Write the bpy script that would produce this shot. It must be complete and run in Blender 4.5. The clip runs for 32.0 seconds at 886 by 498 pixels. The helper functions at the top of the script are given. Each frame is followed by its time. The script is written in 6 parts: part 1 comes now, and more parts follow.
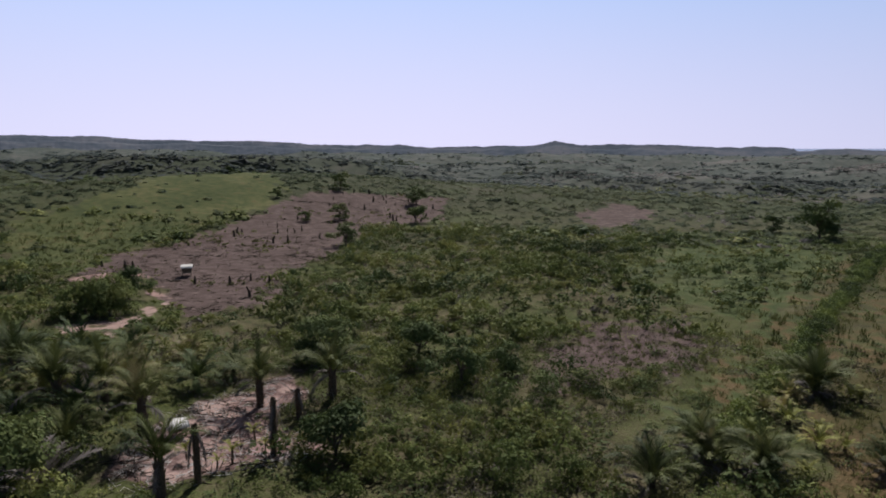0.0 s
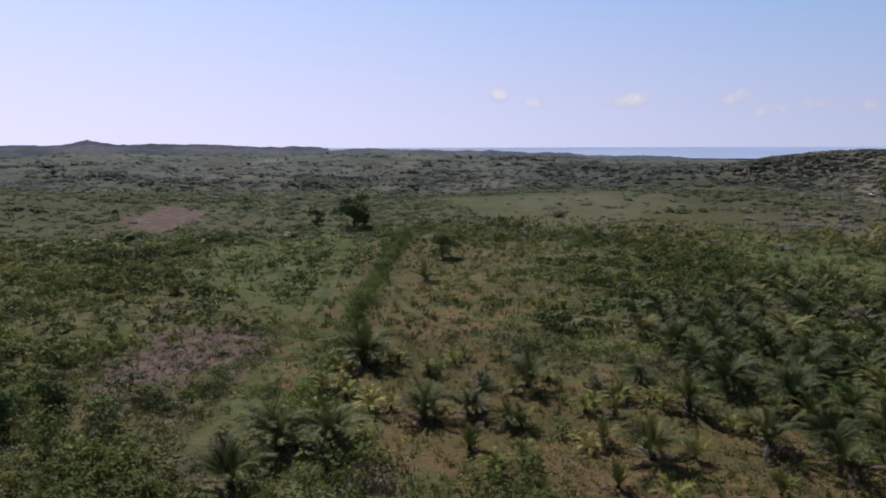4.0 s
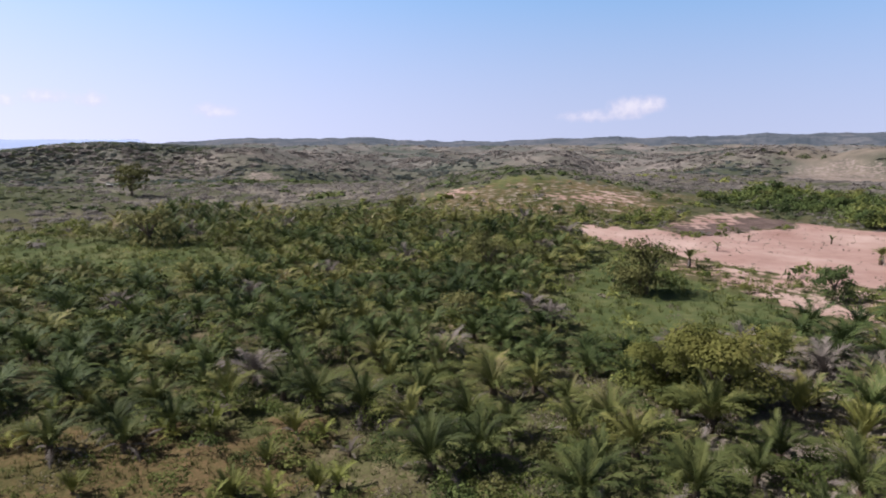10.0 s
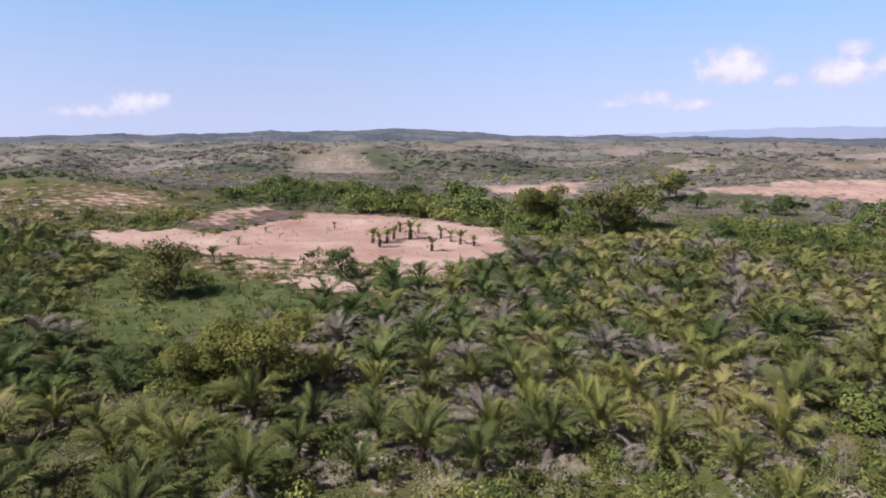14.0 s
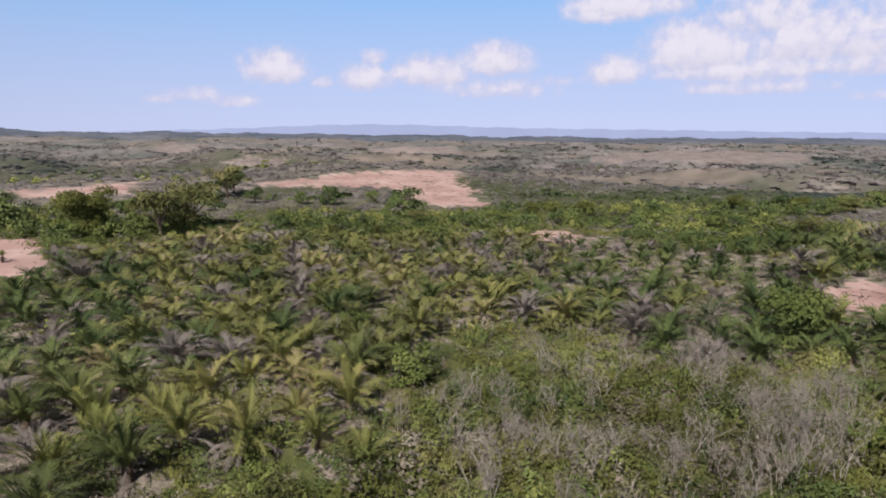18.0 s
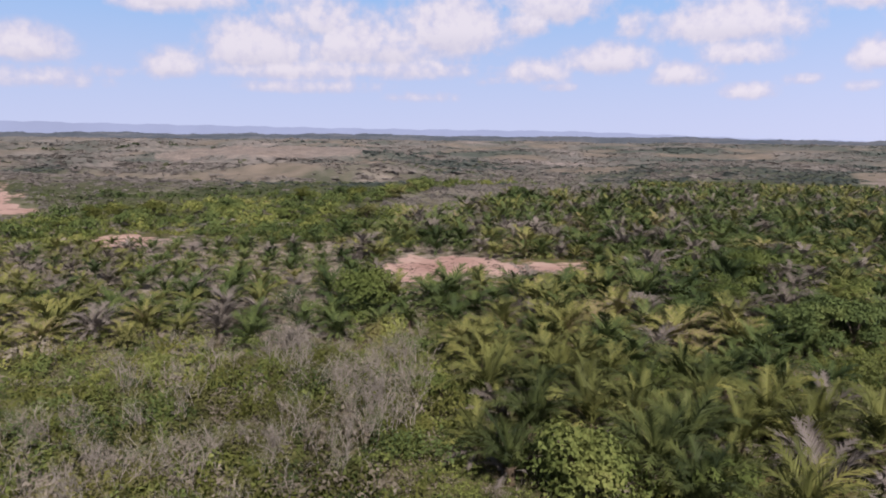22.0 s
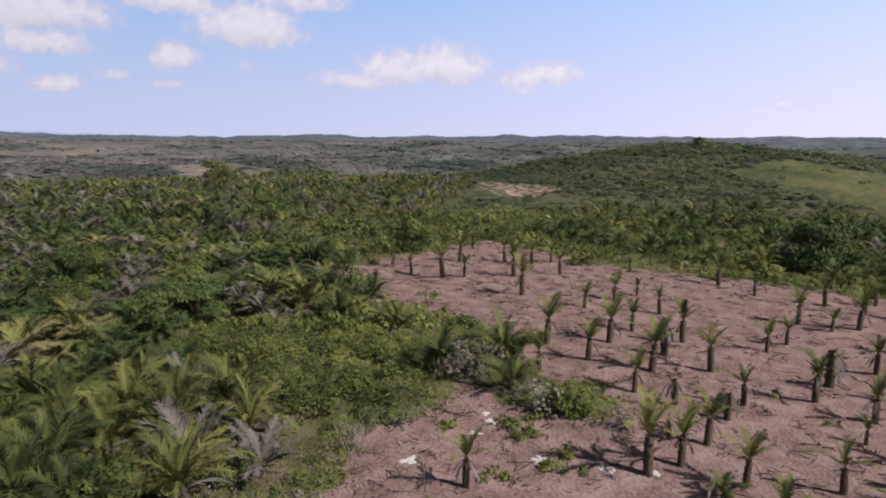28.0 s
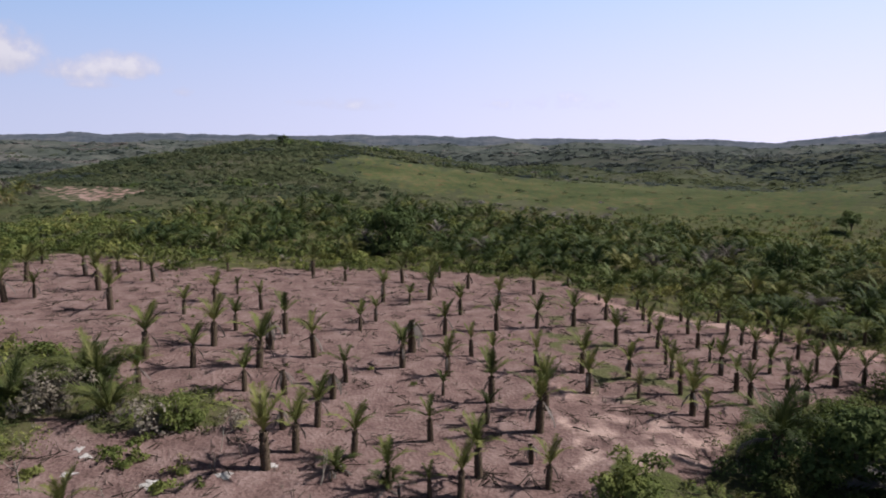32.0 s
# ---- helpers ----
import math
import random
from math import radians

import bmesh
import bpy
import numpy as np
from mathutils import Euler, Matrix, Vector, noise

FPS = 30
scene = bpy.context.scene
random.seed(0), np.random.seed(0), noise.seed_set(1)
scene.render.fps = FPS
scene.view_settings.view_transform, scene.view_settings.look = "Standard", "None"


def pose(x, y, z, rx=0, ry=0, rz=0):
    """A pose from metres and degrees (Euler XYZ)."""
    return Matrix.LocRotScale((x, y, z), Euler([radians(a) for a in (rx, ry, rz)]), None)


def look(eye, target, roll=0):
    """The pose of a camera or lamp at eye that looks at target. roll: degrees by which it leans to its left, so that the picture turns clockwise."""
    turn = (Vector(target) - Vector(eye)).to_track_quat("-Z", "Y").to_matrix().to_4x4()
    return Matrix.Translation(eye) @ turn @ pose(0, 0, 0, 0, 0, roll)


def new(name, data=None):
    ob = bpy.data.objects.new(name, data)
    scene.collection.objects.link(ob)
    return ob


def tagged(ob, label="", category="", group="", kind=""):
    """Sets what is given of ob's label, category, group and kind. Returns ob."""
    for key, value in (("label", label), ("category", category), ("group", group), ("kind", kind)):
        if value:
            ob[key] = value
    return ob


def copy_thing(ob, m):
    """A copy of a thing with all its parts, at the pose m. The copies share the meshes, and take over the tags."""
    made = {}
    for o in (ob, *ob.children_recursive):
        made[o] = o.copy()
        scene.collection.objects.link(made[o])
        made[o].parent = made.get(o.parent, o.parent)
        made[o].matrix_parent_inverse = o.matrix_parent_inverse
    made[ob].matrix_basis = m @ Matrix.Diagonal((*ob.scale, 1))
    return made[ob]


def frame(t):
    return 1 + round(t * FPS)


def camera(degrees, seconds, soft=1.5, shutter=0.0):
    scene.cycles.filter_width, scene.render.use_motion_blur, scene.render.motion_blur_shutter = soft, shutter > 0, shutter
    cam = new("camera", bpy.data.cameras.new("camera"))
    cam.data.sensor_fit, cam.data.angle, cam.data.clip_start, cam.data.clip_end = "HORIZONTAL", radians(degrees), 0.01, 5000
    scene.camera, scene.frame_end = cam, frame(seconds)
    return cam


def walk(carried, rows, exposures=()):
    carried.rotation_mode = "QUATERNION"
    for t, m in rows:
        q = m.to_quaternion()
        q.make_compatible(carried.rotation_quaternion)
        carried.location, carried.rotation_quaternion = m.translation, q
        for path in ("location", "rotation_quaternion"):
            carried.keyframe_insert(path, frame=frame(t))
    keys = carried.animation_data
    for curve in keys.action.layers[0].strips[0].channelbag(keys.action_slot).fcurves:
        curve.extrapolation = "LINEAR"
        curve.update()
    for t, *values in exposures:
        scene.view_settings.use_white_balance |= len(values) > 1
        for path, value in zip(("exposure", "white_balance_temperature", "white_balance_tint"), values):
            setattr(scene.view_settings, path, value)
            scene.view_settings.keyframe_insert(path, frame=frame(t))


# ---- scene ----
# ---- exposure and light, tuned together ----
EXPOSURES = [(0.0, -0.13, 6400, 8.5), (4.0, -0.02, 6400, 9), (8.0, 0.39, 6500, 11), (13.0, 0.69, 6550, 11), (17.0, 0.51, 6580, 11), (20.0, 0.44, 6680, 12), (24.0, 0.40, 6750, 14), (25.0, 0.39, 6750, 14), (28.0, 0.30, 6650, 12), (31.0, 0.14, 6500, 9.5), (32.0, 0.15, 6500, 9.5)]
SKY_STRENGTH, SUN_STRENGTH, SKY_GLOW = 0.024, 5.0, 0.79

# the camera hovers over the plantation and turns clockwise: seconds, heading (clockwise from +y), pitch, lean to the left
cam = camera(65.98, 32.0, soft=1.87)
EYE = 26.0
ROWS = [
    (0, -0.00, -8.43, -0.11),
    (0.5, 2.43, -8.42, -0.10),
    (1, 5.61, -8.41, -0.09),
    (1.5, 11.15, -8.41, -0.08),
    (2, 16.03, -8.42, -0.08),
    (2.5, 21.62, -8.44, -0.08),
    (3, 26.45, -8.46, -0.09),
    (3.5, 31.56, -8.50, -0.13),
    (5.5, 50.76, -8.71, -0.30),
    (6, 55.83, -8.77, -0.29),
    (6.5, 60.60, -8.84, -0.24),
    (7, 65.65, -8.89, -0.20),
    (7.5, 70.38, -8.95, -0.17),
    (8, 75.42, -9.00, -0.14),
    (8.5, 80.16, -9.06, -0.11),
    (9, 84.85, -9.12, -0.08),
    (9.5, 89.90, -9.18, -0.03),
    (10, 94.66, -9.24, 0.01),
    (10.5, 99.71, -9.29, 0.06),
    (11, 104.47, -9.33, 0.10),
    (11.5, 109.49, -9.37, 0.14),
    (12, 113.88, -9.40, 0.17),
    (12.5, 119.23, -9.43, 0.19),
    (13, 123.96, -9.45, 0.20),
    (13.5, 128.96, -9.45, 0.17),
    (15.5, 146.99, -9.43, -0.16),
    (16, 151.73, -9.46, -0.13),
    (16.5, 156.30, -9.51, -0.03),
    (17, 160.86, -9.56, 0.09),
    (17.5, 165.09, -9.60, 0.18),
    (18, 169.62, -9.63, 0.26),
    (18.5, 173.86, -9.65, 0.33),
    (19, 178.67, -9.66, 0.37),
    (19.5, 182.65, -9.67, 0.40),
    (20, 186.92, -9.69, 0.43),
    (20.5, 191.46, -9.71, 0.45),
    (21, 195.71, -9.73, 0.46),
    (21.5, 200.53, -9.75, 0.47),
    (22, 204.48, -9.76, 0.47),
    (22.5, 209.04, -9.76, 0.46),
    (23, 213.87, -9.76, 0.47),
    (23.5, 218.42, -9.75, 0.49),
    (24, 222.69, -9.73, 0.53),
    (24.5, 226.91, -9.72, 0.57),
    (25, 231.40, -9.71, 0.62),
    (25.5, 235.61, -9.69, 0.67),
    (27.5, 252.56, -9.61, 0.75),
    (28, 256.97, -9.57, 0.79),
    (28.5, 261.14, -9.52, 0.82),
    (29, 265.53, -9.48, 0.84),
    (29.5, 269.89, -9.43, 0.85),
    (30, 273.91, -9.39, 0.86),
    (30.5, 278.26, -9.34, 0.88),
    (31, 282.32, -9.31, 0.89),
    (31.5, 286.54, -9.28, 0.88),
    (32, 290.34, -9.25, 0.86),
]


def heading(az, el, r=1.0):
    """The point r metres off in the direction of a heading and an elevation, in degrees."""
    a, e = radians(az), radians(el)
    return Vector((r * math.sin(a) * math.cos(e), r * math.cos(a) * math.cos(e), r * math.sin(e)))


walk(cam, [(t, look((0, 0, EYE), Vector((0, 0, EYE)) + heading(yaw, pitch, 10), roll)) for t, yaw, pitch, roll in ROWS], EXPOSURES)

# ---- daylight ----
SUN_AZ, SUN_EL = 12.0, 46.0
world = bpy.data.worlds.new("world")
scene.world = world
world.use_nodes = True
wn, wl = world.node_tree.nodes, world.node_tree.links
sky = wn.new("ShaderNodeTexSky")
sky.sky_type, sky.sun_disc = "NISHITA", False
sky.sun_elevation, sky.sun_rotation = radians(SUN_EL), radians(SUN_AZ)
sky.air_density, sky.dust_density, sky.ozone_density, sky.altitude = 1.0, 1.6, 2.5, 100.0
wl.new(sky.outputs[0], wn["Background"].inputs[0])
wn["Background"].inputs[1].default_value = SKY_STRENGTH
sun_data = bpy.data.lights.new("sun", "SUN")
sun_data.energy, sun_data.angle, sun_data.color = SUN_STRENGTH, radians(0.55), (1.0, 0.965, 0.92)
sun = new("sun", sun_data)
sun.matrix_world = look(heading(SUN_AZ, SUN_EL, 400), (0, 0, 0))

# ---- the lie of the land ----
def ramp(v, a, b):
    k = np.clip((np.asarray(v, float) - a) / (b - a), 0, 1)
    return k * k * (3 - 2 * k)


# hills: x, y, height, spread along, spread across, heading of the long axis
HILLS = [(-95, 285, 15, 95, 48, 50), (-290, 560, 18, 200, 120, 70), (650, 220, 26, 120, 70, 160), (75, 330, 5, 70, 40, 70), (235, 195, 5, 75, 50, 120), (290, -62, 11, 60, 34, 100), (145, -390, 8, 90, 60, 95), (-418, 52, 25, 92, 66, 10), (-300, 40, 5, 90, 60, 20)]
HILLS += [(-560, 380, 14, 260, 130, 60), (700, 330, 24, 150, 80, 150), (640, -300, 14, 300, 150, 60), (-520, -420, 4, 220, 130, 130), (250, 1300, 14, 90, 60, 0), (-900, 1300, 26, 600, 200, 70), (1000, -900, 15, 400, 180, 130), (-1500, -300, 12, 500, 200, 170)]
SWELL = [(0.021, 0.004, 0.3, 0.5), (-0.009, 0.019, 1.9, 0.6), (0.0105, 0.0078, 4.0, 1.0), (-0.0052, 0.0098, 2.2, 1.1), (0.0068, -0.0031, 5.1, 1.0),
         (0.0021, 0.0034, 0.9, 1.2), (-0.0038, 0.0017, 3.3, 1.2), (0.0142, -0.0133, 2.7, 0.6), (0.0012, -0.0022, 1.1, 1.0)]


def sea_gap(x, y):
    az = np.degrees(np.arctan2(x, y))
    return ramp(az, 48, 57) * (1 - ramp(az, 58, 65))


SKYLINE = [(-36, 1.0), (-30, 0.95), (-18, 0.6), (-8, 0.3), (0, 0.05), (5, 0.2), (7.6, 0.25), (8.5, 0.42), (9.3, 0.62), (10, 0.5), (11, 0.25), (12, 0.22), (20, 0.1), (31, -0.15), (38, -0.3), (46, -0.55), (58, -1.0), (62, -0.55), (68, -0.3), (75, -0.25), (81, 0.0), (89, 0.0),
           (95, -0.35), (106, 0.0), (118, 0.3), (131, 0.55), (140, 0.05), (150, 0.0), (165, -0.1), (180, -0.3), (213, -0.33), (240, -0.38), (257, -0.15), (266, 0.05), (272, -0.1), (284, 0.15), (296, 0.12), (308, 0.2), (316, 0.0), (324, 1.0)]


def skyline(a):
    turn = np.array(SKYLINE)
    k = (a + 36) % 360 - 36
    return np.interp(k, turn[:, 0], turn[:, 1])


def fold(x, y, size, seed):
    """Rounded hills and valleys about three sizes across, between -1 and 1."""
    u, v = x / size + 0.7 * np.sin(y / size * 0.63 + seed), y / size + 0.8 * np.sin(x / size * 0.57 + 2.1 * seed)
    return 0.62 * np.sin(u + 1.2 * np.sin(0.8 * v + seed)) * np.cos(v - 0.6 * seed) + 0.38 * np.sin(1.7 * v + 1.1 * np.sin(1.3 * u) + 3 * seed)


def ground_z(x, y):
    """The height of the ground at x, y."""
    x, y = np.asarray(x, float), np.asarray(y, float)
    r = np.hypot(x, y)
    turn = np.arctan2(x, y)
    swell = sum(a * np.sin(kx * x + ky * y + ph) for kx, ky, ph, a in SWELL)
    z = swell * (0.25 + 1.0 * ramp(r, 150, 800)) - 9 * ramp(r, 300, 520) + 6 * ramp(r, 900, 2400)
    tame = 1 - 0.55 * ramp(np.cos(turn - radians(235)), 0.75, 0.97)
    z = z + tame * ramp(r, 330, 560) * (10 * fold(x, y, 62, 1.3) + 4.5 * fold(x, y, 27, 4.1) + ramp(r, 700, 1300) * 9 * fold(x, y, 130, 2.2))
    for cx, cy, h, a, b, axis in HILLS:
        c, s = math.sin(radians(axis)), math.cos(radians(axis))
        u, v = (x - cx) * c + (y - cy) * s, (y - cy) * c - (x - cx) * s
        z = z + h * np.exp(-0.5 * (u / a) ** 2 - 0.5 * (v / b) ** 2)
    crown = np.exp(-0.5 * (((np.degrees(turn) % 360) - 277) / 9) ** 2) * (1 - ramp(r, 520, 640))
    crown = crown + np.exp(-0.5 * ((np.degrees(turn) - 68) / 6) ** 2) * (1 - ramp(r, 900, 1100))
    top = 26.0 + r * np.tan(np.radians(skyline(np.degrees(turn)) - 0.35 - 0.5 * (1 - ramp(r, 500, 1500)) * (1 - crown) + 0.3 * crown))
    over = np.maximum(z - top + 5, 0) * ramp(r, 200, 300)
    z = z - over + 5 * (1 - np.exp(-over / 5)) * 0.9
    low = sea_gap(x, y)
    z = z * (1 - low * ramp(r, 700, 1500)) + (-6 + swell * 0.6) * low * ramp(r, 700, 1500)
    z = z - 30 * low * ramp(r, 1700, 2300)
    return z + 0.25 * np.sin(x * 0.31 + 1.2 * np.sin(y * 0.17)) * np.sin(y * 0.27 + 0.8) * ramp(r, 5, 40)


def far_field(x, y):
    """1 on the bare fields of the far hills, 0 elsewhere."""
    r = np.hypot(x, y)
    u, v = x / 70.0 + 3.1, y / 70.0 - 1.7
    w = np.sin(u * 1.3 + 1.7 * np.sin(v * 0.9)) + np.sin(v * 1.7 + 1.3 * np.sin(u * 1.1 + 2)) + 0.7 * np.sin(u * 2.9 - v * 2.3)
    turn = np.degrees(np.arctan2(x, y)) % 360
    return ramp(w, 0.95 - 0.5 * ramp(turn, 95, 120) * (1 - ramp(turn, 205, 240)), 1.35) * ramp(r, 380, 520) * (0.12 + 0.88 * ramp(turn, 85, 110) * (1 - ramp(turn, 235, 255)))

# patches of ground cover and planting, as outlines in metres
ZONES = {}
ZONES["burnt_slope"] = [(-77, 134), (-78, 161), (-65, 203), (-55, 252), (-41, 270), (4, 276), (-3, 229), (-25, 211), (-26, 172), (-34, 144), (-30, 113), (-39, 105), (-45, 110), (-63, 140), (-66, 127)]
ZONES["sand_track"] = [(-54, 92), (-59, 100), (-50, 106), (-50, 116), (-59, 131), (-73, 131), (-79, 139), (-65, 146), (-50, 123), (-45, 108), (-46, 94)]
ZONES["pale_clearing"] = [(-25, 48), (-29, 56), (-24, 70), (-17, 76), (-15, 70), (-17, 63), (-11, 57), (-12, 53), (-18, 50), (-23, 48)]
ZONES["knoll_bare"] = [(51, 254), (72, 283), (81, 256), (57, 220), (47, 214)]
ZONES["burnt_patch"] = [(8, 69), (12, 79), (22, 99), (35, 100), (33, 81), (23, 74), (17, 76), (12, 67)]
ZONES["dry_grass"] = [(49, 81), (62, 82), (51, 53), (59, 47), (58, 35), (63, 33), (57, 6), (45, 8), (40, 24), (29, 38), (24, 47), (32, 57)]
ZONES["pale_hill"] = [(-126, 194), (-119, 220), (-111, 247), (-178, 492), (-62, 271), (-57, 238), (-76, 183), (-85, 153), (-96, 146)]
ZONES["mead_east"] = [(30, 80), (50, 109), (79, 145), (102, 162), (121, 135), (88, 83), (54, 60), (40, 69), (23, 56)]
ZONES["far_soil_west"] = [(255, -11), (257, -22), (249, -31), (234, -29), (239, -16)]
ZONES["far_soil_mid"] = [(228, -54), (237, -74), (240, -93), (211, -80), (210, -61), (214, -51)]
ZONES["far_soil_low"] = [(182, -75), (209, -99), (215, -119), (201, -116), (175, -83)]
ZONES["hill_top"] = [(254, -31), (262, -47), (263, -64), (249, -68), (233, -57), (236, -37)]
ZONES["lush_front"] = [(-11, 55), (-4, 60), (4, 63), (12, 61), (15, 55), (12, 48), (-8, 48)]
ZONES["grass_knoll"] = [(179, 246), (197, 222), (247, 214), (234, 149), (197, 108), (144, 114), (147, 173)]
ZONES["grass_mead"] = [(151, 82), (191, 81), (170, 39), (140, 31), (134, 53)]
ZONES["far_brown_field"] = [(258, -10), (249, -34), (258, -82), (259, -127), (200, -87), (182, -50), (196, -21), (217, -9)]
ZONES["plough_field"] = [(179, -71), (204, -116), (185, -121), (163, -80)]
ZONES["pink_field"] = [(180, -50), (174, -72), (161, -76), (174, -98), (182, -119), (159, -135), (123, -136), (98, -117), (86, -87), (87, -76), (105, -84), (122, -70), (138, -64), (153, -51)]
ZONES["sandy_scrub"] = [(134, -52), (138, -64), (121, -73), (105, -84), (91, -76), (92, -59), (113, -57)]
ZONES["lane_grass"] = [(120, -29), (147, -47), (113, -57), (88, -63), (79, -51), (78, -33), (80, -21)]
ZONES["far_meadow"] = [(92, -167), (90, -205), (58, -174), (64, -154), (81, -149)]
ZONES["pink_hill"] = [(135, -275), (112, -325), (60, -377), (45, -317), (24, -230), (50, -227), (77, -280), (125, -265)]
ZONES["pink_ridge"] = [(219, -228), (195, -283), (160, -235), (190, -207)]
ZONES["dirt_patch"] = [(-43, -122), (-53, -130), (-63, -124), (-71, -113), (-65, -104), (-54, -108), (-39, -105)]
ZONES["dirt_strip"] = [(-56, -111), (-67, -117), (-82, -107), (-75, -99), (-61, -103)]
ZONES["soil_gap"] = [(11, -181), (-3, -186), (-5, -165), (6, -159)]
ZONES["bush_mead"] = [(-71, -52), (-83, -45), (-83, -27), (-67, -17), (-55, -19), (-55, -28), (-65, -37)]
ZONES["palm_field"] = [(-42, -19), (-52, -18), (-66, -13), (-62, -6), (-61, 1), (-68, 2), (-72, -7), (-90, -15), (-96, -30), (-117, -47), (-133, -42), (-161, -26), (-147, -7), (-140, -5), (-130, 33), (-114, 60), (-112, 62), (-80, 69), (-56, 79), (-49, 69), (-46, 46), (-37, 35), (-44, 33), (-36, 26), (-35, 8), (-37, -8)]
ZONES["field_track"] = [(-113, 61), (-93, 64), (-80, 71), (-69, 77), (-59, 82), (-56, 78), (-66, 74), (-77, 68), (-89, 61)]
ZONES["field_grass"] = [(-107, 57), (-95, 57), (-79, 55), (-88, 50)]
ZONES["ash_ground"] = [(-58, 35), (-58, 41), (-45, 41), (-38, 36), (-37, 33), (-46, 31)]
ZONES["hill_clear"] = [(-309, -56), (-295, -34), (-278, -12), (-253, -29), (-258, -43)]
ZONES["hill_green"] = [(-314, 51), (-350, 84), (-311, 149), (-280, 373), (-116, 156), (-163, 134), (-222, 107), (-254, 74)]
ZONES["palm_dark"] = [(77, 63), (110, 60), (195, 77), (247, 74), (219, 17), (183, -46), (140, -45), (113, -27), (78, -22), (68, -29), (86, -19), (73, -25), (58, -28), (38, -24), (46, -4), (46, -1), (65, 11), (50, 22), (56, 37)]
ZONES["palm_rows"] = [(73, -31), (81, -48), (89, -80), (96, -115), (67, -161), (89, -141), (39, -163), (15, -164), (-57, -156), (-99, -158), (-46, -85), (-19, -75), (-6, -83), (10, -89), (20, -62), (10, -45), (24, -46), (38, -24)]
ZONES["palm_west"] = [(-46, -162), (-135, -236), (-209, -217), (-226, -147), (-146, -80), (-129, -46), (-88, -39), (-78, -52), (-63, -52), (-58, -30), (-49, -22), (-39, -21), (-21, -41), (-30, -58), (-37, -87)]
ZONES["palm_farwest"] = [(-270, -330), (-535, -230), (-524, -208), (-289, -51), (-160, -49), (-158, -56), (-167, -91), (-211, -187)]
ZONES["palm_hillfoot"] = [(-168, -25), (-232, 6), (-237, 50), (-201, 50), (-230, 67), (-183, 108), (-103, 142), (-60, 84), (-84, 75), (-118, 65), (-140, 36), (-158, -1)]
ZONES["palm_northwest"] = [(-59, 87), (-48, 89), (-25, 81), (-17, 66), (-25, 72), (-29, 56), (-26, 48), (-33, 48)]
ZONES["palm_sparse"] = [(37, 71), (51, 57), (68, 51), (69, 37), (50, 22), (65, 11), (46, -1), (40, 24), (29, 38), (18, 48)]
ZONES["tree_belt"] = [(239, -113), (288, -166), (217, -178), (154, -165), (144, -186), (111, -200), (151, -166), (96, -170), (89, -141), (87, -159), (115, -136), (165, -136), (209, -120)]
ZONES["tree_belt_south"] = [(84, -184), (46, -192), (19, -220), (21, -228), (-38, -246), (-224, -362), (-62, -221), (-51, -182), (-138, -222), (-29, -187), (10, -188), (16, -186), (66, -157)]
ZONES["bare_shrubs"] = [(12, -41), (11, -66), (-6, -74), (-30, -73), (-22, -50), (-17, -43), (-6, -39)]
ZONES["dark_scrub"] = [(-28, 92), (-19, 101), (1, 91), (12, 80), (6, 69), (-9, 71), (-19, 79)]
ZONES["green_belt_west"] = [(-91, -95), (-137, -91), (-176, -79), (-180, -56), (-142, -38), (-121, -48), (-84, -53), (-73, -58), (-81, -82)]

ZONES["tan_field_east"] = [(486, -289), (480, -328), (430, -335), (411, -319), (394, -243)]
ZONES["tan_field_ridge"] = [(493, -296), (486, -331), (439, -339), (412, -341), (433, -316), (468, -292)]
ZONES["tan_field_south"] = [(376, -1240), (387, -1637), (205, -1290), (185, -1118), (261, -889)]
ZONES["tan_field_low"] = [(540, -772), (885, -1406), (791, -1420), (563, -981), (500, -740)]
ZONES["tan_field_mid"] = [(235, -425), (219, -448), (188, -447), (151, -342), (213, -400)]
ZONES["tan_field_west"] = [(-16, -866), (-61, -1194), (-144, -1233), (-384, -1165), (-244, -759), (-113, -747)]
ZONES["tan_field_rim"] = [(255, -891), (290, -1205), (216, -1259), (174, -1109), (169, -641)]
ZONES["tan_mound"] = [(-446, -304), (-505, -336), (-529, -330), (-489, -291), (-437, -259), (-423, -268)]
ZONES["tan_field_north"] = [(506, 107), (539, 105), (542, 85), (524, 77), (363, 64)]

ZONES["mead_gap"] = [(189, 120), (189, 95), (164, 63), (162, 43), (148, 29), (126, 27), (126, 39), (126, 52), (138, 75), (156, 97)]
ZONES["pink_track"] = [(189, -119), (168, -134), (149, -142), (128, -138), (118, -136), (112, -128), (122, -130), (141, -132), (158, -124), (179, -112)]
ZONES["low_track"] = [(103, -62), (96, -68), (89, -70), (86, -67), (92, -64), (98, -59)]
ZONES["sand_patch"] = [(-64, 38), (-59, 40), (-54, 42), (-49, 45), (-46, 47), (-39, 42), (-37, 36), (-39, 31), (-44, 29), (-49, 28)]

ZONES["mead_slope"] = [(72, 212), (126, 195), (87, 139), (54, 96), (32, 66), (26, 64), (22, 62), (30, 74), (41, 95), (40, 113), (38, 142)]
ZONES["row_soil"] = [(9, -131), (9, -172), (-2, -183), (-23, -168), (-11, -143), (3, -131)]
ZONES["row_soil_west"] = [(-52, -154), (-67, -184), (-72, -175), (-58, -148)]
ZONES["field_moss"] = [(-112, 60), (-100, 59), (-77, 50), (-62, 46), (-58, 54), (-51, 50), (-49, 40), (-55, 38), (-64, 39), (-82, 45)]

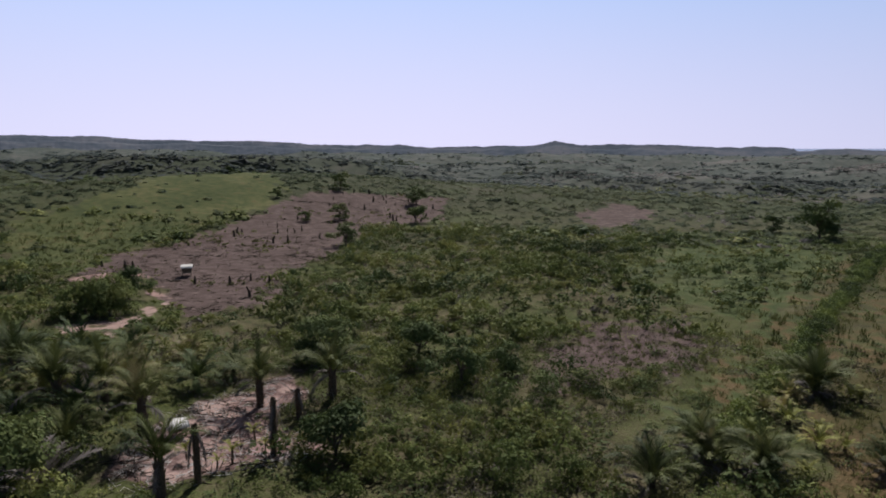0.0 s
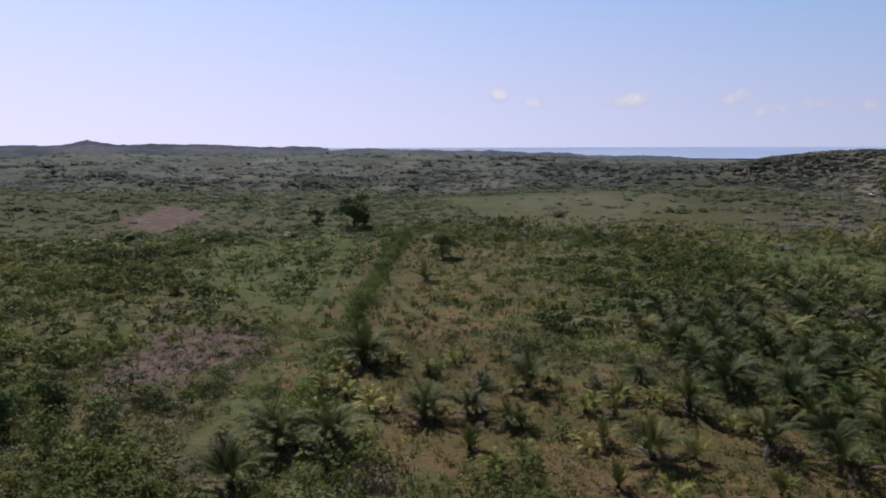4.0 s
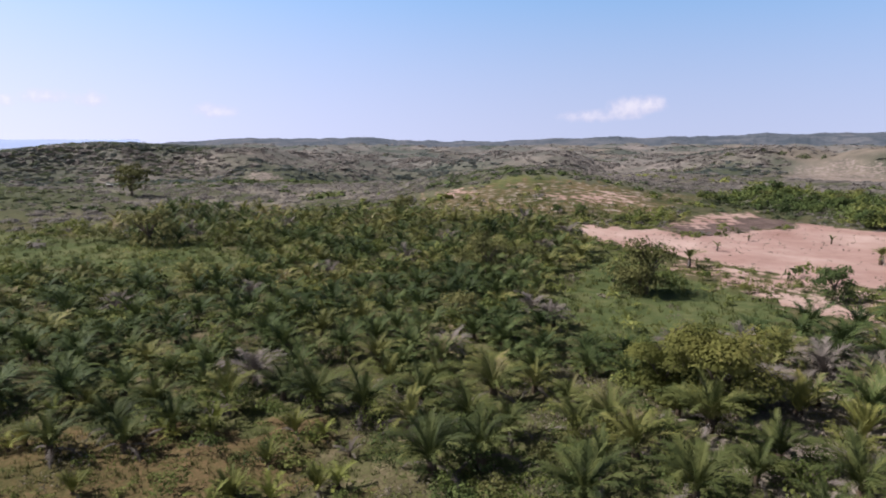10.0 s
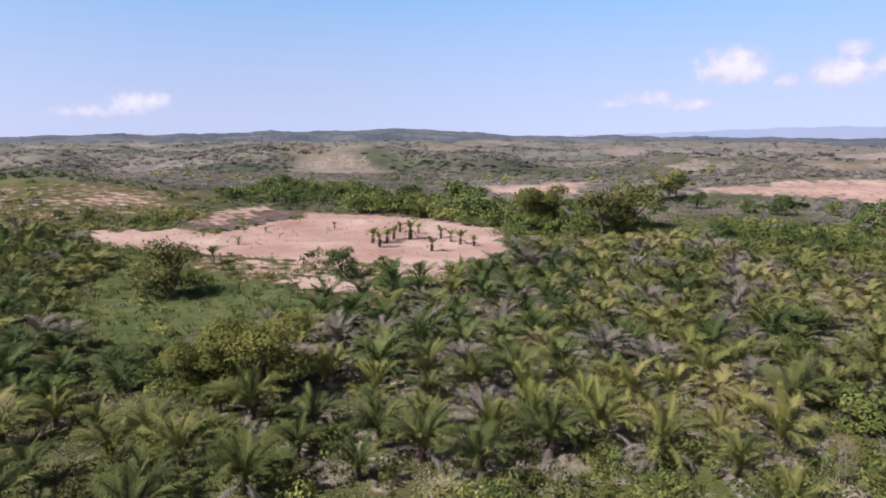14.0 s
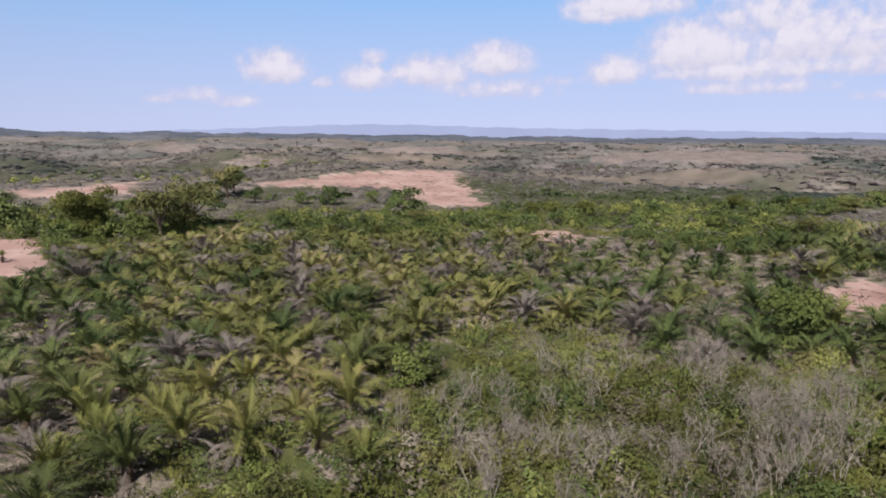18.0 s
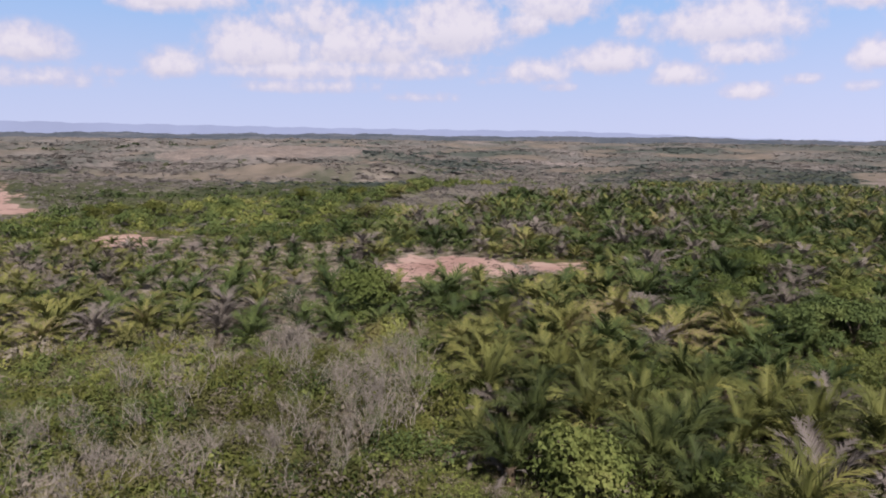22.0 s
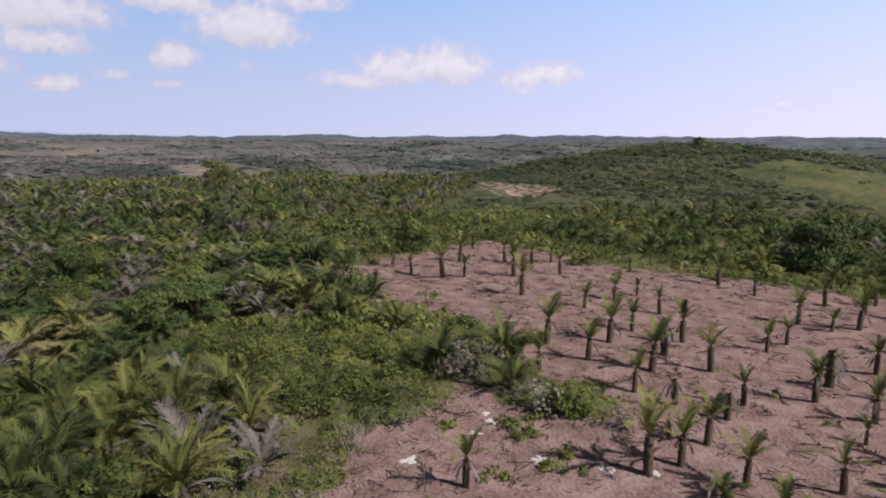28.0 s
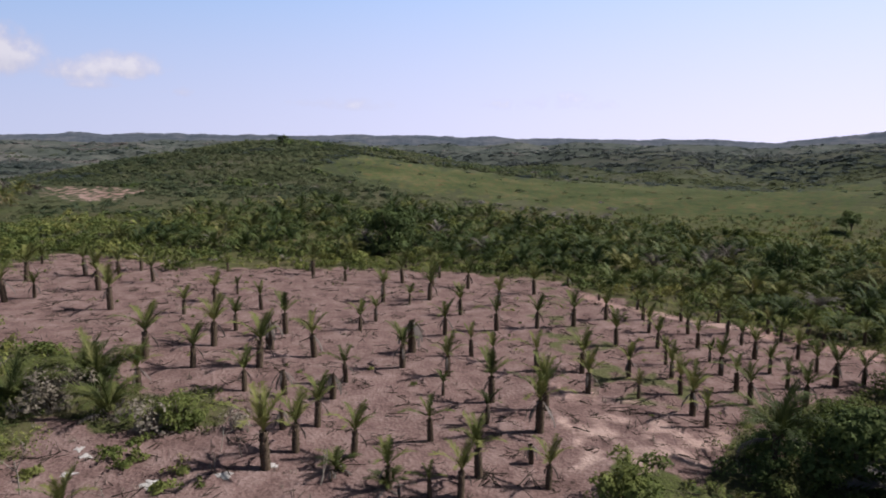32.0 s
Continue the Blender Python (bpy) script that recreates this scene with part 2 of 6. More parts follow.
# ---- where single plants, sheds and clouds stand: metres; clouds: heading, elevation, half width, half height in degrees, weight ----
FIELD_PALMS_A = [(-117.6, -27.2, 6.5), (-133.2, -27.3, 6), (-149.3, -27.7, 3), (-118.6, -23.4, 3.9), (-135.2, -18.4, 5.5), (-123, -15, 6), (-108.4, -11.8, 6.2), (-133.8, -12.7, 5.4), (-138.4, -9.4, 4.4), (-127.2, -6.8, 4.6), (-103.1, -1.7, 3.8), (-109.9, 2.8, 4.4), (-133.9, 6, 3.2), (-86.5, 1.9, 5.7), (-92.4, 4.9, 4.2), (-114.1, 6.5, 2.8), (-77.8, -0.6, 4.5), (-82.4, -5.7, 5.8), (-72.9, -5.8, 4.3), (-102.7, 9.2, 4.2), (-75.9, 6.4, 5.7), (-69.6, 4.3, 4.1), (-51.6, 4.6, 5.7), (-53.6, 7.2, 4.5), (-88.4, 10.9, 5.1), (-126.7, 21, 5.2), (-78.6, 13, 5.3), (-58.2, 9.8, 4.3), (-67.9, 14.5, 3.8), (-51, 11.5, 3.9)]
FIELD_PALMS_B = [(-87.5, 20.7, 3.7), (-91.1, 23.8, 3.5), (-120.4, 25.8, 3.5), (-103.7, 28.3, 5.2), (-71.2, 21.7, 5), (-100, 31.6, 3), (-128.6, 39.8, 3.8), (-116.4, 35.4, 4.9), (-111.6, 39.5, 4.8), (-101.7, 35.5, 5.2), (-118.7, 43.4, 4.1), (-82.6, 31.1, 4.3), (-67.2, 25.7, 4.2), (-62.2, 23.3, 2.5), (-72.7, 30.8, 3.9), (-91.8, 37, 4.4), (-108.7, 45.1, 4.7), (-70.3, 32.6, 3.2), (-59, 27.3, 5), (-82.3, 38.5, 4.5), (-95.4, 45, 4.3), (-101.2, 54.2, 4.6), (-81.9, 44.5, 4.2), (-65.5, 35.8, 4.3), (-50.5, 28.1, 5.5), (-55.2, 31.3, 4.9), (-53.6, 24.4, 3), (-44.8, 19.8, 4.4), (-52.3, 18.5, 3.8), (-45.2, 12.8, 3.4)]
FIELD_PALMS_C = [(-42.5, 17.4, 3.7), (-43.2, 15.3, 2.5), (-42, 24.3, 3.5), (-63.6, 40.5, 4.4), (-58.5, 38.1, 4.1), (-80.6, 49.6, 4.6), (-105.1, 63.1, 3), (-83.1, 56.5, 4.1), (-95.1, 63.2, 2.8), (-71.9, 50.7, 4.3), (-60.6, 44.6, 3.8), (-55.2, 42, 2.6), (-81.1, 61.6, 3.7), (-87.2, 65, 3.1), (-76.1, 58.9, 3.5), (-69.3, 55.1, 3.6), (-63.3, 51.7, 3), (-58.5, 48.7, 3.5), (-54.7, 46.8, 3.6), (-49.9, 44.3, 4.5), (-47.2, 43.6, 3.3), (-79.6, 67.2, 3.4), (-74, 63.8, 3.6), (-67.6, 60, 3.7), (-62.4, 57.3, 2.4), (-58.4, 55.4, 4), (-76.7, 71.5, 3.4), (-72, 68.9, 3.2), (-53.6, 53.1, 3.8), (-50.6, 52.1, 4.2)]
FIELD_PALMS_D = [(-67.1, 66.6, 3.1), (-61.4, 63.2, 4), (-57.3, 61.4, 3.1), (-70.5, 74.6, 3.8), (-67.2, 73.5, 3.2), (-53.1, 59.6, 3.3), (-60.6, 69.3, 3.4), (-48, 56.5, 4.3), (-67.3, 78.4, 3.8), (-55.9, 67, 3.2), (-63.4, 76.8, 3.2), (-51.9, 65.2, 4.8), (-51, 68.3, 3.5), (-62.7, 83.2, 3.4), (-111.6, -43.9, 3.9), (-125.6, -39.1, 4.2), (-119.6, -33.6, 4), (-45.7, -8.6, 4)]
FIELD_PALMS = FIELD_PALMS_A + FIELD_PALMS_B + FIELD_PALMS_C + FIELD_PALMS_D
SKIRT_PALMS = [(-82.6, 8.3, 4.1), (-66.9, 8, 2.8), (-64.3, 12.4, 2.7), (-76.1, 24.4, 4.3), (-58.1, 6.7, 2), (-47.8, 9, 1), (-43.9, 13.2, 0.9), (-45.9, 24.9, 1.8)]
PINK_PALMS = [(127.7, -58.9, 3.6), (144.9, -73.2, 1.9), (158.8, -88, 1.4), (152.4, -105.1, 1.8), (127.6, -98.8, 3.6), (122.4, -96.8, 3.5), (126.2, -102, 3.2), (128.4, -105.9, 3.3), (137.8, -115.9, 2.6), (125.7, -109, 4.6), (122.5, -116.3, 3), (117.3, -114.7, 2.9), (111.9, -112.5, 3.2), (107.7, -112.7, 2.2), (109.5, -101.2, 3), (131.3, -116.6, 2.5)]
CLEARING_PALMS = [(-38.5, 42.8, 5.6), (-27.3, 59, 6.1), (-18.5, 65.9, 5.2), (-21, 47.5, 5.2), (-37.4, 63.3, 6.7), (-34.1, 65.7, 5.9), (-46.9, 72, 6.4), (-11.5, 68.1, 5.5)]
DEAD_TRUNKS = [(-18.9, 49.4, 5.3), (-14.4, 54.8, 5.6), (-13.9, 63, 3.3)]
BUSH_PALMS = [(38.7, 68.3, 7.1), (39.5, 69.5, 5.9), (73.7, 105.3, 4.6), (45.3, 32.4, 5.3), (48.7, 50.7, 5.3), (107.6, 62.8, 5), (25.7, 50.8, 4.9), (21.4, 52.1, 4.9), (35.6, 51.2, 4.8), (-83.1, -25.1, 5.3), (-70.7, -16.4, 7.3), (-77.6, -10.8, 5.8), (-65.9, -7.9, 5.6), (-85.6, -34.4, 6), (-74.2, -9.6, 7.5), (-45.1, 12.6, 2.5), (-100.6, -34.6, 5.2), (-98.2, -47.1, 6.2), (-84.6, -46.6, 5.5), (-49.2, 9.7, 2.7), (38.8, 48.4, 3.7), (40.3, 44.5, 3.1), (53.5, 42.4, 2.9), (86.8, -87.3, 4.4), (106.3, 61.6, 5.9), (15.9, 49, 5), (25.1, 50.4, 5.3), (21.7, 54.6, 5.5)]
BUSHES_A = [(-9, 54, 4.8, "dark"), (-40.9, 273.4, 6.5, "dark"), (-10, 258.2, 6.5, "dark"), (-9, 222.7, 6, "dark"), (-34, 223.8, 5.4, "dark"), (-26, 181.3, 5.8, "dark"), (-91.4, 293.1, 3.4, "dark"), (-44, 217.9, 3.2, "dark"), (-59.9, 246.7, 3.6, "dark"), (93.1, 126.1, 6, "dark"), (100, -70, 5.4, "dark"), (59, -31, 10.6, "yellow"), (63, -27, 6.9, "yellow"), (122, -18, 8.9, "brown"), (106, -41, 6.4, "brown"), (93, -10, 5.3, "brown"), (120.4, -152.5, 13.8, "yellow"), (97.2, -163.3, 13.6, "brown"), (148.5, -151.5, 11.7, "dark"), (103, -122, 5.1, "dark"), (47.1, -194.5, 9.5, "dark"), (71.1, -160.2, 5, "dark"), (80.8, -224.3, 6.3, "dark"), (90.8, -223, 4.5, "dark")]
BUSHES_B = [(126.1, -242.9, 10.1, "dark"), (97.2, -164.3, 10.6, "dark"), (97.1, -149.2, 12.7, "brown"), (107, -221, 5.8, "dark"), (68.8, -233.7, 4.2, "dark"), (15, -65, 5.1, "lush"), (-28, -89, 8.4, "lush"), (26, -80, 4.1, "lush"), (-1, -72, 3.6, "lush"), (-27, -36, 6.9, "lush"), (-35, -31, 4.6, "lush"), (-44, -49, 4.5, "lush"), (-25, -55, 3.6, "lush"), (-70, -53, 6.5, "dark"), (-77, -51, 6.8, "dark"), (-75, -69, 6.6, "lush"), (-256.1, -156.5, 14, "brown"), (-146.5, -40.1, 8.4, "dark"), (-177.2, -91.6, 7.8, "dark"), (-146.5, 41.4, 9.6, "dark"), (-96, -84, 7.1, "lush"), (-93, -63, 6.4, "lush"), (-77, -55, 6.2, "dark"), (-34, 46, 6.9, "dark")]
BUSHES_C = [(-33, 48, 6.6, "dark"), (-38, 29, 4.2, "lush"), (-100, 109, 7.1, "dark"), (-132.5, 165.9, 5.7, "dark"), (-387, 48.4, 4.8, "dark"), (-81, 107, 6.4, "brown"), (-152.4, 43.7, 10, "dark"), (-61, -4, 4.7, "dry"), (-61, -2, 3.7, "lush"), (-59, 3, 3, "dry"), (-69, -13, 6.4, "dry"), (-53, 106, 7.6, "lush"), (-57, 106, 7.7, "lush"), (-55, 117, 6.2, "dark"), (2, 72, 4.8, "dark"), (-3, 81, 5.3, "dark"), (-15, 81, 6.1, "dark"), (7, 74, 3.7, "dark"), (105.3, 189.5, 5.8, "dark"), (99.2, 203.4, 4.7, "dark"), (104.1, 187.3, 10.2, "dark"), (164.3, 56.1, 11, "brown"), (277.3, 100.1, 13.4, "brown"), (208.3, -5, 6.5, "brown")]
BUSHES_D = [(-39.4, 44.0, 3.4, "dark"), (-42.0, 47.5, 3.0, "dark"), (-37.0, 41.0, 2.4, "dark"), (197.5, -50.1, 2.6, "dark"), (193.4, -56.1, 2.9, "dark"), (106, -42, 10.1, "brown"), (170.2, -44, 3.3, "brown"), (124.5, -234.8, 12.4, "brown")]
BUSHES = BUSHES_A + BUSHES_B + BUSHES_C + BUSHES_D
BARE_SHRUBS = [(-8.8, -58.5, 3), (-14, -64.5, 4.5), (-17.8, -61.7, 4.3), (-19.2, -54.7, 6), (-24.2, -64.9, 5.2), (-19.5, -91.6, 4.6), (4.1, -52.9, 4.6), (0.9, -58.7, 4), (-2.6, -58.5, 3.5), (9.2, -82.6, 2.7), (21.4, -92.2, 3.1), (4, -92.7, 3), (-3.4, -79.9, 3.3), (13.8, -54, 3.4), (-4.2, -51.7, 3.6), (-8.5, -50.2, 4), (34.4, -43.2, 2.9), (4.9, -59.1, 4.1), (-3.5, -62.1, 4.8), (23.3, -99.2, 3.3), (36.6, -54, 3.3), (-58.6, -17.9, 2.6), (-49.2, -18.4, 3.7)]
ASH_SPOTS = [(-59.1, -9.4), (-57.8, -8.8), (-55.3, -9.7), (-51.6, -3.8), (-48.8, -13.8), (-51.4, -3.5), (-51.3, 1.4), (-51.9, 5)]
SEEDLINGS = [(-55.9, -12.6), (-55.2, -12.2), (-57.5, -7.3), (-56.6, -6.8), (-55.1, -6), (-58.9, -5.2), (-56.1, -5.1), (-52.4, -1.8), (-50.3, -3.2), (-49.9, -2.7), (-47.3, -7.4), (-48.1, -6.2), (-56, -12.2), (-57.6, -6.8), (-59, -4.8), (-56.3, -4.6), (-55.2, -5.9), (-52.5, -1.7), (-50.4, -3), (-50.2, -0.2)]
DEAD_STICKS = [(-44.1, -11.6, 5.8), (-46.6, -17.5, 3.1), (-54.5, 3.5, 4.3), (-55, 1.6, 3.8), (-53.7, -13, 5.3), (-47, 7.1, 5.1), (-49.6, -6.4, 2.7), (-51.3, 0.9, 3.2)]
DITCH = [(109, 166), (87, 139), (70, 116), (57, 100), (49, 89), (42, 79), (36, 72), (32, 66), (28, 61), (26, 58)]
CLOUDS_SEA = [(41.2, 4.02, 0.81, 0.68, 0.75), (44, 3.39, 0.81, 0.54, 0.5), (51.5, 3.42, 1.35, 0.59, 0.8), (55, 3.14, 0.81, 0.41, 0.4), (59.4, 3.47, 1.35, 0.68, 0.55), (61.5, 2.46, 1.35, 0.45, 0.45), (64.9, 2.87, 1.13, 0.5, 0.55), (68.1, 2.74, 1.04, 0.54, 0.5), (76.2, 2.03, 1.13, 0.45, 0.3), (76.4, 1.98, 1.35, 0.54, 0.35), (106.8, 1.63, 2.03, 0.45, 0.5), (109.6, 2.13, 1.35, 0.77, 0.6), (111.4, 2.46, 0.81, 0.59, 0.5), (147, 2.42, 0.99, 0.27, 0.35), (153, 2.36, 1.58, 0.5, 0.5), (150.4, 3.14, 2.03, 0.36, 0.3)]
CLOUDS_EAST = [(156, 4.87, 1.89, 1.26, 0.95), (150, 2.84, 1.58, 0.54, 0.4), (147.4, 2.43, 1.13, 0.32, 0.4), (153.2, 2.42, 1.26, 0.41, 0.5), (159.9, 3.93, 0.81, 0.45, 0.5), (163.2, 4.19, 1.58, 0.99, 0.75), (164, 5.87, 0.99, 0.63, 0.6), (168.8, 4.71, 2.7, 1.17, 0.95), (173.9, 5.53, 2.16, 1.22, 0.9), (174.4, 3.49, 4.28, 0.77, 0.5), (179.3, 4.09, 0.9, 0.41, 0.4), (183.1, 4.61, 1.58, 0.99, 0.9), (182, 9.01, 2.03, 0.68, 0.8), (182.9, 9.64, 2.61, 1.22, 0.95), (187.8, 9.74, 1.35, 0.9, 0.5), (178.4, 4.1, 1.8, 0.5, 0.4), (174.2, 3.39, 2.03, 0.41, 0.45)]
CLOUDS_SOUTH = [(183.5, 4.76, 1.44, 0.99, 0.85), (189.9, 6.13, 3.38, 2.03, 0.9), (193.5, 8.35, 3.38, 1.8, 0.8), (198.4, 6.53, 4.96, 2.03, 0.85), (205, 7.82, 3.6, 2.48, 0.95), (192.1, 4.62, 4.96, 0.81, 0.7), (200, 4.89, 5.86, 0.9, 0.6), (193.7, 3.42, 4.51, 0.59, 0.5), (202.6, 2.67, 2.7, 0.41, 0.4), (213.1, 9.71, 3.15, 1.58, 0.9), (211, 8.37, 1.49, 0.99, 0.9), (211.5, 4.67, 2.7, 0.86, 0.7), (217.5, 5.5, 2.61, 1.08, 0.95), (209, 3.97, 1.8, 0.41, 0.5), (214, 3.53, 1.35, 0.36, 0.5), (219.2, 8.1, 0.99, 0.99, 0.6), (226.3, 8, 4.28, 1.67, 0.95)]
CLOUDS_WEST = [(227.3, 5.86, 2.25, 0.86, 0.85), (223.2, 4.39, 1.89, 0.86, 0.8), (228.1, 3.08, 1.44, 0.59, 0.8), (231.5, 3.92, 0.99, 0.36, 0.6), (236, 5.32, 1.26, 1.04, 0.95), (235.4, 3.39, 1.04, 0.41, 0.6), (241.2, 4.67, 0.99, 0.68, 0.35), (241.3, 7.66, 3.06, 1.58, 0.98), (235.9, 9.4, 2.61, 0.99, 0.85), (245.5, 9.94, 2.48, 0.99, 0.7), (253.1, 4.84, 2.7, 1.26, 0.95), (257.2, 5.19, 2.25, 1.49, 0.98), (249.5, 4.06, 2.25, 0.68, 0.8), (262.8, 4.32, 1.71, 0.68, 0.7), (265.7, 4.78, 1.94, 0.86, 0.85), (263.4, 3.47, 1.35, 0.36, 0.5), (269.4, 3.09, 0.9, 0.32, 0.4)]
CLOUDS_NORTHWEST = [(302.8, 2.77, 1.13, 0.5, 0.35), (296.9, 2.69, 4.28, 0.45, 0.3), (300.1, 3.25, 1.58, 0.41, 0.3), (283, 2.5, 2.7, 0.54, 0.25), (269.2, 3.17, 1.13, 0.32, 0.3), (279.9, 2.52, 3.15, 0.32, 0.2)]

# ---- materials ----
class Nodes:
    """A node material with a Principled shader."""

    def __init__(self, name, rough=0.8, spec=0.2):
        self.m = bpy.data.materials.new(name)
        self.m.use_nodes = True
        self.n, self.l = self.m.node_tree.nodes, self.m.node_tree.links
        self.b = self.n["Principled BSDF"]
        self.b.inputs["Roughness"].default_value = rough
        self.b.inputs["Specular IOR Level"].default_value = spec

    def put(self, kind, **values):
        node = self.n.new(kind)
        for key, v in values.items():
            node.inputs[key.replace("_", " ")].default_value = v
        return node

    def noise(self, scale, detail=4.0, rough=0.6):
        t = self.n.new("ShaderNodeTexCoord")
        k = self.put("ShaderNodeTexNoise", Scale=scale, Detail=detail, Roughness=rough)
        self.l.new(t.outputs["Object"], k.inputs["Vector"])
        return k.outputs["Fac"]

    def place_noise(self, scale, detail=3.0):
        """Noise by place in the world, so that neighbours share it."""
        t = self.n.new("ShaderNodeNewGeometry")
        k = self.put("ShaderNodeTexNoise", Scale=scale, Detail=detail)
        self.l.new(t.outputs["Position"], k.inputs["Vector"])
        return k.outputs["Fac"]

    def ramp(self, fac, stops):
        r = self.n.new("ShaderNodeValToRGB")
        while len(r.color_ramp.elements) < len(stops):
            r.color_ramp.elements.new(0.5)
        for e, (p, c) in zip(r.color_ramp.elements, stops):
            e.position, e.color = p, (*c, 1)
        self.l.new(fac, r.inputs[0])
        return r.outputs[0]

    def mix(self, fac, a, b, how="MIX"):
        k = self.n.new("ShaderNodeMix")
        k.data_type, k.blend_type = "RGBA", how
        for socket, v in ((k.inputs[0], fac), (k.inputs[6], a), (k.inputs[7], b)):
            if isinstance(v, bpy.types.NodeSocket):
                self.l.new(v, socket)
            elif isinstance(v, tuple):
                socket.default_value = (*v, 1)
            else:
                socket.default_value = v
        return k.outputs[2]

    def math(self, how, a, b):
        k = self.n.new("ShaderNodeMath")
        k.operation = how
        for socket, v in ((k.inputs[0], a), (k.inputs[1], b)):
            if isinstance(v, bpy.types.NodeSocket):
                self.l.new(v, socket)
            else:
                socket.default_value = v
        return k.outputs[0]

    def colour(self, out):
        self.l.new(out, self.b.inputs["Base Color"])
        return self

    def bump(self, fac, strength, dist):
        k = self.put("ShaderNodeBump", Strength=strength, Distance=dist)
        self.l.new(fac, k.inputs["Height"])
        self.l.new(k.outputs[0], self.b.inputs["Normal"])
        return self

    def glow_through(self, colour, share):
        """Leaves let some light through."""
        t = self.n.new("ShaderNodeBsdfTranslucent")
        self.l.new(colour, t.inputs[0])
        k = self.n.new("ShaderNodeMixShader")
        k.inputs[0].default_value = share
        self.l.new(self.b.outputs[0], k.inputs[1])
        self.l.new(t.outputs[0], k.inputs[2])
        self.l.new(k.outputs[0], self.n["Material Output"].inputs["Surface"])
        return self


def leaf_material(name, dark, mid, light, dry=(0.2, 0.15, 0.08), rough=0.7, spec=0.08, share=0.17, dry_share=0.94, by_object=False, vary=0.32):
    k = Nodes(name, rough, spec)
    if by_object:
        rnd = k.n.new("ShaderNodeObjectInfo").outputs["Random"]
    else:
        rnd = k.n.new("ShaderNodeNewGeometry").outputs["Random Per Island"]
    wide = k.place_noise(0.045, 4)
    drift = k.math("ADD", k.math("MULTIPLY", wide, 1.5), k.math("MULTIPLY", k.place_noise(0.21, 3), 0.9))
    fac = k.math("ADD", k.math("MULTIPLY", rnd, vary), k.math("SUBTRACT", drift, 0.70 + vary / 2))
    col = k.ramp(fac, [(0.12, dark), (0.46, mid), (0.76, light), (dry_share + 0.03, dry)])
    col = k.mix(k.place_noise(1.7), col, k.mix(0.32, col, (0.02, 0.03, 0.01)))
    return k.colour(col).glow_through(col, share).m


def bark_material(name, a, b, scale=9.0):
    k = Nodes(name, 0.9, 0.1)
    f = k.noise(scale, 6)
    return k.colour(k.ramp(f, [(0.3, a), (0.7, b)])).bump(f, 0.6, 0.03).m


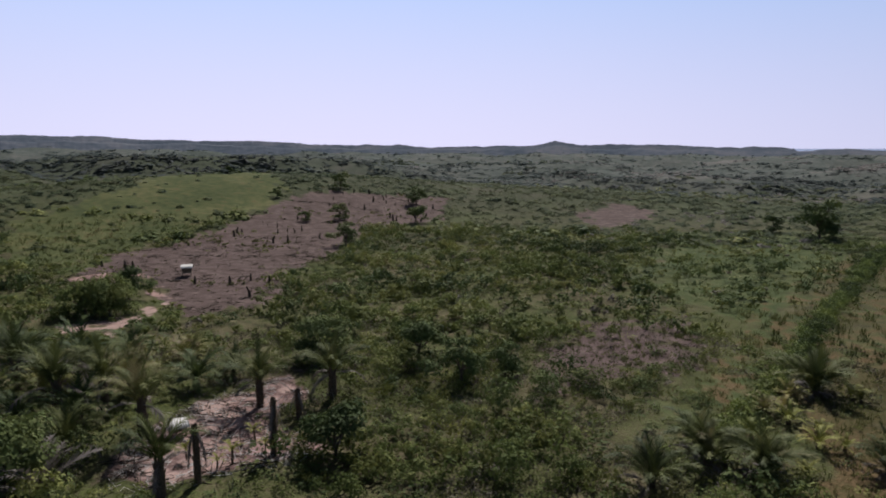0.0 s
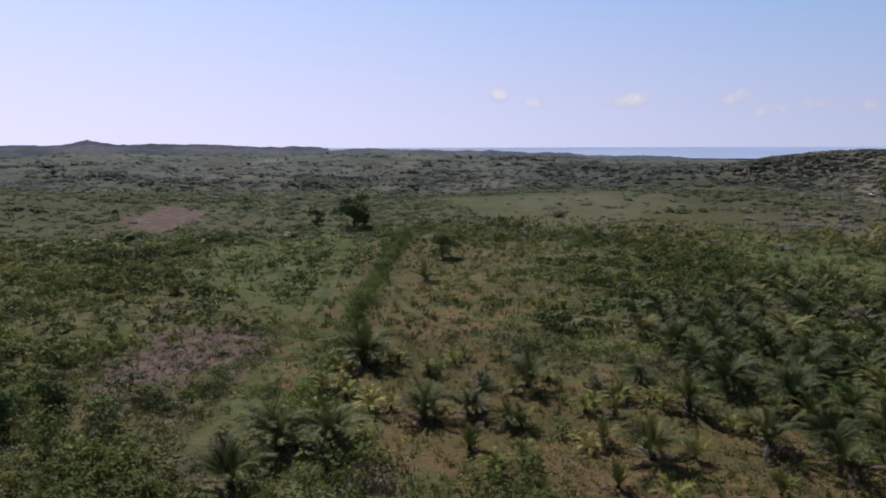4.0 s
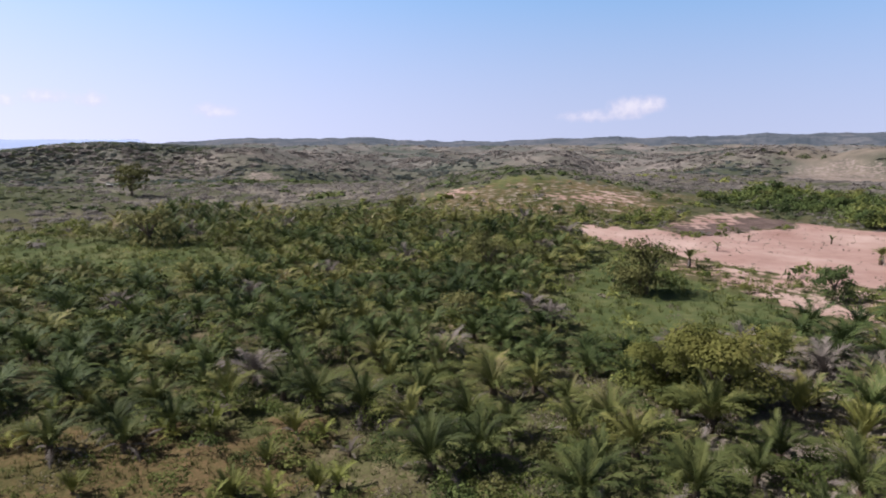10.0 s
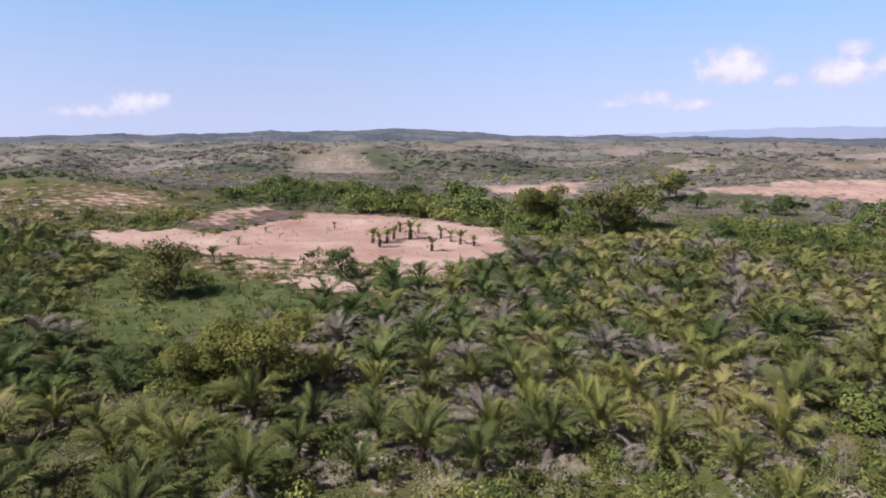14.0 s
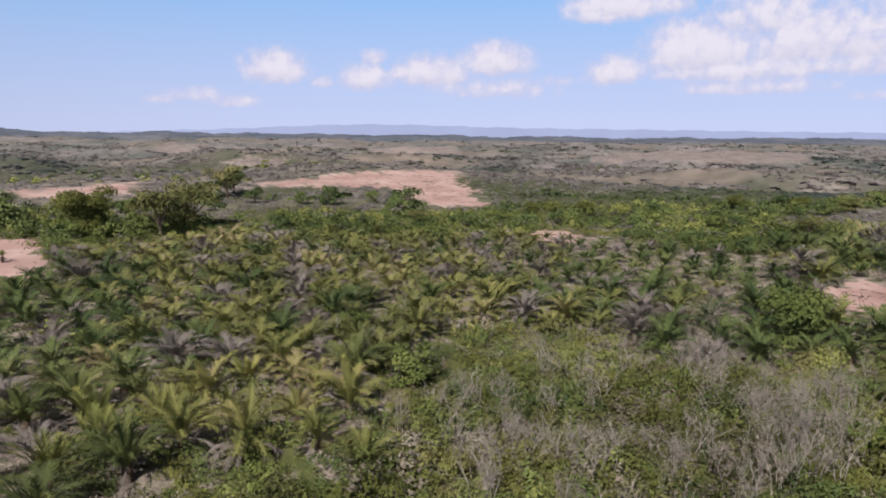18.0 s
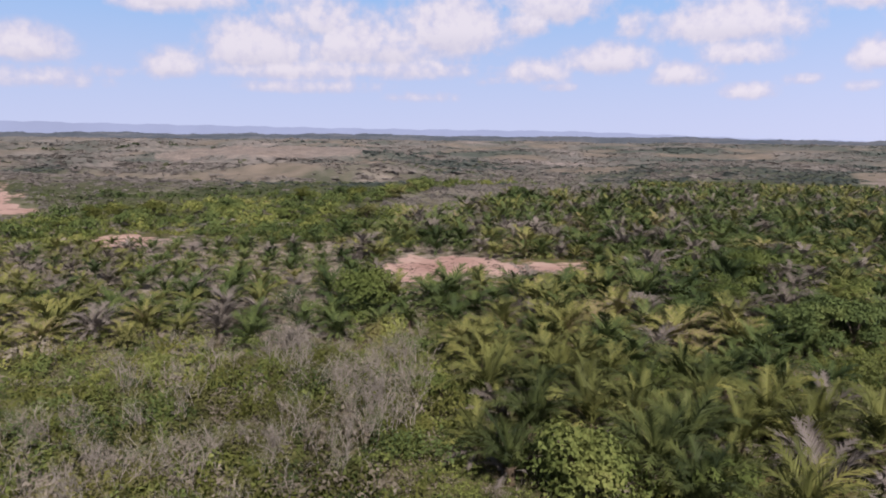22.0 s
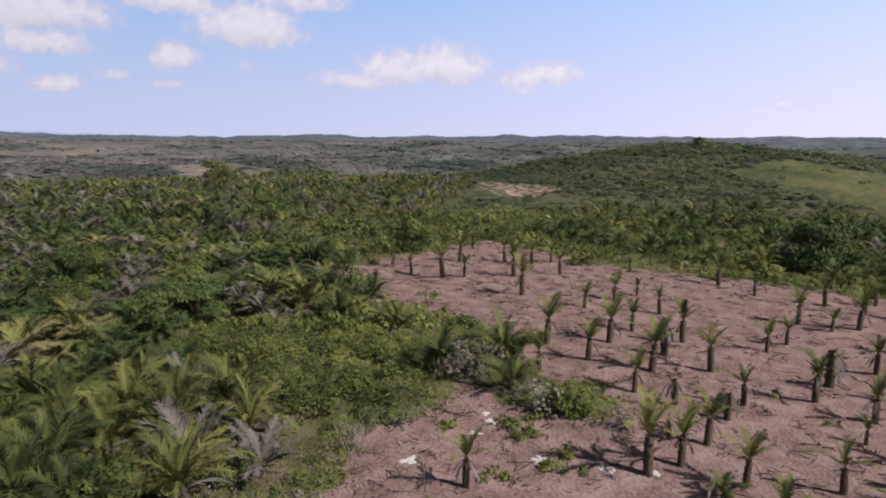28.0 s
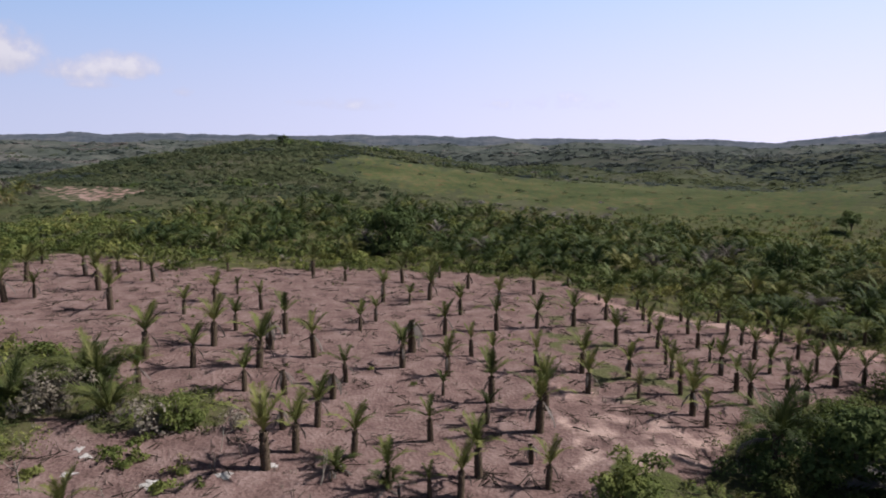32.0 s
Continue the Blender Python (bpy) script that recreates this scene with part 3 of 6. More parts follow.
M = {
    "palm": leaf_material("palm_leaf", (0.048, 0.053, 0.020), (0.126, 0.130, 0.043), (0.245, 0.228, 0.078), (0.27, 0.205, 0.130), dry_share=0.79, rough=0.62, spec=0.1),
    "palm_lush": leaf_material("palm_leaf_lush", (0.021, 0.033, 0.014), (0.057, 0.081, 0.028), (0.127, 0.147, 0.051), (0.24, 0.19, 0.11), dry_share=0.85, rough=0.62, spec=0.1),
    "frond": leaf_material("frond_green", (0.050, 0.056, 0.021), (0.128, 0.134, 0.043), (0.235, 0.222, 0.072), (0.29, 0.22, 0.12), by_object=True, rough=0.62, spec=0.1),
    "frond_young": leaf_material("frond_young_green", (0.047, 0.055, 0.022), (0.119, 0.132, 0.045), (0.218, 0.218, 0.073), (0.20, 0.16, 0.10), by_object=True),
    "frond_yellow": leaf_material("frond_yellow_green", (0.066, 0.073, 0.022), (0.150, 0.157, 0.046), (0.262, 0.248, 0.075), (0.32, 0.25, 0.10), by_object=True, rough=0.62, spec=0.1),
    "frond_small": leaf_material("frond_small_yellow_green", (0.080, 0.092, 0.024), (0.190, 0.205, 0.050), (0.32, 0.305, 0.082), (0.32, 0.25, 0.10), by_object=True, rough=0.62, spec=0.1),
    "frond_lush": leaf_material("frond_deep_green", (0.025, 0.035, 0.015), (0.069, 0.084, 0.029), (0.145, 0.152, 0.051), (0.23, 0.19, 0.10), by_object=True, rough=0.62, spec=0.1),
    "frond_dry": leaf_material("frond_dry", (0.085, 0.068, 0.062), (0.150, 0.124, 0.116), (0.230, 0.196, 0.188), (0.25, 0.21, 0.18), spec=0.1, by_object=True),
    "scrub": leaf_material("scrub_leaf", (0.064, 0.077, 0.028), (0.158, 0.178, 0.053), (0.29, 0.293, 0.092), (0.30, 0.235, 0.13), dry_share=0.9, share=0.2, vary=0.17),
    "scrub_dark": leaf_material("dark_leaf", (0.035, 0.050, 0.021), (0.088, 0.119, 0.041), (0.165, 0.193, 0.065), (0.17, 0.15, 0.07), share=0.18, vary=0.17),
    "lush": leaf_material("lush_leaf", (0.056, 0.075, 0.023), (0.128, 0.157, 0.047), (0.226, 0.243, 0.078), (0.26, 0.23, 0.10), share=0.32, vary=0.17),
    "yellow": leaf_material("bamboo_leaf", (0.087, 0.096, 0.021), (0.143, 0.151, 0.045), (0.227, 0.220, 0.068), (0.30, 0.25, 0.09), share=0.45, vary=0.1),
    "hedge": leaf_material("hedge_leaf", (0.072, 0.100, 0.028), (0.155, 0.198, 0.054), (0.26, 0.295, 0.084), (0.26, 0.23, 0.10), share=0.3, vary=0.17),
    "brownish": leaf_material("olive_leaf", (0.057, 0.056, 0.022), (0.140, 0.137, 0.052), (0.237, 0.219, 0.091), (0.24, 0.18, 0.10), share=0.3, vary=0.17),
    "dry": leaf_material("dry_leaf", (0.105, 0.085, 0.065), (0.195, 0.162, 0.130), (0.295, 0.252, 0.213), (0.34, 0.28, 0.21), spec=0.1, share=0.15),
    "grass": leaf_material("grass_blade", (0.047, 0.056, 0.019), (0.108, 0.121, 0.037), (0.182, 0.180, 0.064), (0.30, 0.24, 0.13), dry_share=0.85, share=0.2),
    # far leaf tones are partly greyed by distance haze mixed into the colour
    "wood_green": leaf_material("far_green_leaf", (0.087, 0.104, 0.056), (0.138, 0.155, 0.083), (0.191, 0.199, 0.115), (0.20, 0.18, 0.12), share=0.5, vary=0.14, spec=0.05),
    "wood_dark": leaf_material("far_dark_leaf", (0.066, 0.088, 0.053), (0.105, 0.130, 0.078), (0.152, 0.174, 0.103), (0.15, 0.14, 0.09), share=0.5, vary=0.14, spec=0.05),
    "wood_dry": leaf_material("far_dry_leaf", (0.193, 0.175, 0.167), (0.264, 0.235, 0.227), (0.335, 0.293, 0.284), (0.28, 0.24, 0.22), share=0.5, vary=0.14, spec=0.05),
    # bluest two: haze put straight into the base colour
    "wood_haze_blue": leaf_material("far_blue_haze_leaf", (0.063, 0.082, 0.080), (0.094, 0.115, 0.113), (0.131, 0.150, 0.146), (0.14, 0.14, 0.13), share=0.5, vary=0.14, spec=0.05),
    "wood_haze": leaf_material("far_grey_haze_leaf", (0.092, 0.107, 0.105), (0.126, 0.140, 0.138), (0.162, 0.168, 0.167), (0.13, 0.125, 0.115), share=0.5, vary=0.14, spec=0.05),
    "palm_dry": leaf_material("palm_leaf_dry", (0.085, 0.070, 0.062), (0.150, 0.125, 0.114), (0.215, 0.182, 0.170), (0.24, 0.2, 0.17), spec=0.1),
    "twig": bark_material("grey_twig", (0.15, 0.126, 0.106), (0.30, 0.262, 0.228)),
    "twig_pale": bark_material("pale_grey_twig", (0.19, 0.162, 0.138), (0.35, 0.308, 0.27)),
    "char": bark_material("charred_wood", (0.022, 0.018, 0.015), (0.09, 0.07, 0.055)),
    "trunk": bark_material("palm_trunk", (0.045, 0.033, 0.024), (0.14, 0.102, 0.074), 14),
    "bark": bark_material("tree_bark", (0.06, 0.045, 0.032), (0.17, 0.135, 0.10)),
    "plank": bark_material("grey_plank", (0.10, 0.08, 0.06), (0.24, 0.20, 0.16), 5),
    "ash": bark_material("white_ash", (0.30, 0.27, 0.26), (0.58, 0.55, 0.54), 3),
    "tin": bark_material("pale_tin", (0.40, 0.38, 0.37), (0.62, 0.60, 0.59), 2),
}

# ---- building tools ----
rng = np.random.default_rng(7)


def inside(name, x, y):
    """Whether places lie inside an outline of ZONES."""
    poly = np.array(ZONES[name], float)
    x, y = np.asarray(x, float), np.asarray(y, float)
    hit = np.zeros(x.shape, bool)
    for (ax, ay), (bx, by) in zip(poly, np.roll(poly, 1, 0)):
        hit ^= ((ay > y) != (by > y)) & (x < (bx - ax) * (y - ay) / (by - ay + 1e-12) + ax)
    return hit


def edge_far(name, x, y):
    """Metres to the outline, positive inside."""
    poly = np.array(ZONES[name], float)
    best = np.full(np.shape(x), 1e9)
    for a, b in zip(poly, np.roll(poly, 1, 0)):
        d = b - a
        k = np.clip(((x - a[0]) * d[0] + (y - a[1]) * d[1]) / (d @ d + 1e-9), 0, 1)
        best = np.minimum(best, np.hypot(x - a[0] - k * d[0], y - a[1] - k * d[1]))
    return np.where(inside(name, x, y), best, -best)


def soft_in(name, x, y, width):
    """1 well inside, 0 well outside, with an uneven edge."""
    wob = np.sin(x * 0.43 + 2 * np.sin(y * 0.21)) * np.sin(y * 0.37 + 1.3 * np.sin(x * 0.29)) + 0.5 * np.sin(x * 1.1 + y * 0.9)
    return ramp(edge_far(name, x, y) + wob * width * 0.8, -width, width)


def mesh_of(name, v, f, mats, which=None):
    """A mesh from arrays of corners and of triangles or quads."""
    me = bpy.data.meshes.new(name)
    v, f = np.asarray(v, np.float32), np.asarray(f, np.int32)
    n = f.shape[1]
    me.vertices.add(len(v))
    me.vertices.foreach_set("co", v.ravel())
    me.loops.add(f.size)
    me.loops.foreach_set("vertex_index", f.ravel())
    me.polygons.add(len(f))
    me.polygons.foreach_set("loop_start", np.arange(0, f.size, n, dtype=np.int32))
    for m in mats:
        me.materials.append(m)
    if which is not None:
        me.polygons.foreach_set("material_index", np.asarray(which, np.int32))
    me.update(calc_edges=True)
    me.validate()
    return me


def shade_smooth(me):
    me.polygons.foreach_set("use_smooth", np.ones(len(me.polygons), bool))
    return me


def part(name, me, parent, label="", m=None):
    ob = new(name, me)
    ob.parent = parent
    if m is not None:
        ob.matrix_local = m
    return tagged(ob, label)


def join(pieces):
    """One (corners, triangles) from many."""
    vs, fs, n = [], [], 0
    for v, f in pieces:
        vs.append(v)
        fs.append(np.asarray(f) + n)
        n += len(v)
    return np.concatenate(vs), np.concatenate(fs)


def turned(v, z_deg=0.0, scale=1.0, at=(0, 0, 0), lean=0.0):
    """Corners leaned about x, turned about z, scaled and moved."""
    c, s = math.cos(radians(lean)), math.sin(radians(lean))
    v = np.stack([v[:, 0], v[:, 1] * c - v[:, 2] * s, v[:, 1] * s + v[:, 2] * c], 1)
    c, s = math.cos(radians(z_deg)), math.sin(radians(z_deg))
    return np.stack([v[:, 0] * c - v[:, 1] * s, v[:, 0] * s + v[:, 1] * c, v[:, 2]], 1) * scale + np.array(at, float)


def spread(name, shapes, x, y, size, mat, label, category, sink=0.0, squash=None, kind="stuff", z=None):
    """Joins many turned copies of a few shapes into one object on the ground."""
    x, y, size = np.asarray(x, float), np.asarray(y, float), np.asarray(size, float)
    if len(x) == 0:
        return None
    z = (ground_z(x, y) if z is None else z) - sink * size
    pick, turn = rng.integers(0, len(shapes), len(x)), rng.uniform(0, 2 * np.pi, len(x))
    tall = size * (rng.uniform(0.75, 1.25, len(x)) if squash is None else squash)
    vs, fs, n = [], [], 0
    for k, (v, f) in enumerate(shapes):
        i = np.where(pick == k)[0]
        c, s = np.cos(turn[i])[:, None], np.sin(turn[i])[:, None]
        px = (v[None, :, 0] * c - v[None, :, 1] * s) * size[i, None] + x[i, None]
        py = (v[None, :, 0] * s + v[None, :, 1] * c) * size[i, None] + y[i, None]
        pz = v[None, :, 2] * tall[i, None] + z[i, None]
        vs.append(np.stack([px, py, pz], -1).reshape(-1, 3))
        fs.append((np.asarray(f)[None] + (np.arange(len(i)) * len(v))[:, None, None] + n).reshape(-1, 3))
        n += len(i) * len(v)
    ob = new(name, mesh_of(name, np.concatenate(vs), np.concatenate(fs), [mat]))
    return tagged(ob, label, category, kind=kind)


def ring_points(r0, r1, per_m2, az0=0.0, az1=360.0):
    """Random places between two distances and two headings."""
    n = int(per_m2 * math.pi * (r1 * r1 - r0 * r0) * (az1 - az0) / 360)
    r, a = np.sqrt(rng.uniform(r0 * r0, r1 * r1, n)), np.radians(rng.uniform(az0, az1, n))
    return r * np.sin(a), r * np.cos(a)


def patchy(x, y, scale, seed=0.0):
    """A slow, uneven field between 0 and 1."""
    x, y = x / scale + seed, y / scale - seed
    v = np.sin(x * 1.3 + 1.7 * np.sin(y * 0.9)) + np.sin(y * 1.7 + 1.3 * np.sin(x * 1.1 + 2)) + 0.6 * np.sin(x * 3.1 - y * 2.3) + 0.5 * np.sin(y * 4.3 + x * 1.9)
    return np.clip(0.5 + v / 5, 0, 1)


def grove(x, y):
    """1 inside the woods, 0 in the open land between them."""
    w = 0.45 * patchy(x, y, 30, 1) + 0.3 * patchy(x, y, 75, 5) + 0.25 * patchy(x, y, 11, 2)
    return ramp(w, 0.40, 0.49)


def south(x, y):
    """1 in the dry country to the south, 0 in the greener north."""
    return ramp(np.cos(np.arctan2(x, y) - math.radians(195)), -0.35, 0.5)


def leafless(x, y):
    """How far the woods have shed their leaves: most to the south-east."""
    return 0.42 + 0.42 * np.cos(np.arctan2(x, y) - math.radians(154)) + 0.9 * (patchy(x, y, 85, 8) - 0.5)


# ---- plant shapes: corners and triangles, about 1 unit in size ----
def frond_shape(pairs, length, rise, bend, width, lift=(-0.25, 0.3), r=rng, segs=8):
    """A palm frond along +y: a midrib that bends over by so many degrees, with narrow leaflets on both sides."""
    s = np.linspace(0, 1, segs + 1)
    ang = np.radians(rise) - np.radians(bend) * s ** 1.5
    step = length / segs
    py = np.concatenate([[0], np.cumsum(np.cos((ang[1:] + ang[:-1]) / 2) * step)])
    pz = np.concatenate([[0], np.cumsum(np.sin((ang[1:] + ang[:-1]) / 2) * step)])
    v, f = [], []
    for k in range(segs):
        w0, w1 = 0.016 * length * (1 - s[k]) + 0.004, 0.016 * length * (1 - s[k + 1]) + 0.004
        n = len(v)
        v += [(-w0, py[k], pz[k]), (w0, py[k], pz[k]), (w1, py[k + 1], pz[k + 1]), (-w1, py[k + 1], pz[k + 1])]
        f += [(n, n + 1, n + 2), (n, n + 2, n + 3)]
    for k in range(pairs):
        t = 0.14 + 0.86 * (k + 0.5) / pairs
        y, z, a = np.interp(t, s, py), np.interp(t, s, pz), np.interp(t, s, ang)
        long = width * length * (0.55 + 0.9 * math.sin(math.pi * min(1, t * 0.9 + 0.12)) ** 0.8) * 0.7
        for side in (-1, 1):
            up, sweep = r.uniform(*lift), r.uniform(0.75, 1.15)
            tip = (side * long * 0.74, y + long * (sweep * math.cos(a) - up * math.sin(a)), z + long * (sweep * math.sin(a) + up * math.cos(a)))
            b = 0.44 * length / pairs
            n = len(v)
            v += [(side * 0.01, y - b * math.cos(a), z - b * math.sin(a)), (side * 0.01, y + b * math.cos(a), z + b * math.sin(a)), tip]
            f += [(n, n + 1, n + 2)]
    return np.array(v), np.array(f)


def crown_shape(fronds, pairs, length, low, high, r=rng, segs=8):
    """Fronds all round a palm's top, the outer ones low."""
    out = []
    for k in range(fronds):
        q = (k + 0.5) / fronds
        rise = high + (low - high) * q ** 0.9 + r.uniform(-8, 8)
        v, f = frond_shape(pairs, length * r.uniform(0.8, 1.1) * (0.75 + 0.25 * math.sin(math.pi * min(1, q + 0.2))), rise, r.uniform(55, 100), 0.23, r=r, segs=segs)
        out.append((turned(v, k * 137.5 + r.uniform(-12, 12)), f))
    return join(out)


def tube(points, radii, sides=5):
    """A tapered tube along points."""
    p = np.array(points, float)
    v, f = [], []
    for k in range(len(p)):
        d = p[min(k + 1, len(p) - 1)] - p[max(k - 1, 0)]
        d = d / (np.linalg.norm(d) + 1e-9)
        u = np.cross(d, (0.3, 1.0, 0.2))
        u = u / (np.linalg.norm(u) + 1e-9)
        w = np.cross(d, u)
        for j in range(sides):
            a = 2 * math.pi * j / sides
            v.append(p[k] + radii[k] * (math.cos(a) * u + math.sin(a) * w))
    for k in range(len(p) - 1):
        for j in range(sides):
            a, b = k * sides + j, k * sides + (j + 1) % sides
            f += [(a, b, b + sides), (a, b + sides, a + sides)]
    return np.array(v), np.array(f)


def leaves_shape(n, r=rng, flat=0.8, size=0.3, core=0.35, points=None):
    """A clump of n small folded leaves spread over lumps, not a ball."""
    lumps = points if points is not None else np.stack([r.normal(0, 0.45, 5), r.normal(0, 0.45, 5), r.uniform(0.25, 0.75, 5) * flat], 1)
    v, f = [], []
    for _ in range(n):
        c = lumps[r.integers(len(lumps))]
        d = r.normal(size=3)
        d[2] = abs(d[2]) * 0.9 - 0.15
        d = d / np.linalg.norm(d)
        p = c + d * core * r.uniform(0.55, 1.1) * (1, 1, flat)
        face = d + r.normal(size=3) * 0.34 + (0, 0, 0.35)
        out = np.cross(face, r.normal(size=3))
        out = out / np.linalg.norm(out)
        side = np.cross(out, face)
        side = side / (np.linalg.norm(side) + 1e-9)
        s = size * r.uniform(0.6, 1.3)
        k = len(v)
        v += [p + side * s * 0.34, p + out * s, p - side * s * 0.34]
        f += [(k, k + 1, k + 2)]
    return np.array(v), np.array(f)


def carpet_shape(n, r=rng):
    """Low leafy growth spread over the ground."""
    v, f = [], []
    for _ in range(n):
        a, d = r.uniform(0, 6.28), math.sqrt(r.uniform()) * 1.1
        p = np.array([d * math.cos(a), d * math.sin(a), r.uniform(0.02, 0.35)])
        out = r.normal(size=3) + (0, 0, 0.5)
        out = out / np.linalg.norm(out)
        side = np.cross(out, r.normal(size=3))
        side = side / (np.linalg.norm(side) + 1e-9)
        s, k = r.uniform(0.09, 0.20), len(v)
        v += [p + side * s * 0.34, p + out * s, p - side * s * 0.34]
        f += [(k, k + 1, k + 2)]
    return np.array(v), np.array(f)


def tuft_shape(n, r=rng):
    """Grass blades."""
    v, f = [], []
    for _ in range(n):
        a, lean, h = r.uniform(0, 6.28), r.uniform(0.15, 0.9), r.uniform(0.5, 1.0)
        x, y = r.normal(0, 0.28, 2)
        k = len(v)
        v += [(x - 0.06 * math.sin(a), y + 0.06 * math.cos(a), 0), (x + 0.06 * math.sin(a), y - 0.06 * math.cos(a), 0), (x + lean * h * math.cos(a), y + lean * h * math.sin(a), h)]
        f += [(k, k + 1, k + 2)]
    return np.array(v), np.array(f)


def bare_shape(r=rng, stems=5, forks=3, thick=0.022):
    """A leafless shrub: forked stems, about 1 unit tall."""
    out = []

    def grow(p, d, long, w, depth):
        q = p + d * long + r.normal(0, 0.03, 3)
        out.append(tube([p, (p + q) / 2 + r.normal(0, 0.02, 3), q], [w, w * 0.8, w * 0.55], 3))
        if depth:
            for _ in range(r.integers(2, 4)):
                e = d + r.normal(0, 0.46, 3) + (0, 0, 0.2)
                grow(p + (q - p) * r.uniform(0.6, 1), e / np.linalg.norm(e), long * r.uniform(0.5, 0.75), w * 0.55, depth - 1)

    for _ in range(stems):
        d = np.array([r.normal(0, 0.16), r.normal(0, 0.16), 1.0])
        grow(np.array([r.normal(0, 0.1), r.normal(0, 0.1), -0.03]), d / np.linalg.norm(d), r.uniform(0.32, 0.5), thick, forks - 1)
    return join(out)


def veil_shape(n, r=rng, size=0.75):
    """A far crown: loose leafy sprays over a low dome, most of them facing up."""
    v, f = [], []
    for _ in range(n):
        d = r.normal(size=3)
        d[2] = abs(d[2]) * 0.8
        d = d / np.linalg.norm(d)
        p = d * r.uniform(0.45, 0.95) * (1, 1, 0.85)
        face = d * 0.55 + r.normal(size=3) * 0.3 + (0, 0, 0.8)
        out = np.cross(face, r.normal(size=3))
        out = out / np.linalg.norm(out)
        side = np.cross(out, face / np.linalg.norm(face))
        s, k = size * r.uniform(0.6, 1.3), len(v)
        v += [p + side * s * 0.5 - out * s * 0.4, p + out * s * 0.7, p - side * s * 0.5 - out * s * 0.4]
        f += [(k, k + 1, k + 2)]
    return np.array(v), np.array(f)


# ---- ground, sea, far mountains ----
COVER = {
    "soil": [("pink_field", 3, 1.0), ("pink_hill", 8, 0.68), ("pink_ridge", 8, 0.68), ("dirt_patch", 2, 0.82), ("dirt_strip", 3, 0.68), ("soil_gap", 3, 0.8), 
             ("sand_track", 2, 0.6), ("pink_track", 1, 1.0), ("low_track", 1, 1.0), ("sand_patch", 5, 0.47), ("pale_clearing", 3, 0.55), ("sandy_scrub", 4, 0.55), ("ash_ground", 4, 0.45), ("field_track", 0.8, 0.9), ("hill_clear", 6, 0.5), ("far_soil_west", 5, 0.52), ("far_soil_mid", 5, 0.52), ("far_soil_low", 4, 0.62)],
    "pale": [("pale_hill", 5, 0.95), ("grass_knoll", 12, 0.38), ("hill_top", 6, 0.9)],
    "tan": [("tan_field_east", 8, 0.5), ("tan_field_ridge", 8, 0.5), ("tan_field_south", 8, 0.62), ("tan_field_low", 8, 0.62), ("tan_field_mid", 8, 0.62), ("tan_field_west", 8, 0.62), ("tan_field_rim", 8, 0.62), ("tan_mound", 8, 0.75), ("tan_field_north", 8, 0.62), ("row_soil", 5, 0.6), ("row_soil_west", 4, 0.6)],
    "burnt": [("palm_field", 2, 1.0), ("pale_clearing", 2, 0.8)],
    # burnt ground, made darker still where the slope faces away from the sun
    "char": [("burnt_slope", 4, 1.0), ("knoll_bare", 4, 1.0), ("burnt_patch", 5, 0.85), ("plough_field", 3, 0.85)],
    "moss": [("field_moss", 5, 0.56)],
    "grass": [("mead_gap", 6, 0.7), ("mead_east", 6, 0.5), ("mead_slope", 8, 0.8), ("grass_mead", 8, 0.7), ("far_brown_field", 12, 0.7), ("field_grass", 4, 0.6), ("lane_grass", 6, 0.8), ("far_meadow", 8, 0.9), ("hill_top", 8, 0.9), ("hill_green", 20, 0.7)],
    "straw": [("dry_grass", 6, 0.9), ("grass_knoll", 12, 0.3), ("far_brown_field", 10, 0.62), ("pale_hill", 6, 0.3), ("hill_green", 14, 0.4), ("mead_east", 6, 0.5), ("palm_west", 5, 0.45)],
    "dry": [("palm_rows", 5, 0.64), ("palm_west", 5, 0.28), ("bare_shrubs", 4, 0.25), ("far_brown_field", 10, 0.42)],
}


def ground_mesh():
    """One sheet round the camera, finer nearby, out to the horizon."""
    turns = 600
    radii = np.concatenate([[4, 9, 15, 20], np.geomspace(25, 600, 115), np.geomspace(615, 4960, 56)])
    a = np.arange(turns) * 2 * np.pi / turns
    x, y = np.outer(radii, np.sin(a)), np.outer(radii, np.cos(a))
    z = ground_z(x, y)
    v = np.concatenate([np.stack([x, y, z], -1).reshape(-1, 3), [[0, 0, float(ground_z(0, 0))]]])
    i, j = np.meshgrid(np.arange(len(radii) - 1), np.arange(turns), indexing="ij")
    k = (j + 1) % turns
    quads = np.stack([i * turns + j, (i + 1) * turns + j, (i + 1) * turns + k, i * turns + k], -1).reshape(-1, 4)[:, ::-1]
    mid = np.stack([np.full(turns, len(v) - 1), np.arange(turns), (np.arange(turns) + 1) % turns, np.full(turns, len(v) - 1)], -1)
    fine = np.concatenate([quads[:, [0, 1, 2]], quads[:, [0, 2, 3]], mid[:, [0, 2, 1]]])
    me = mesh_of("ground", v, fine, [M["ground"]])
    shade_smooth(me)
    for name, patches in COVER.items():
        w = np.zeros(len(v))
        for zone, soft, share in patches:
            w = np.maximum(w, share * soft_in(zone, v[:, 0], v[:, 1], soft))
        me.attributes.new(name, "FLOAT", "POINT").data.foreach_set("value", w.astype(np.float32))
    return me


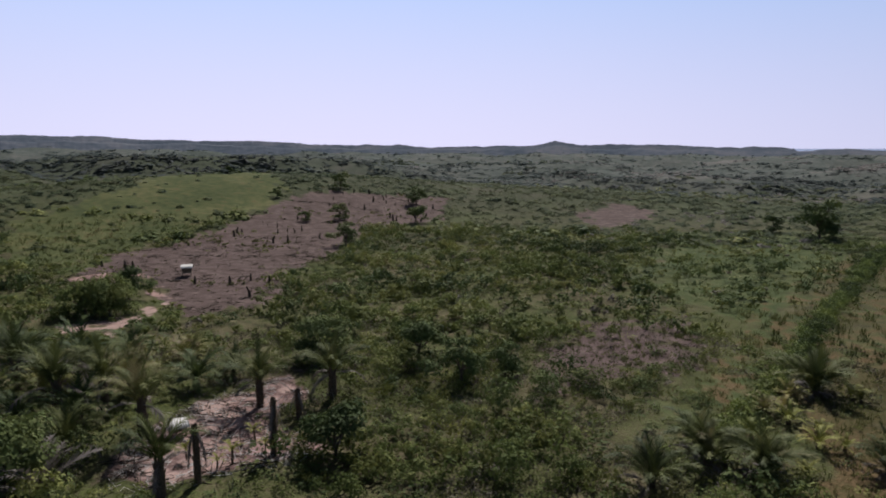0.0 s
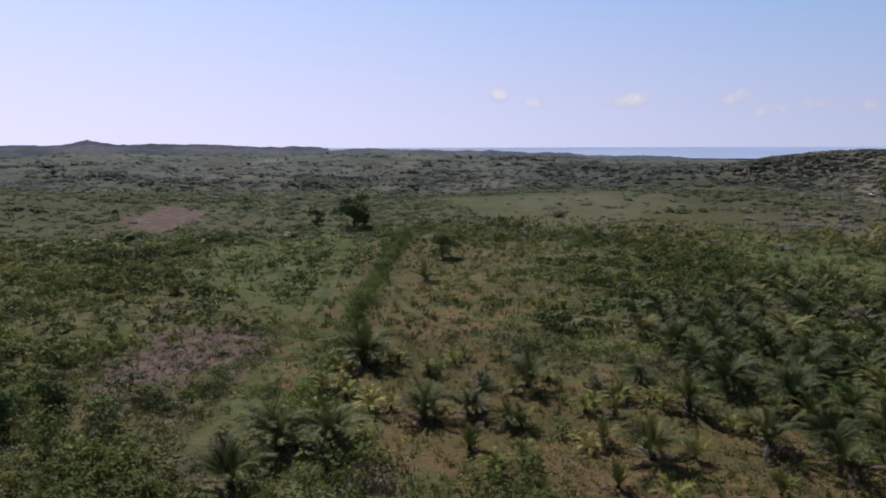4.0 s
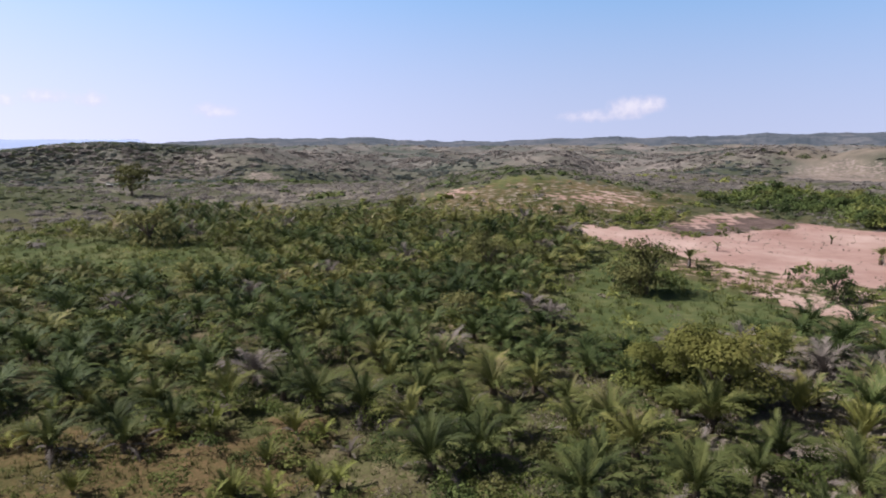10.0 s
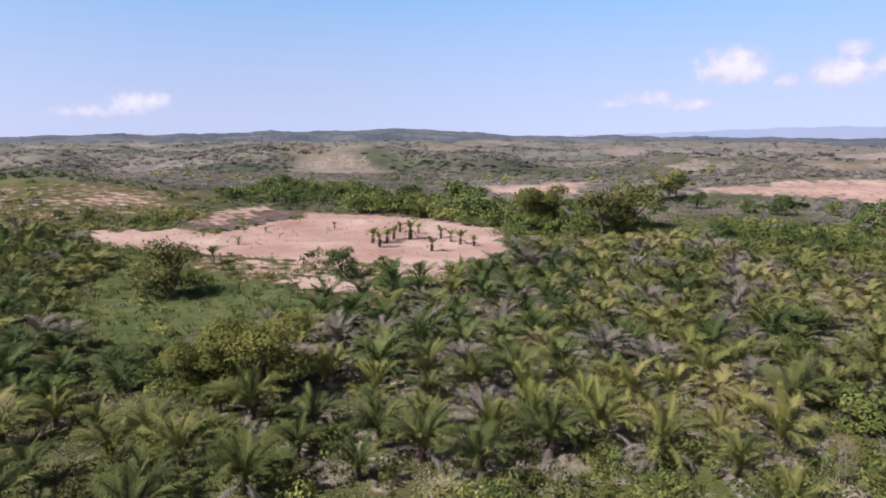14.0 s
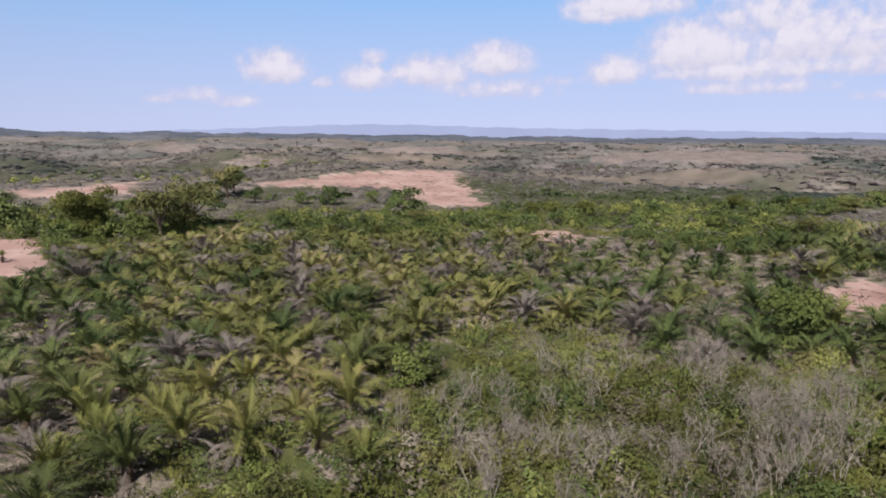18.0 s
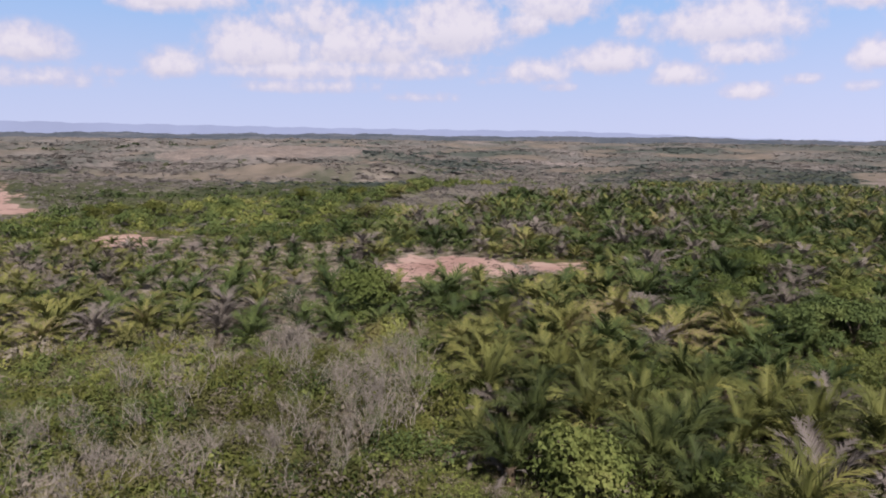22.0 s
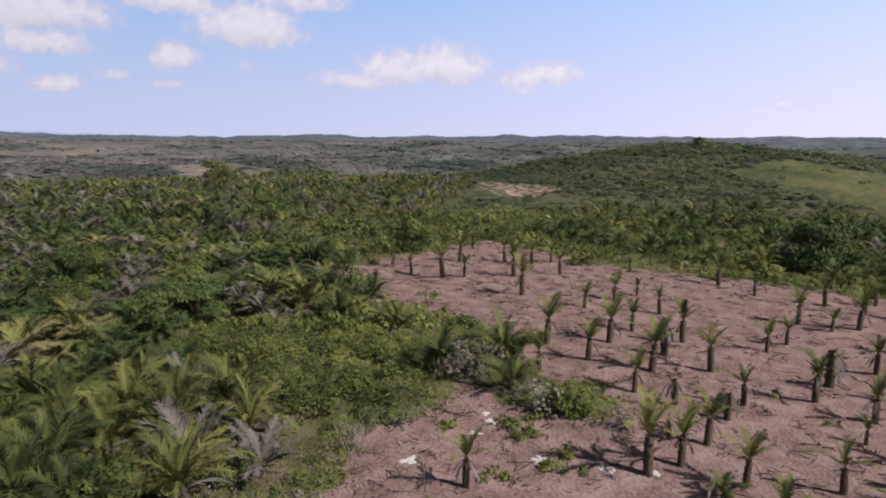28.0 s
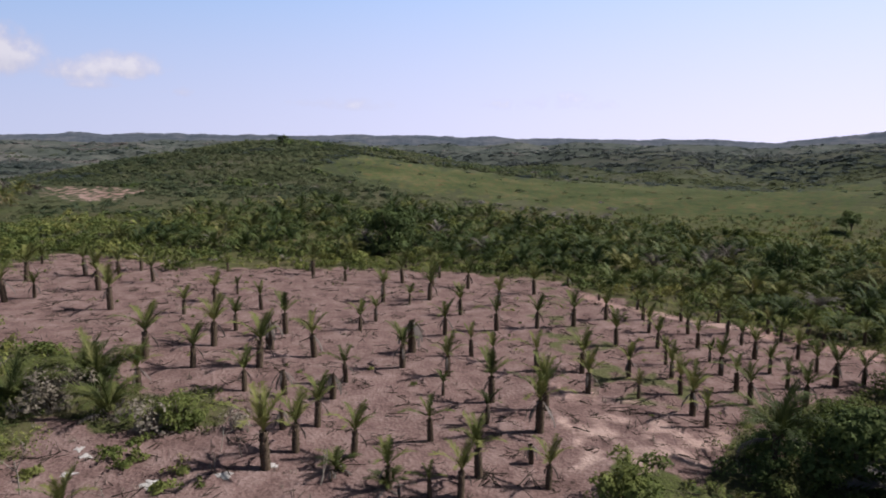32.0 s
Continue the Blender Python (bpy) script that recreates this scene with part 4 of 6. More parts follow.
def ground_material():
    k = Nodes("ground_cover", 0.95, 0.05)
    fine, mid, wide, broad = k.place_noise(3.1, 6), k.place_noise(0.37, 6), k.place_noise(0.055, 6), k.place_noise(0.009, 7)
    litter = k.ramp(mid, [(0.3, (0.048, 0.043, 0.024)), (0.5, (0.095, 0.081, 0.046)), (0.72, (0.165, 0.132, 0.085))])
    green = k.ramp(fine, [(0.3, (0.046, 0.060, 0.020)), (0.7, (0.098, 0.114, 0.038))])
    col = k.mix(k.ramp(k.math("ADD", k.math("MULTIPLY", wide, 0.6), k.math("MULTIPLY", fine, 0.4)), [(0.44, (0, 0, 0)), (0.60, (0.85, 0.85, 0.85))]), litter, green)
    open_land = k.ramp(k.math("ADD", k.math("MULTIPLY", wide, 0.5), k.math("MULTIPLY", broad, 0.5)), [(0.36, (0.043, 0.052, 0.029)), (0.48, (0.060, 0.066, 0.038)), (0.54, (0.074, 0.072, 0.048)), (0.64, (0.105, 0.092, 0.073))])
    wood = k.n.new("ShaderNodeAttribute")
    wood.attribute_name = "grove"
    shed = k.n.new("ShaderNodeAttribute")
    shed.attribute_name = "leafless"
    floor = k.mix(shed.outputs["Fac"], k.ramp(wide, [(0.35, (0.046, 0.056, 0.030)), (0.65, (0.076, 0.086, 0.046))]), k.ramp(wide, [(0.35, (0.160, 0.140, 0.122)), (0.65, (0.235, 0.202, 0.178))]))
    far = k.mix(wood.outputs["Fac"], open_land, floor)
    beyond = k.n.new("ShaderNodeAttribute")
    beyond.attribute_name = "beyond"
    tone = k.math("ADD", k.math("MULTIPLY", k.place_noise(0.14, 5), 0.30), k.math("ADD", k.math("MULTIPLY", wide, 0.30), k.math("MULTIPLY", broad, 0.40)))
    # bluish grey far ground: distance haze mixed into the base colour
    far_haze = k.mix(shed.outputs["Fac"], k.ramp(tone, [(0.40, (0.048, 0.060, 0.054)), (0.48, (0.072, 0.084, 0.077)), (0.54, (0.096, 0.103, 0.096)), (0.62, (0.134, 0.127, 0.121))]), k.ramp(tone, [(0.40, (0.092, 0.096, 0.092)), (0.47, (0.148, 0.138, 0.136)), (0.54, (0.198, 0.172, 0.170)), (0.62, (0.30, 0.245, 0.234))]))
    far = k.mix(beyond.outputs["Fac"], far, far_haze)
    bald = k.n.new("ShaderNodeAttribute")
    bald.attribute_name = "field"
    far = k.mix(bald.outputs["Fac"], far, k.ramp(wide, [(0.35, (0.125, 0.108, 0.092)), (0.65, (0.215, 0.172, 0.150))]))
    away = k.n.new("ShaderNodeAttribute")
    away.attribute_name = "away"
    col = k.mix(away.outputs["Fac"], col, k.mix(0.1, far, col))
    looks = {
        "moss": k.ramp(fine, [(0.35, (0.070, 0.074, 0.034)), (0.65, (0.135, 0.130, 0.066))]),
        "grass": k.ramp(k.math("ADD", k.math("MULTIPLY", mid, 0.5), k.math("MULTIPLY", wide, 0.5)), [(0.36, (0.044, 0.060, 0.024)), (0.5, (0.072, 0.089, 0.036)), (0.64, (0.118, 0.120, 0.056))]),
        "dry": k.ramp(k.math("ADD", k.math("MULTIPLY", fine, 0.5), k.math("MULTIPLY", mid, 0.5)), [(0.34, (0.092, 0.076, 0.060)), (0.5, (0.190, 0.158, 0.132)), (0.66, (0.32, 0.270, 0.236))]),
        "straw": k.ramp(k.math("ADD", k.math("MULTIPLY", fine, 0.4), k.math("MULTIPLY", wide, 0.6)), [(0.36, (0.055, 0.054, 0.022)), (0.45, (0.088, 0.072, 0.033)), (0.54, (0.124, 0.084, 0.045)), (0.66, (0.172, 0.122, 0.067))]),
        "pale": k.ramp(k.math("ADD", k.math("MULTIPLY", mid, 0.5), k.math("MULTIPLY", wide, 0.5)), [(0.36, (0.054, 0.066, 0.027)), (0.5, (0.084, 0.094, 0.038)), (0.64, (0.134, 0.126, 0.058))]),
        "tan": k.ramp(k.math("ADD", k.math("MULTIPLY", mid, 0.5), k.math("MULTIPLY", wide, 0.5)), [(0.36, (0.140, 0.114, 0.106)), (0.5, (0.200, 0.162, 0.150)), (0.64, (0.275, 0.222, 0.202))]),
        "burnt": k.ramp(k.math("ADD", k.math("MULTIPLY", fine, 0.45), k.math("MULTIPLY", mid, 0.55)), [(0.30, (0.086, 0.053, 0.049)), (0.48, (0.182, 0.117, 0.109)), (0.68, (0.285, 0.201, 0.189))]),
        "char": k.ramp(k.math("ADD", k.math("MULTIPLY", fine, 0.45), k.math("MULTIPLY", mid, 0.55)), [(0.30, (0.052, 0.037, 0.034)), (0.48, (0.106, 0.074, 0.068)), (0.68, (0.185, 0.136, 0.124))]),
        "soil": k.ramp(k.math("ADD", k.math("MULTIPLY", mid, 0.25), k.math("MULTIPLY", wide, 0.75)), [(0.34, (0.275, 0.165, 0.146)), (0.5, (0.350, 0.232, 0.208)), (0.66, (0.43, 0.312, 0.280))]),
    }
    for name in ("grass", "pale", "straw", "dry", "tan", "burnt", "char", "moss", "soil"):
        at = k.n.new("ShaderNodeAttribute")
        at.attribute_name = name
        edge = k.math("ADD", at.outputs["Fac"], k.math("MULTIPLY", k.math("SUBTRACT", mid, 0.5), 1.3))
        mask = k.ramp(edge, [(0.42, (0, 0, 0)), (0.6, (1, 1, 1))])
        col = k.mix(mask, col, looks[name])
    return k.colour(col).bump(k.math("ADD", fine, k.math("MULTIPLY", mid, 0.8)), 0.8, 0.25).m


M["ground"] = ground_material()
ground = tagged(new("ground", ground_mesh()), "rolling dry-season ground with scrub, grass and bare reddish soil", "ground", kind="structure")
gv = np.zeros(len(ground.data.vertices) * 3, np.float32)
ground.data.vertices.foreach_get("co", gv)
gr = np.hypot(gv[0::3], gv[1::3])
ground.data.attributes.new("field", "FLOAT", "POINT").data.foreach_set("value", far_field(gv[0::3], gv[1::3]).astype(np.float32))
ground.data.attributes.new("grove", "FLOAT", "POINT").data.foreach_set("value", grove(gv[0::3], gv[1::3]).astype(np.float32))
ground.data.attributes.new("leafless", "FLOAT", "POINT").data.foreach_set("value", np.clip(1.7 * leafless(gv[0::3], gv[1::3]) - 0.6, 0, 1).astype(np.float32))
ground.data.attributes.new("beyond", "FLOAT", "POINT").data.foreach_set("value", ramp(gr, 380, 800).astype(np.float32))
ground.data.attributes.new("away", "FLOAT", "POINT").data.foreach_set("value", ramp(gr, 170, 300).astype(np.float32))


def strip(name, az0, az1, r0, r1, z0, z1, mat, label, category, bumps=None, n=240):
    """A sheet between two headings, from z0 at r0 to z1 at r1."""
    az = np.radians(np.linspace(az0, az1, n))
    lift = np.zeros(n) if bumps is None else bumps(np.degrees(az))
    v = np.concatenate([np.stack([r * np.sin(az), r * np.cos(az), np.full(n, z) + (lift if far else 0)], 1) for r, z, far in ((r0, z0, False), (r1, z1, True))])
    i = np.arange(n - 1)
    f = np.stack([i, i + 1, n + i + 1, n + i], 1)
    return tagged(new(name, mesh_of(name, v, f[:, ::-1], [mat])), label, category, kind="structure")


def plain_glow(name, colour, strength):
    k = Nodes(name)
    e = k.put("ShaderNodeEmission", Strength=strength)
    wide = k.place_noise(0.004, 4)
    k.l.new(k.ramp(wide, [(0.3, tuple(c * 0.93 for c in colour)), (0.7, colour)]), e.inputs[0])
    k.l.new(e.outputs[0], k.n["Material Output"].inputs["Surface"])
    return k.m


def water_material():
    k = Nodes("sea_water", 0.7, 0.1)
    # pale base colour carries the haze over the far sea
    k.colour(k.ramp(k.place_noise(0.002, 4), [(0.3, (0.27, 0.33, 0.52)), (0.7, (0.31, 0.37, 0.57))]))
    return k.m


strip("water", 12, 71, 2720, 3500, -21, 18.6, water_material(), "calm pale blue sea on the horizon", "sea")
def uneven(a, step, size, seed):
    """A smooth random rise and fall along the headings."""
    knots = np.random.default_rng(int(seed)).uniform(-size, size, int(360 / step) + 3)
    knots[-3:] = knots[:3]
    t = (a % 360) / step
    i, k = t.astype(int), t - t.astype(int)
    k = k * k * (3 - 2 * k)
    return knots[i] * (1 - k) + knots[i + 1] * k


def far_ridge(r0, r1, dip, share, name):
    """A ring of low wooded hills; its crest follows the skyline."""
    az = np.arange(0, 360, 0.1)
    blend = ramp(az, 26, 32) * (1 - ramp(az, 62, 66)) * (r0 < 2500)
    crest = (skyline(az) * share - dip) * (1 - blend) + skyline(az) * blend + uneven(az, 2.3, 0.10, r0) + uneven(az, 0.9, 0.05, r0 + 1) + uneven(az, 0.3, 0.024, r0 + 2) + uneven(az, 0.1, 0.018, r0 + 3)
    keep = 1 - (ramp(az, 54, 61) if r0 < 2500 else ramp(az, 28, 36)) * (1 - ramp(az, 64, 74))
    crest = crest * keep - 1.5 * (1 - keep)
    rows = [(r0, np.full(len(az), -25.0)), ((r0 + r1) / 2, EYE + (r0 + r1) / 2 * np.tan(np.radians(crest - 0.12))), (r1, EYE + r1 * np.tan(np.radians(crest))), (r1 + 120, np.full(len(az), -25.0))]
    v = np.concatenate([np.stack([r * np.sin(np.radians(az)), r * np.cos(np.radians(az)), z], 1) for r, z in rows])
    n = len(az)
    i, j = np.meshgrid(np.arange(3), np.arange(n), indexing="ij")
    k = (j + 1) % n
    f = np.stack([i * n + j, i * n + k, (i + 1) * n + k, (i + 1) * n + j], -1).reshape(-1, 4)
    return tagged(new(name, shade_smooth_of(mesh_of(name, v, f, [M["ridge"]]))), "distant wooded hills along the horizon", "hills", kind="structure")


def shade_smooth_of(me):
    shade_smooth(me)
    return me


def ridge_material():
    k = Nodes("hazy_hill", 1.0, 0.0)
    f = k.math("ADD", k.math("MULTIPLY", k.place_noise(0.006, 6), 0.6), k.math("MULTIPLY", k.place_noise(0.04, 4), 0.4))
    # haze painted in: blue-grey base colour plus a faint bluish glow
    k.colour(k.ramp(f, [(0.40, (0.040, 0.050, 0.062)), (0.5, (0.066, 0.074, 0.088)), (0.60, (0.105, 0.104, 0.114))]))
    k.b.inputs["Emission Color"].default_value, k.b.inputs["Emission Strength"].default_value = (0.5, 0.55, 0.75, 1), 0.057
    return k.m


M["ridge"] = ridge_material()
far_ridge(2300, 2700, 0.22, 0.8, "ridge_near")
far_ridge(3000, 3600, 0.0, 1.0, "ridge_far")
# glowing sheet for far mountains; haze is put into its pale blue
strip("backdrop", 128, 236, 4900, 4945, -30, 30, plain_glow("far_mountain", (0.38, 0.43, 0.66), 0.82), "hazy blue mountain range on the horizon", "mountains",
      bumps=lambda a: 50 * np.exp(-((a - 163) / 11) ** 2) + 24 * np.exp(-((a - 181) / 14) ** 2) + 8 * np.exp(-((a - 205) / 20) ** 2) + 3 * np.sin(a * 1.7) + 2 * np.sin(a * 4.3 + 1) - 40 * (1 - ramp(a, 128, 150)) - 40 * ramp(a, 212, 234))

# ---- planting ----
BARE = ["pink_field", "dirt_patch", "dirt_strip", "soil_gap", "pale_clearing", "sand_track", "pink_track", "low_track", "sand_patch", "burnt_slope", "palm_field", "plough_field", "knoll_bare", "pink_hill", "pink_ridge", "hill_clear", "far_soil_west", "far_soil_mid", "far_soil_low"] + [zone for zone in ZONES if zone.startswith("tan_")]
PALMS = ["palm_dark", "palm_rows", "palm_west", "palm_farwest", "palm_hillfoot", "palm_northwest", "palm_sparse"]


def bare_share(x, y):
    w = np.zeros(np.shape(x))
    for name in BARE:
        w = np.maximum(w, soft_in(name, x, y, 2.0))
    return w


def any_in(names, x, y):
    hit = np.zeros(np.shape(x), bool)
    for name in names:
        hit |= inside(name, x, y)
    return hit


def kept(x, y, keep):
    k = rng.uniform(size=len(x)) < keep
    return x[k], y[k]


def height(x, y):
    return float(ground_z(x, y))


def lattice(zone, gap, turn, miss, jitter=0.9):
    """Palms set in a triangle pattern within an outline."""
    poly = np.array(ZONES[zone], float)
    c, s = math.cos(radians(turn)), math.sin(radians(turn))
    reach = int(900 / gap)
    i, j = np.meshgrid(np.arange(-reach, reach), np.arange(-reach, reach))
    u, v = (i + 0.5 * (j % 2)) * gap, j * gap * 0.866
    x, y = (u * c + v * s).ravel(), (v * c - u * s).ravel()
    k = (x > poly[:, 0].min()) & (x < poly[:, 0].max()) & (y > poly[:, 1].min()) & (y < poly[:, 1].max())
    x, y = x[k] + rng.normal(0, jitter, k.sum()), y[k] + rng.normal(0, jitter, k.sum())
    k = inside(zone, x, y) & (rng.uniform(size=len(x)) > miss) & (bare_share(x, y) < 0.6) & (np.hypot(x, y) > 24) & ~inside("mead_gap", x, y)
    k &= ~any_in(["dirt_patch", "dirt_strip"], x * 1.03, y * 1.03) & ~inside("dirt_patch", x * 1.08, y * 1.08)
    return x[k], y[k]


def stump_shape(h=1.3, r0=0.38, r1=0.30, stubs=16, r=rng):
    """A palm's trunk, rough with the stubs of cut fronds."""
    pieces = [tube([(0, 0, -0.3), (0, 0, h * 0.5), (0, 0, h)], [r0, r0 * 0.95, r1], 8)]
    for k in range(stubs):
        a, z = k * 2.4, h * (0.1 + 0.88 * k / stubs)
        p = np.array([math.cos(a) * r1, math.sin(a) * r1, z])
        pieces.append(tube([p * (0.8, 0.8, 1), p * (1.45, 1.45, 1) + (0, 0, 0.24)], [0.08, 0.035], 3))
    return join(pieces)


spots = []
for zone, gap, turn, miss, size in (("palm_dark", 5.4, 20, 0.15, 0.93), ("palm_rows", 5.6, 42, 0.05, 1.0), ("palm_west", 5.5, 30, 0.05, 1.2), ("palm_farwest", 7.5, 30, 0.08, 1.0),
                                    ("palm_hillfoot", 6.8, 10, 0.22, 1.05), ("palm_northwest", 6.6, 5, 0.12, 1.05), ("palm_sparse", 6.6, 15, 0.3, 0.5)):
    x, y = lattice(zone, gap, turn, miss, 0.45 if zone == "palm_rows" else 0.9)
    spots.append(np.stack([x, y, size * rng.uniform(0.75, 1.15, len(x)), (rng.uniform(size=len(x)) < ({"palm_dark": 0.88 - 0.45 * ramp(np.hypot(x, y), 75, 150), "palm_sparse": 0.1, "palm_west": 0.4 + 0.35 * ramp(np.hypot(x, y), 75, 120), "palm_farwest": 0.5}.get(zone, 0.88) if zone != "palm_rows" else 0.15 + 0.75 * (1 - ramp(np.degrees(np.arctan2(x, y)), 134, 152)))) * 1.0], 1))
    if zone == "palm_rows":
        spots[-1][:, 2] *= 1 - 0.3 * ramp(np.hypot(x, y), 100, 135) * ramp(np.degrees(np.arctan2(x, y)) % 360, 155, 172)
    wither = rng.uniform(size=len(x)) < {"palm_rows": 0.16, "palm_west": 0.2, "palm_farwest": 0.16, "palm_northwest": 0.08}.get(zone, 0.03)
    spots[-1][wither, 3] = 2.0
spots = np.concatenate(spots)
spots = spots[np.argsort(np.hypot(spots[:, 0], spots[:, 1]))]
take = np.ones(len(spots), bool)
for k in range(len(spots)):
    if take[k]:
        near = np.hypot(spots[k + 1:k + 400, 0] - spots[k, 0], spots[k + 1:k + 400, 1] - spots[k, 1]) < 3.6
        take[k + 1:k + 400][near] = False
spots = spots[take]

# single fronds: upright spear, arching, low and dry ones
spear_mes, arch_mes, low_mes, hang_mes, lush_mes, dry_mes, lush_spear_mes = [], [], [], [], [], [], []
for k in range(3):
    spear_mes.append(mesh_of("frond", *frond_shape(30, 3.9, 86, 34, 0.19, (0.1, 0.4)), [M["frond"]]))
    arch_mes.append(mesh_of("frond", *frond_shape(32, 4.4, 73, 82, 0.20, (-0.5, 0.25)), [M["frond"]]))
    lush_spear_mes.append(mesh_of("frond", *frond_shape(30, 3.9, 84, 36, 0.19, (0.0, 0.4)), [M["frond_lush"]]))
    lush_mes.append(mesh_of("frond", *frond_shape(32, 4.3, 66, 84, 0.20, (-0.5, 0.25)), [M["frond_lush"]]))
    dry_mes.append(mesh_of("frond", *frond_shape(18, 4.0, 66 - 14 * k, 45, 0.19), [M["frond_dry"]]))
    low_mes.append(mesh_of("frond", *frond_shape(32, 4.2, 50, 88, 0.19, (-0.5, 0.2)), [M["frond"]]))
    hang_mes.append(mesh_of("frond", *frond_shape(16, 3.3, 15, 80, 0.17, (-0.5, 0.0)), [M["frond_dry"]]))
trunk_me = mesh_of("trunk", *stump_shape(), [M["trunk"]])


def palm_thing(name, label, group, spears, arches, lows, hangs, lush=False, trunk=0.95, dead=False, fresh=False):
    """An oil palm: a trunk and single fronds all round its top."""
    p = tagged(new(name), label, "palm tree", group)
    part("trunk", trunk_me, p, "dark trunk with frond stubs", pose(0, 0, 0) @ Matrix.Diagonal((1, 1, trunk, 1)))
    n, top = 0, 1.15 * trunk
    sets = [yellow_mes] * 3 if fresh else [dry_mes] * 3 if dead else [lush_spear_mes, lush_mes, lush_mes] if lush else [spear_mes, arch_mes, low_mes]
    for count, mes, off in ((spears, sets[0], 0.0), (arches, sets[1], 0.08), (lows, sets[2], 0.16), (hangs, dry_mes if dead else hang_mes, 0.2)):
        for k in range(count):
            a = n * 137.5 + random.uniform(-14, 14)
            s = random.uniform(0.8, 1.12)
            o = heading(-a, 0, off)
            part("frond", mes[random.randrange(3)], p, "dry brown frond" if mes in (hang_mes, dry_mes) else "", pose(o.x, o.y, top - off, random.uniform(-9, 9), random.uniform(-9, 9), a) @ Matrix.Diagonal((s, s, s, 1)))
            n += 1
    return p


NEAR = 118
yellow_mes = [mesh_of("frond", *frond_shape(22, 3.9, 84 - 14 * k, 40, 0.22, (0.0, 0.4)), [M["frond_yellow"]]) for k in range(3)]
protos = [palm_thing("oil_palm", "oil palm with arching yellow-green fronds in the plantation", "plantation palms", 3, 9, 8, 5) for _ in range(3)]
protos += [palm_thing("oil_palm", "oil palm with dry hanging fronds among green ones", "plantation palms", 3, 7, 5, 9) for _ in range(2)]
protos += [palm_thing("oil_palm", "withered grey-brown oil palm among the green ones", "plantation palms", 2, 2, 1, 7, dead=True)]
protos += [palm_thing("oil_palm", "dark green oil palm in the dense plantation", "plantation palms", 3, 10, 8, 3, lush=True) for _ in range(3)]
used = set()


def set_palm(which, x, y, s, tilt=7):
    m = pose(x, y, height(x, y) - 0.05, rng.uniform(-tilt, tilt), rng.uniform(-tilt, tilt), rng.uniform(0, 360))
    ob = protos[which] if which not in used else copy_thing(protos[which], m)
    used.add(which)
    ob.matrix_basis = m @ Matrix.Diagonal((s, s, s, 1))


protos += [palm_thing("oil_palm", "small yellow-green oil palm in dry grass", "plantation palms", 4, 8, 5, 2, fresh=True, trunk=0.5) for _ in range(2)]
for k, (x, y, s, dark) in enumerate(spots[:NEAR]):
    which = k - NEAR + len(protos) if k >= NEAR - len(protos) else rng.choice([3, 4, 5, 5]) if dark == 2 else 9 + k % 2 if (s < 0.6 and k % 3) or (k % 6 == 0 and inside("palm_rows", x, y)) else (6 + rng.integers(3) if dark and (inside("palm_dark", x, y) or k % 4) else rng.choice([3, 4, 7]) if dark else rng.choice(6, p=[0.25, 0.24, 0.24, 0.12, 0.12, 0.03]))
    set_palm(int(which), x, y, s)

near_crowns = [crown_shape(26, 17, 4.2, 18, 86) for _ in range(4)]
mid_crowns = [crown_shape(19, 10, 4.3, 20, 86, segs=4) for _ in range(4)]
far_crowns = [crown_shape(13, 6, 4.3, 22, 84, segs=3) for _ in range(4)]
crown_mes = [mesh_of("crown", *s, [M["palm"]]) for s in near_crowns] + [mesh_of("crown", *s, [M["palm_lush"]]) for s in near_crowns] + [mesh_of("crown", *s, [M["palm_dry"]]) for s in near_crowns]
whole = []
for k, me in enumerate(crown_mes):
    p = tagged(new("oil_palm"), ("oil palm with arching green fronds in a plantation row", "dark green oil palm in the dense plantation", "withered grey-brown oil palm in a plantation row")[k // 4], "palm tree", "plantation palms")
    part("trunk", trunk_me, p, "dark trunk with frond stubs", Matrix.Diagonal((1, 1, 0.9, 1)))
    part("crown", me, p, m=pose(0, 0, 1.05))
    whole.append(p)
for k, (x, y, s, dark) in enumerate(spots[NEAR:300]):
    which = k if k < 12 else int(rng.integers(4) + 4 * dark)
    m = pose(x, y, height(x, y) - 0.05, rng.uniform(-6, 6), rng.uniform(-6, 6), rng.uniform(0, 360))
    ob = whole[which] if k < 12 else copy_thing(whole[which], m)
    ob.matrix_basis = m @ Matrix.Diagonal((s, s, s, 1))
rest = spots[300:]
rr = np.hypot(rest[:, 0], rest[:, 1])
for crowns, r0, r1 in ((mid_crowns, 0, 170), (far_crowns, 170, 2000)):
    for dark, mat, label in ((1.0, M["palm_lush"], "rows of oil palms with dark green fronds"), (0.0, M["palm"], "rows of oil palms with arching green fronds"), (2.0, M["palm_dry"], "withered grey-brown oil palms in the rows")):
        p = rest[(rest[:, 3] == dark) & (rr >= r0) & (rr < r1)]
        if len(p):
            spread("plantation", crowns, p[:, 0], p[:, 1], p[:, 2] * rng.uniform(0.9, 1.15, len(p)), mat, label, "palm trees", z=ground_z(p[:, 0], p[:, 1]) + 0.95)

# undergrowth
clump_near = [leaves_shape(95, size=0.17) for _ in range(8)]
clump_mid = [leaves_shape(42, size=0.31) for _ in range(8)]
canopy = [veil_shape(26, size=0.5) for _ in range(14)]
thin_canopy = [veil_shape(15, size=0.65) for _ in range(14)]
far_canopy = [veil_shape(7, size=0.9) for _ in range(14)]
tufts = [tuft_shape(9) for _ in range(6)]
twiggy = [bare_shape(stems=3, forks=2, thick=0.02) for _ in range(5)]


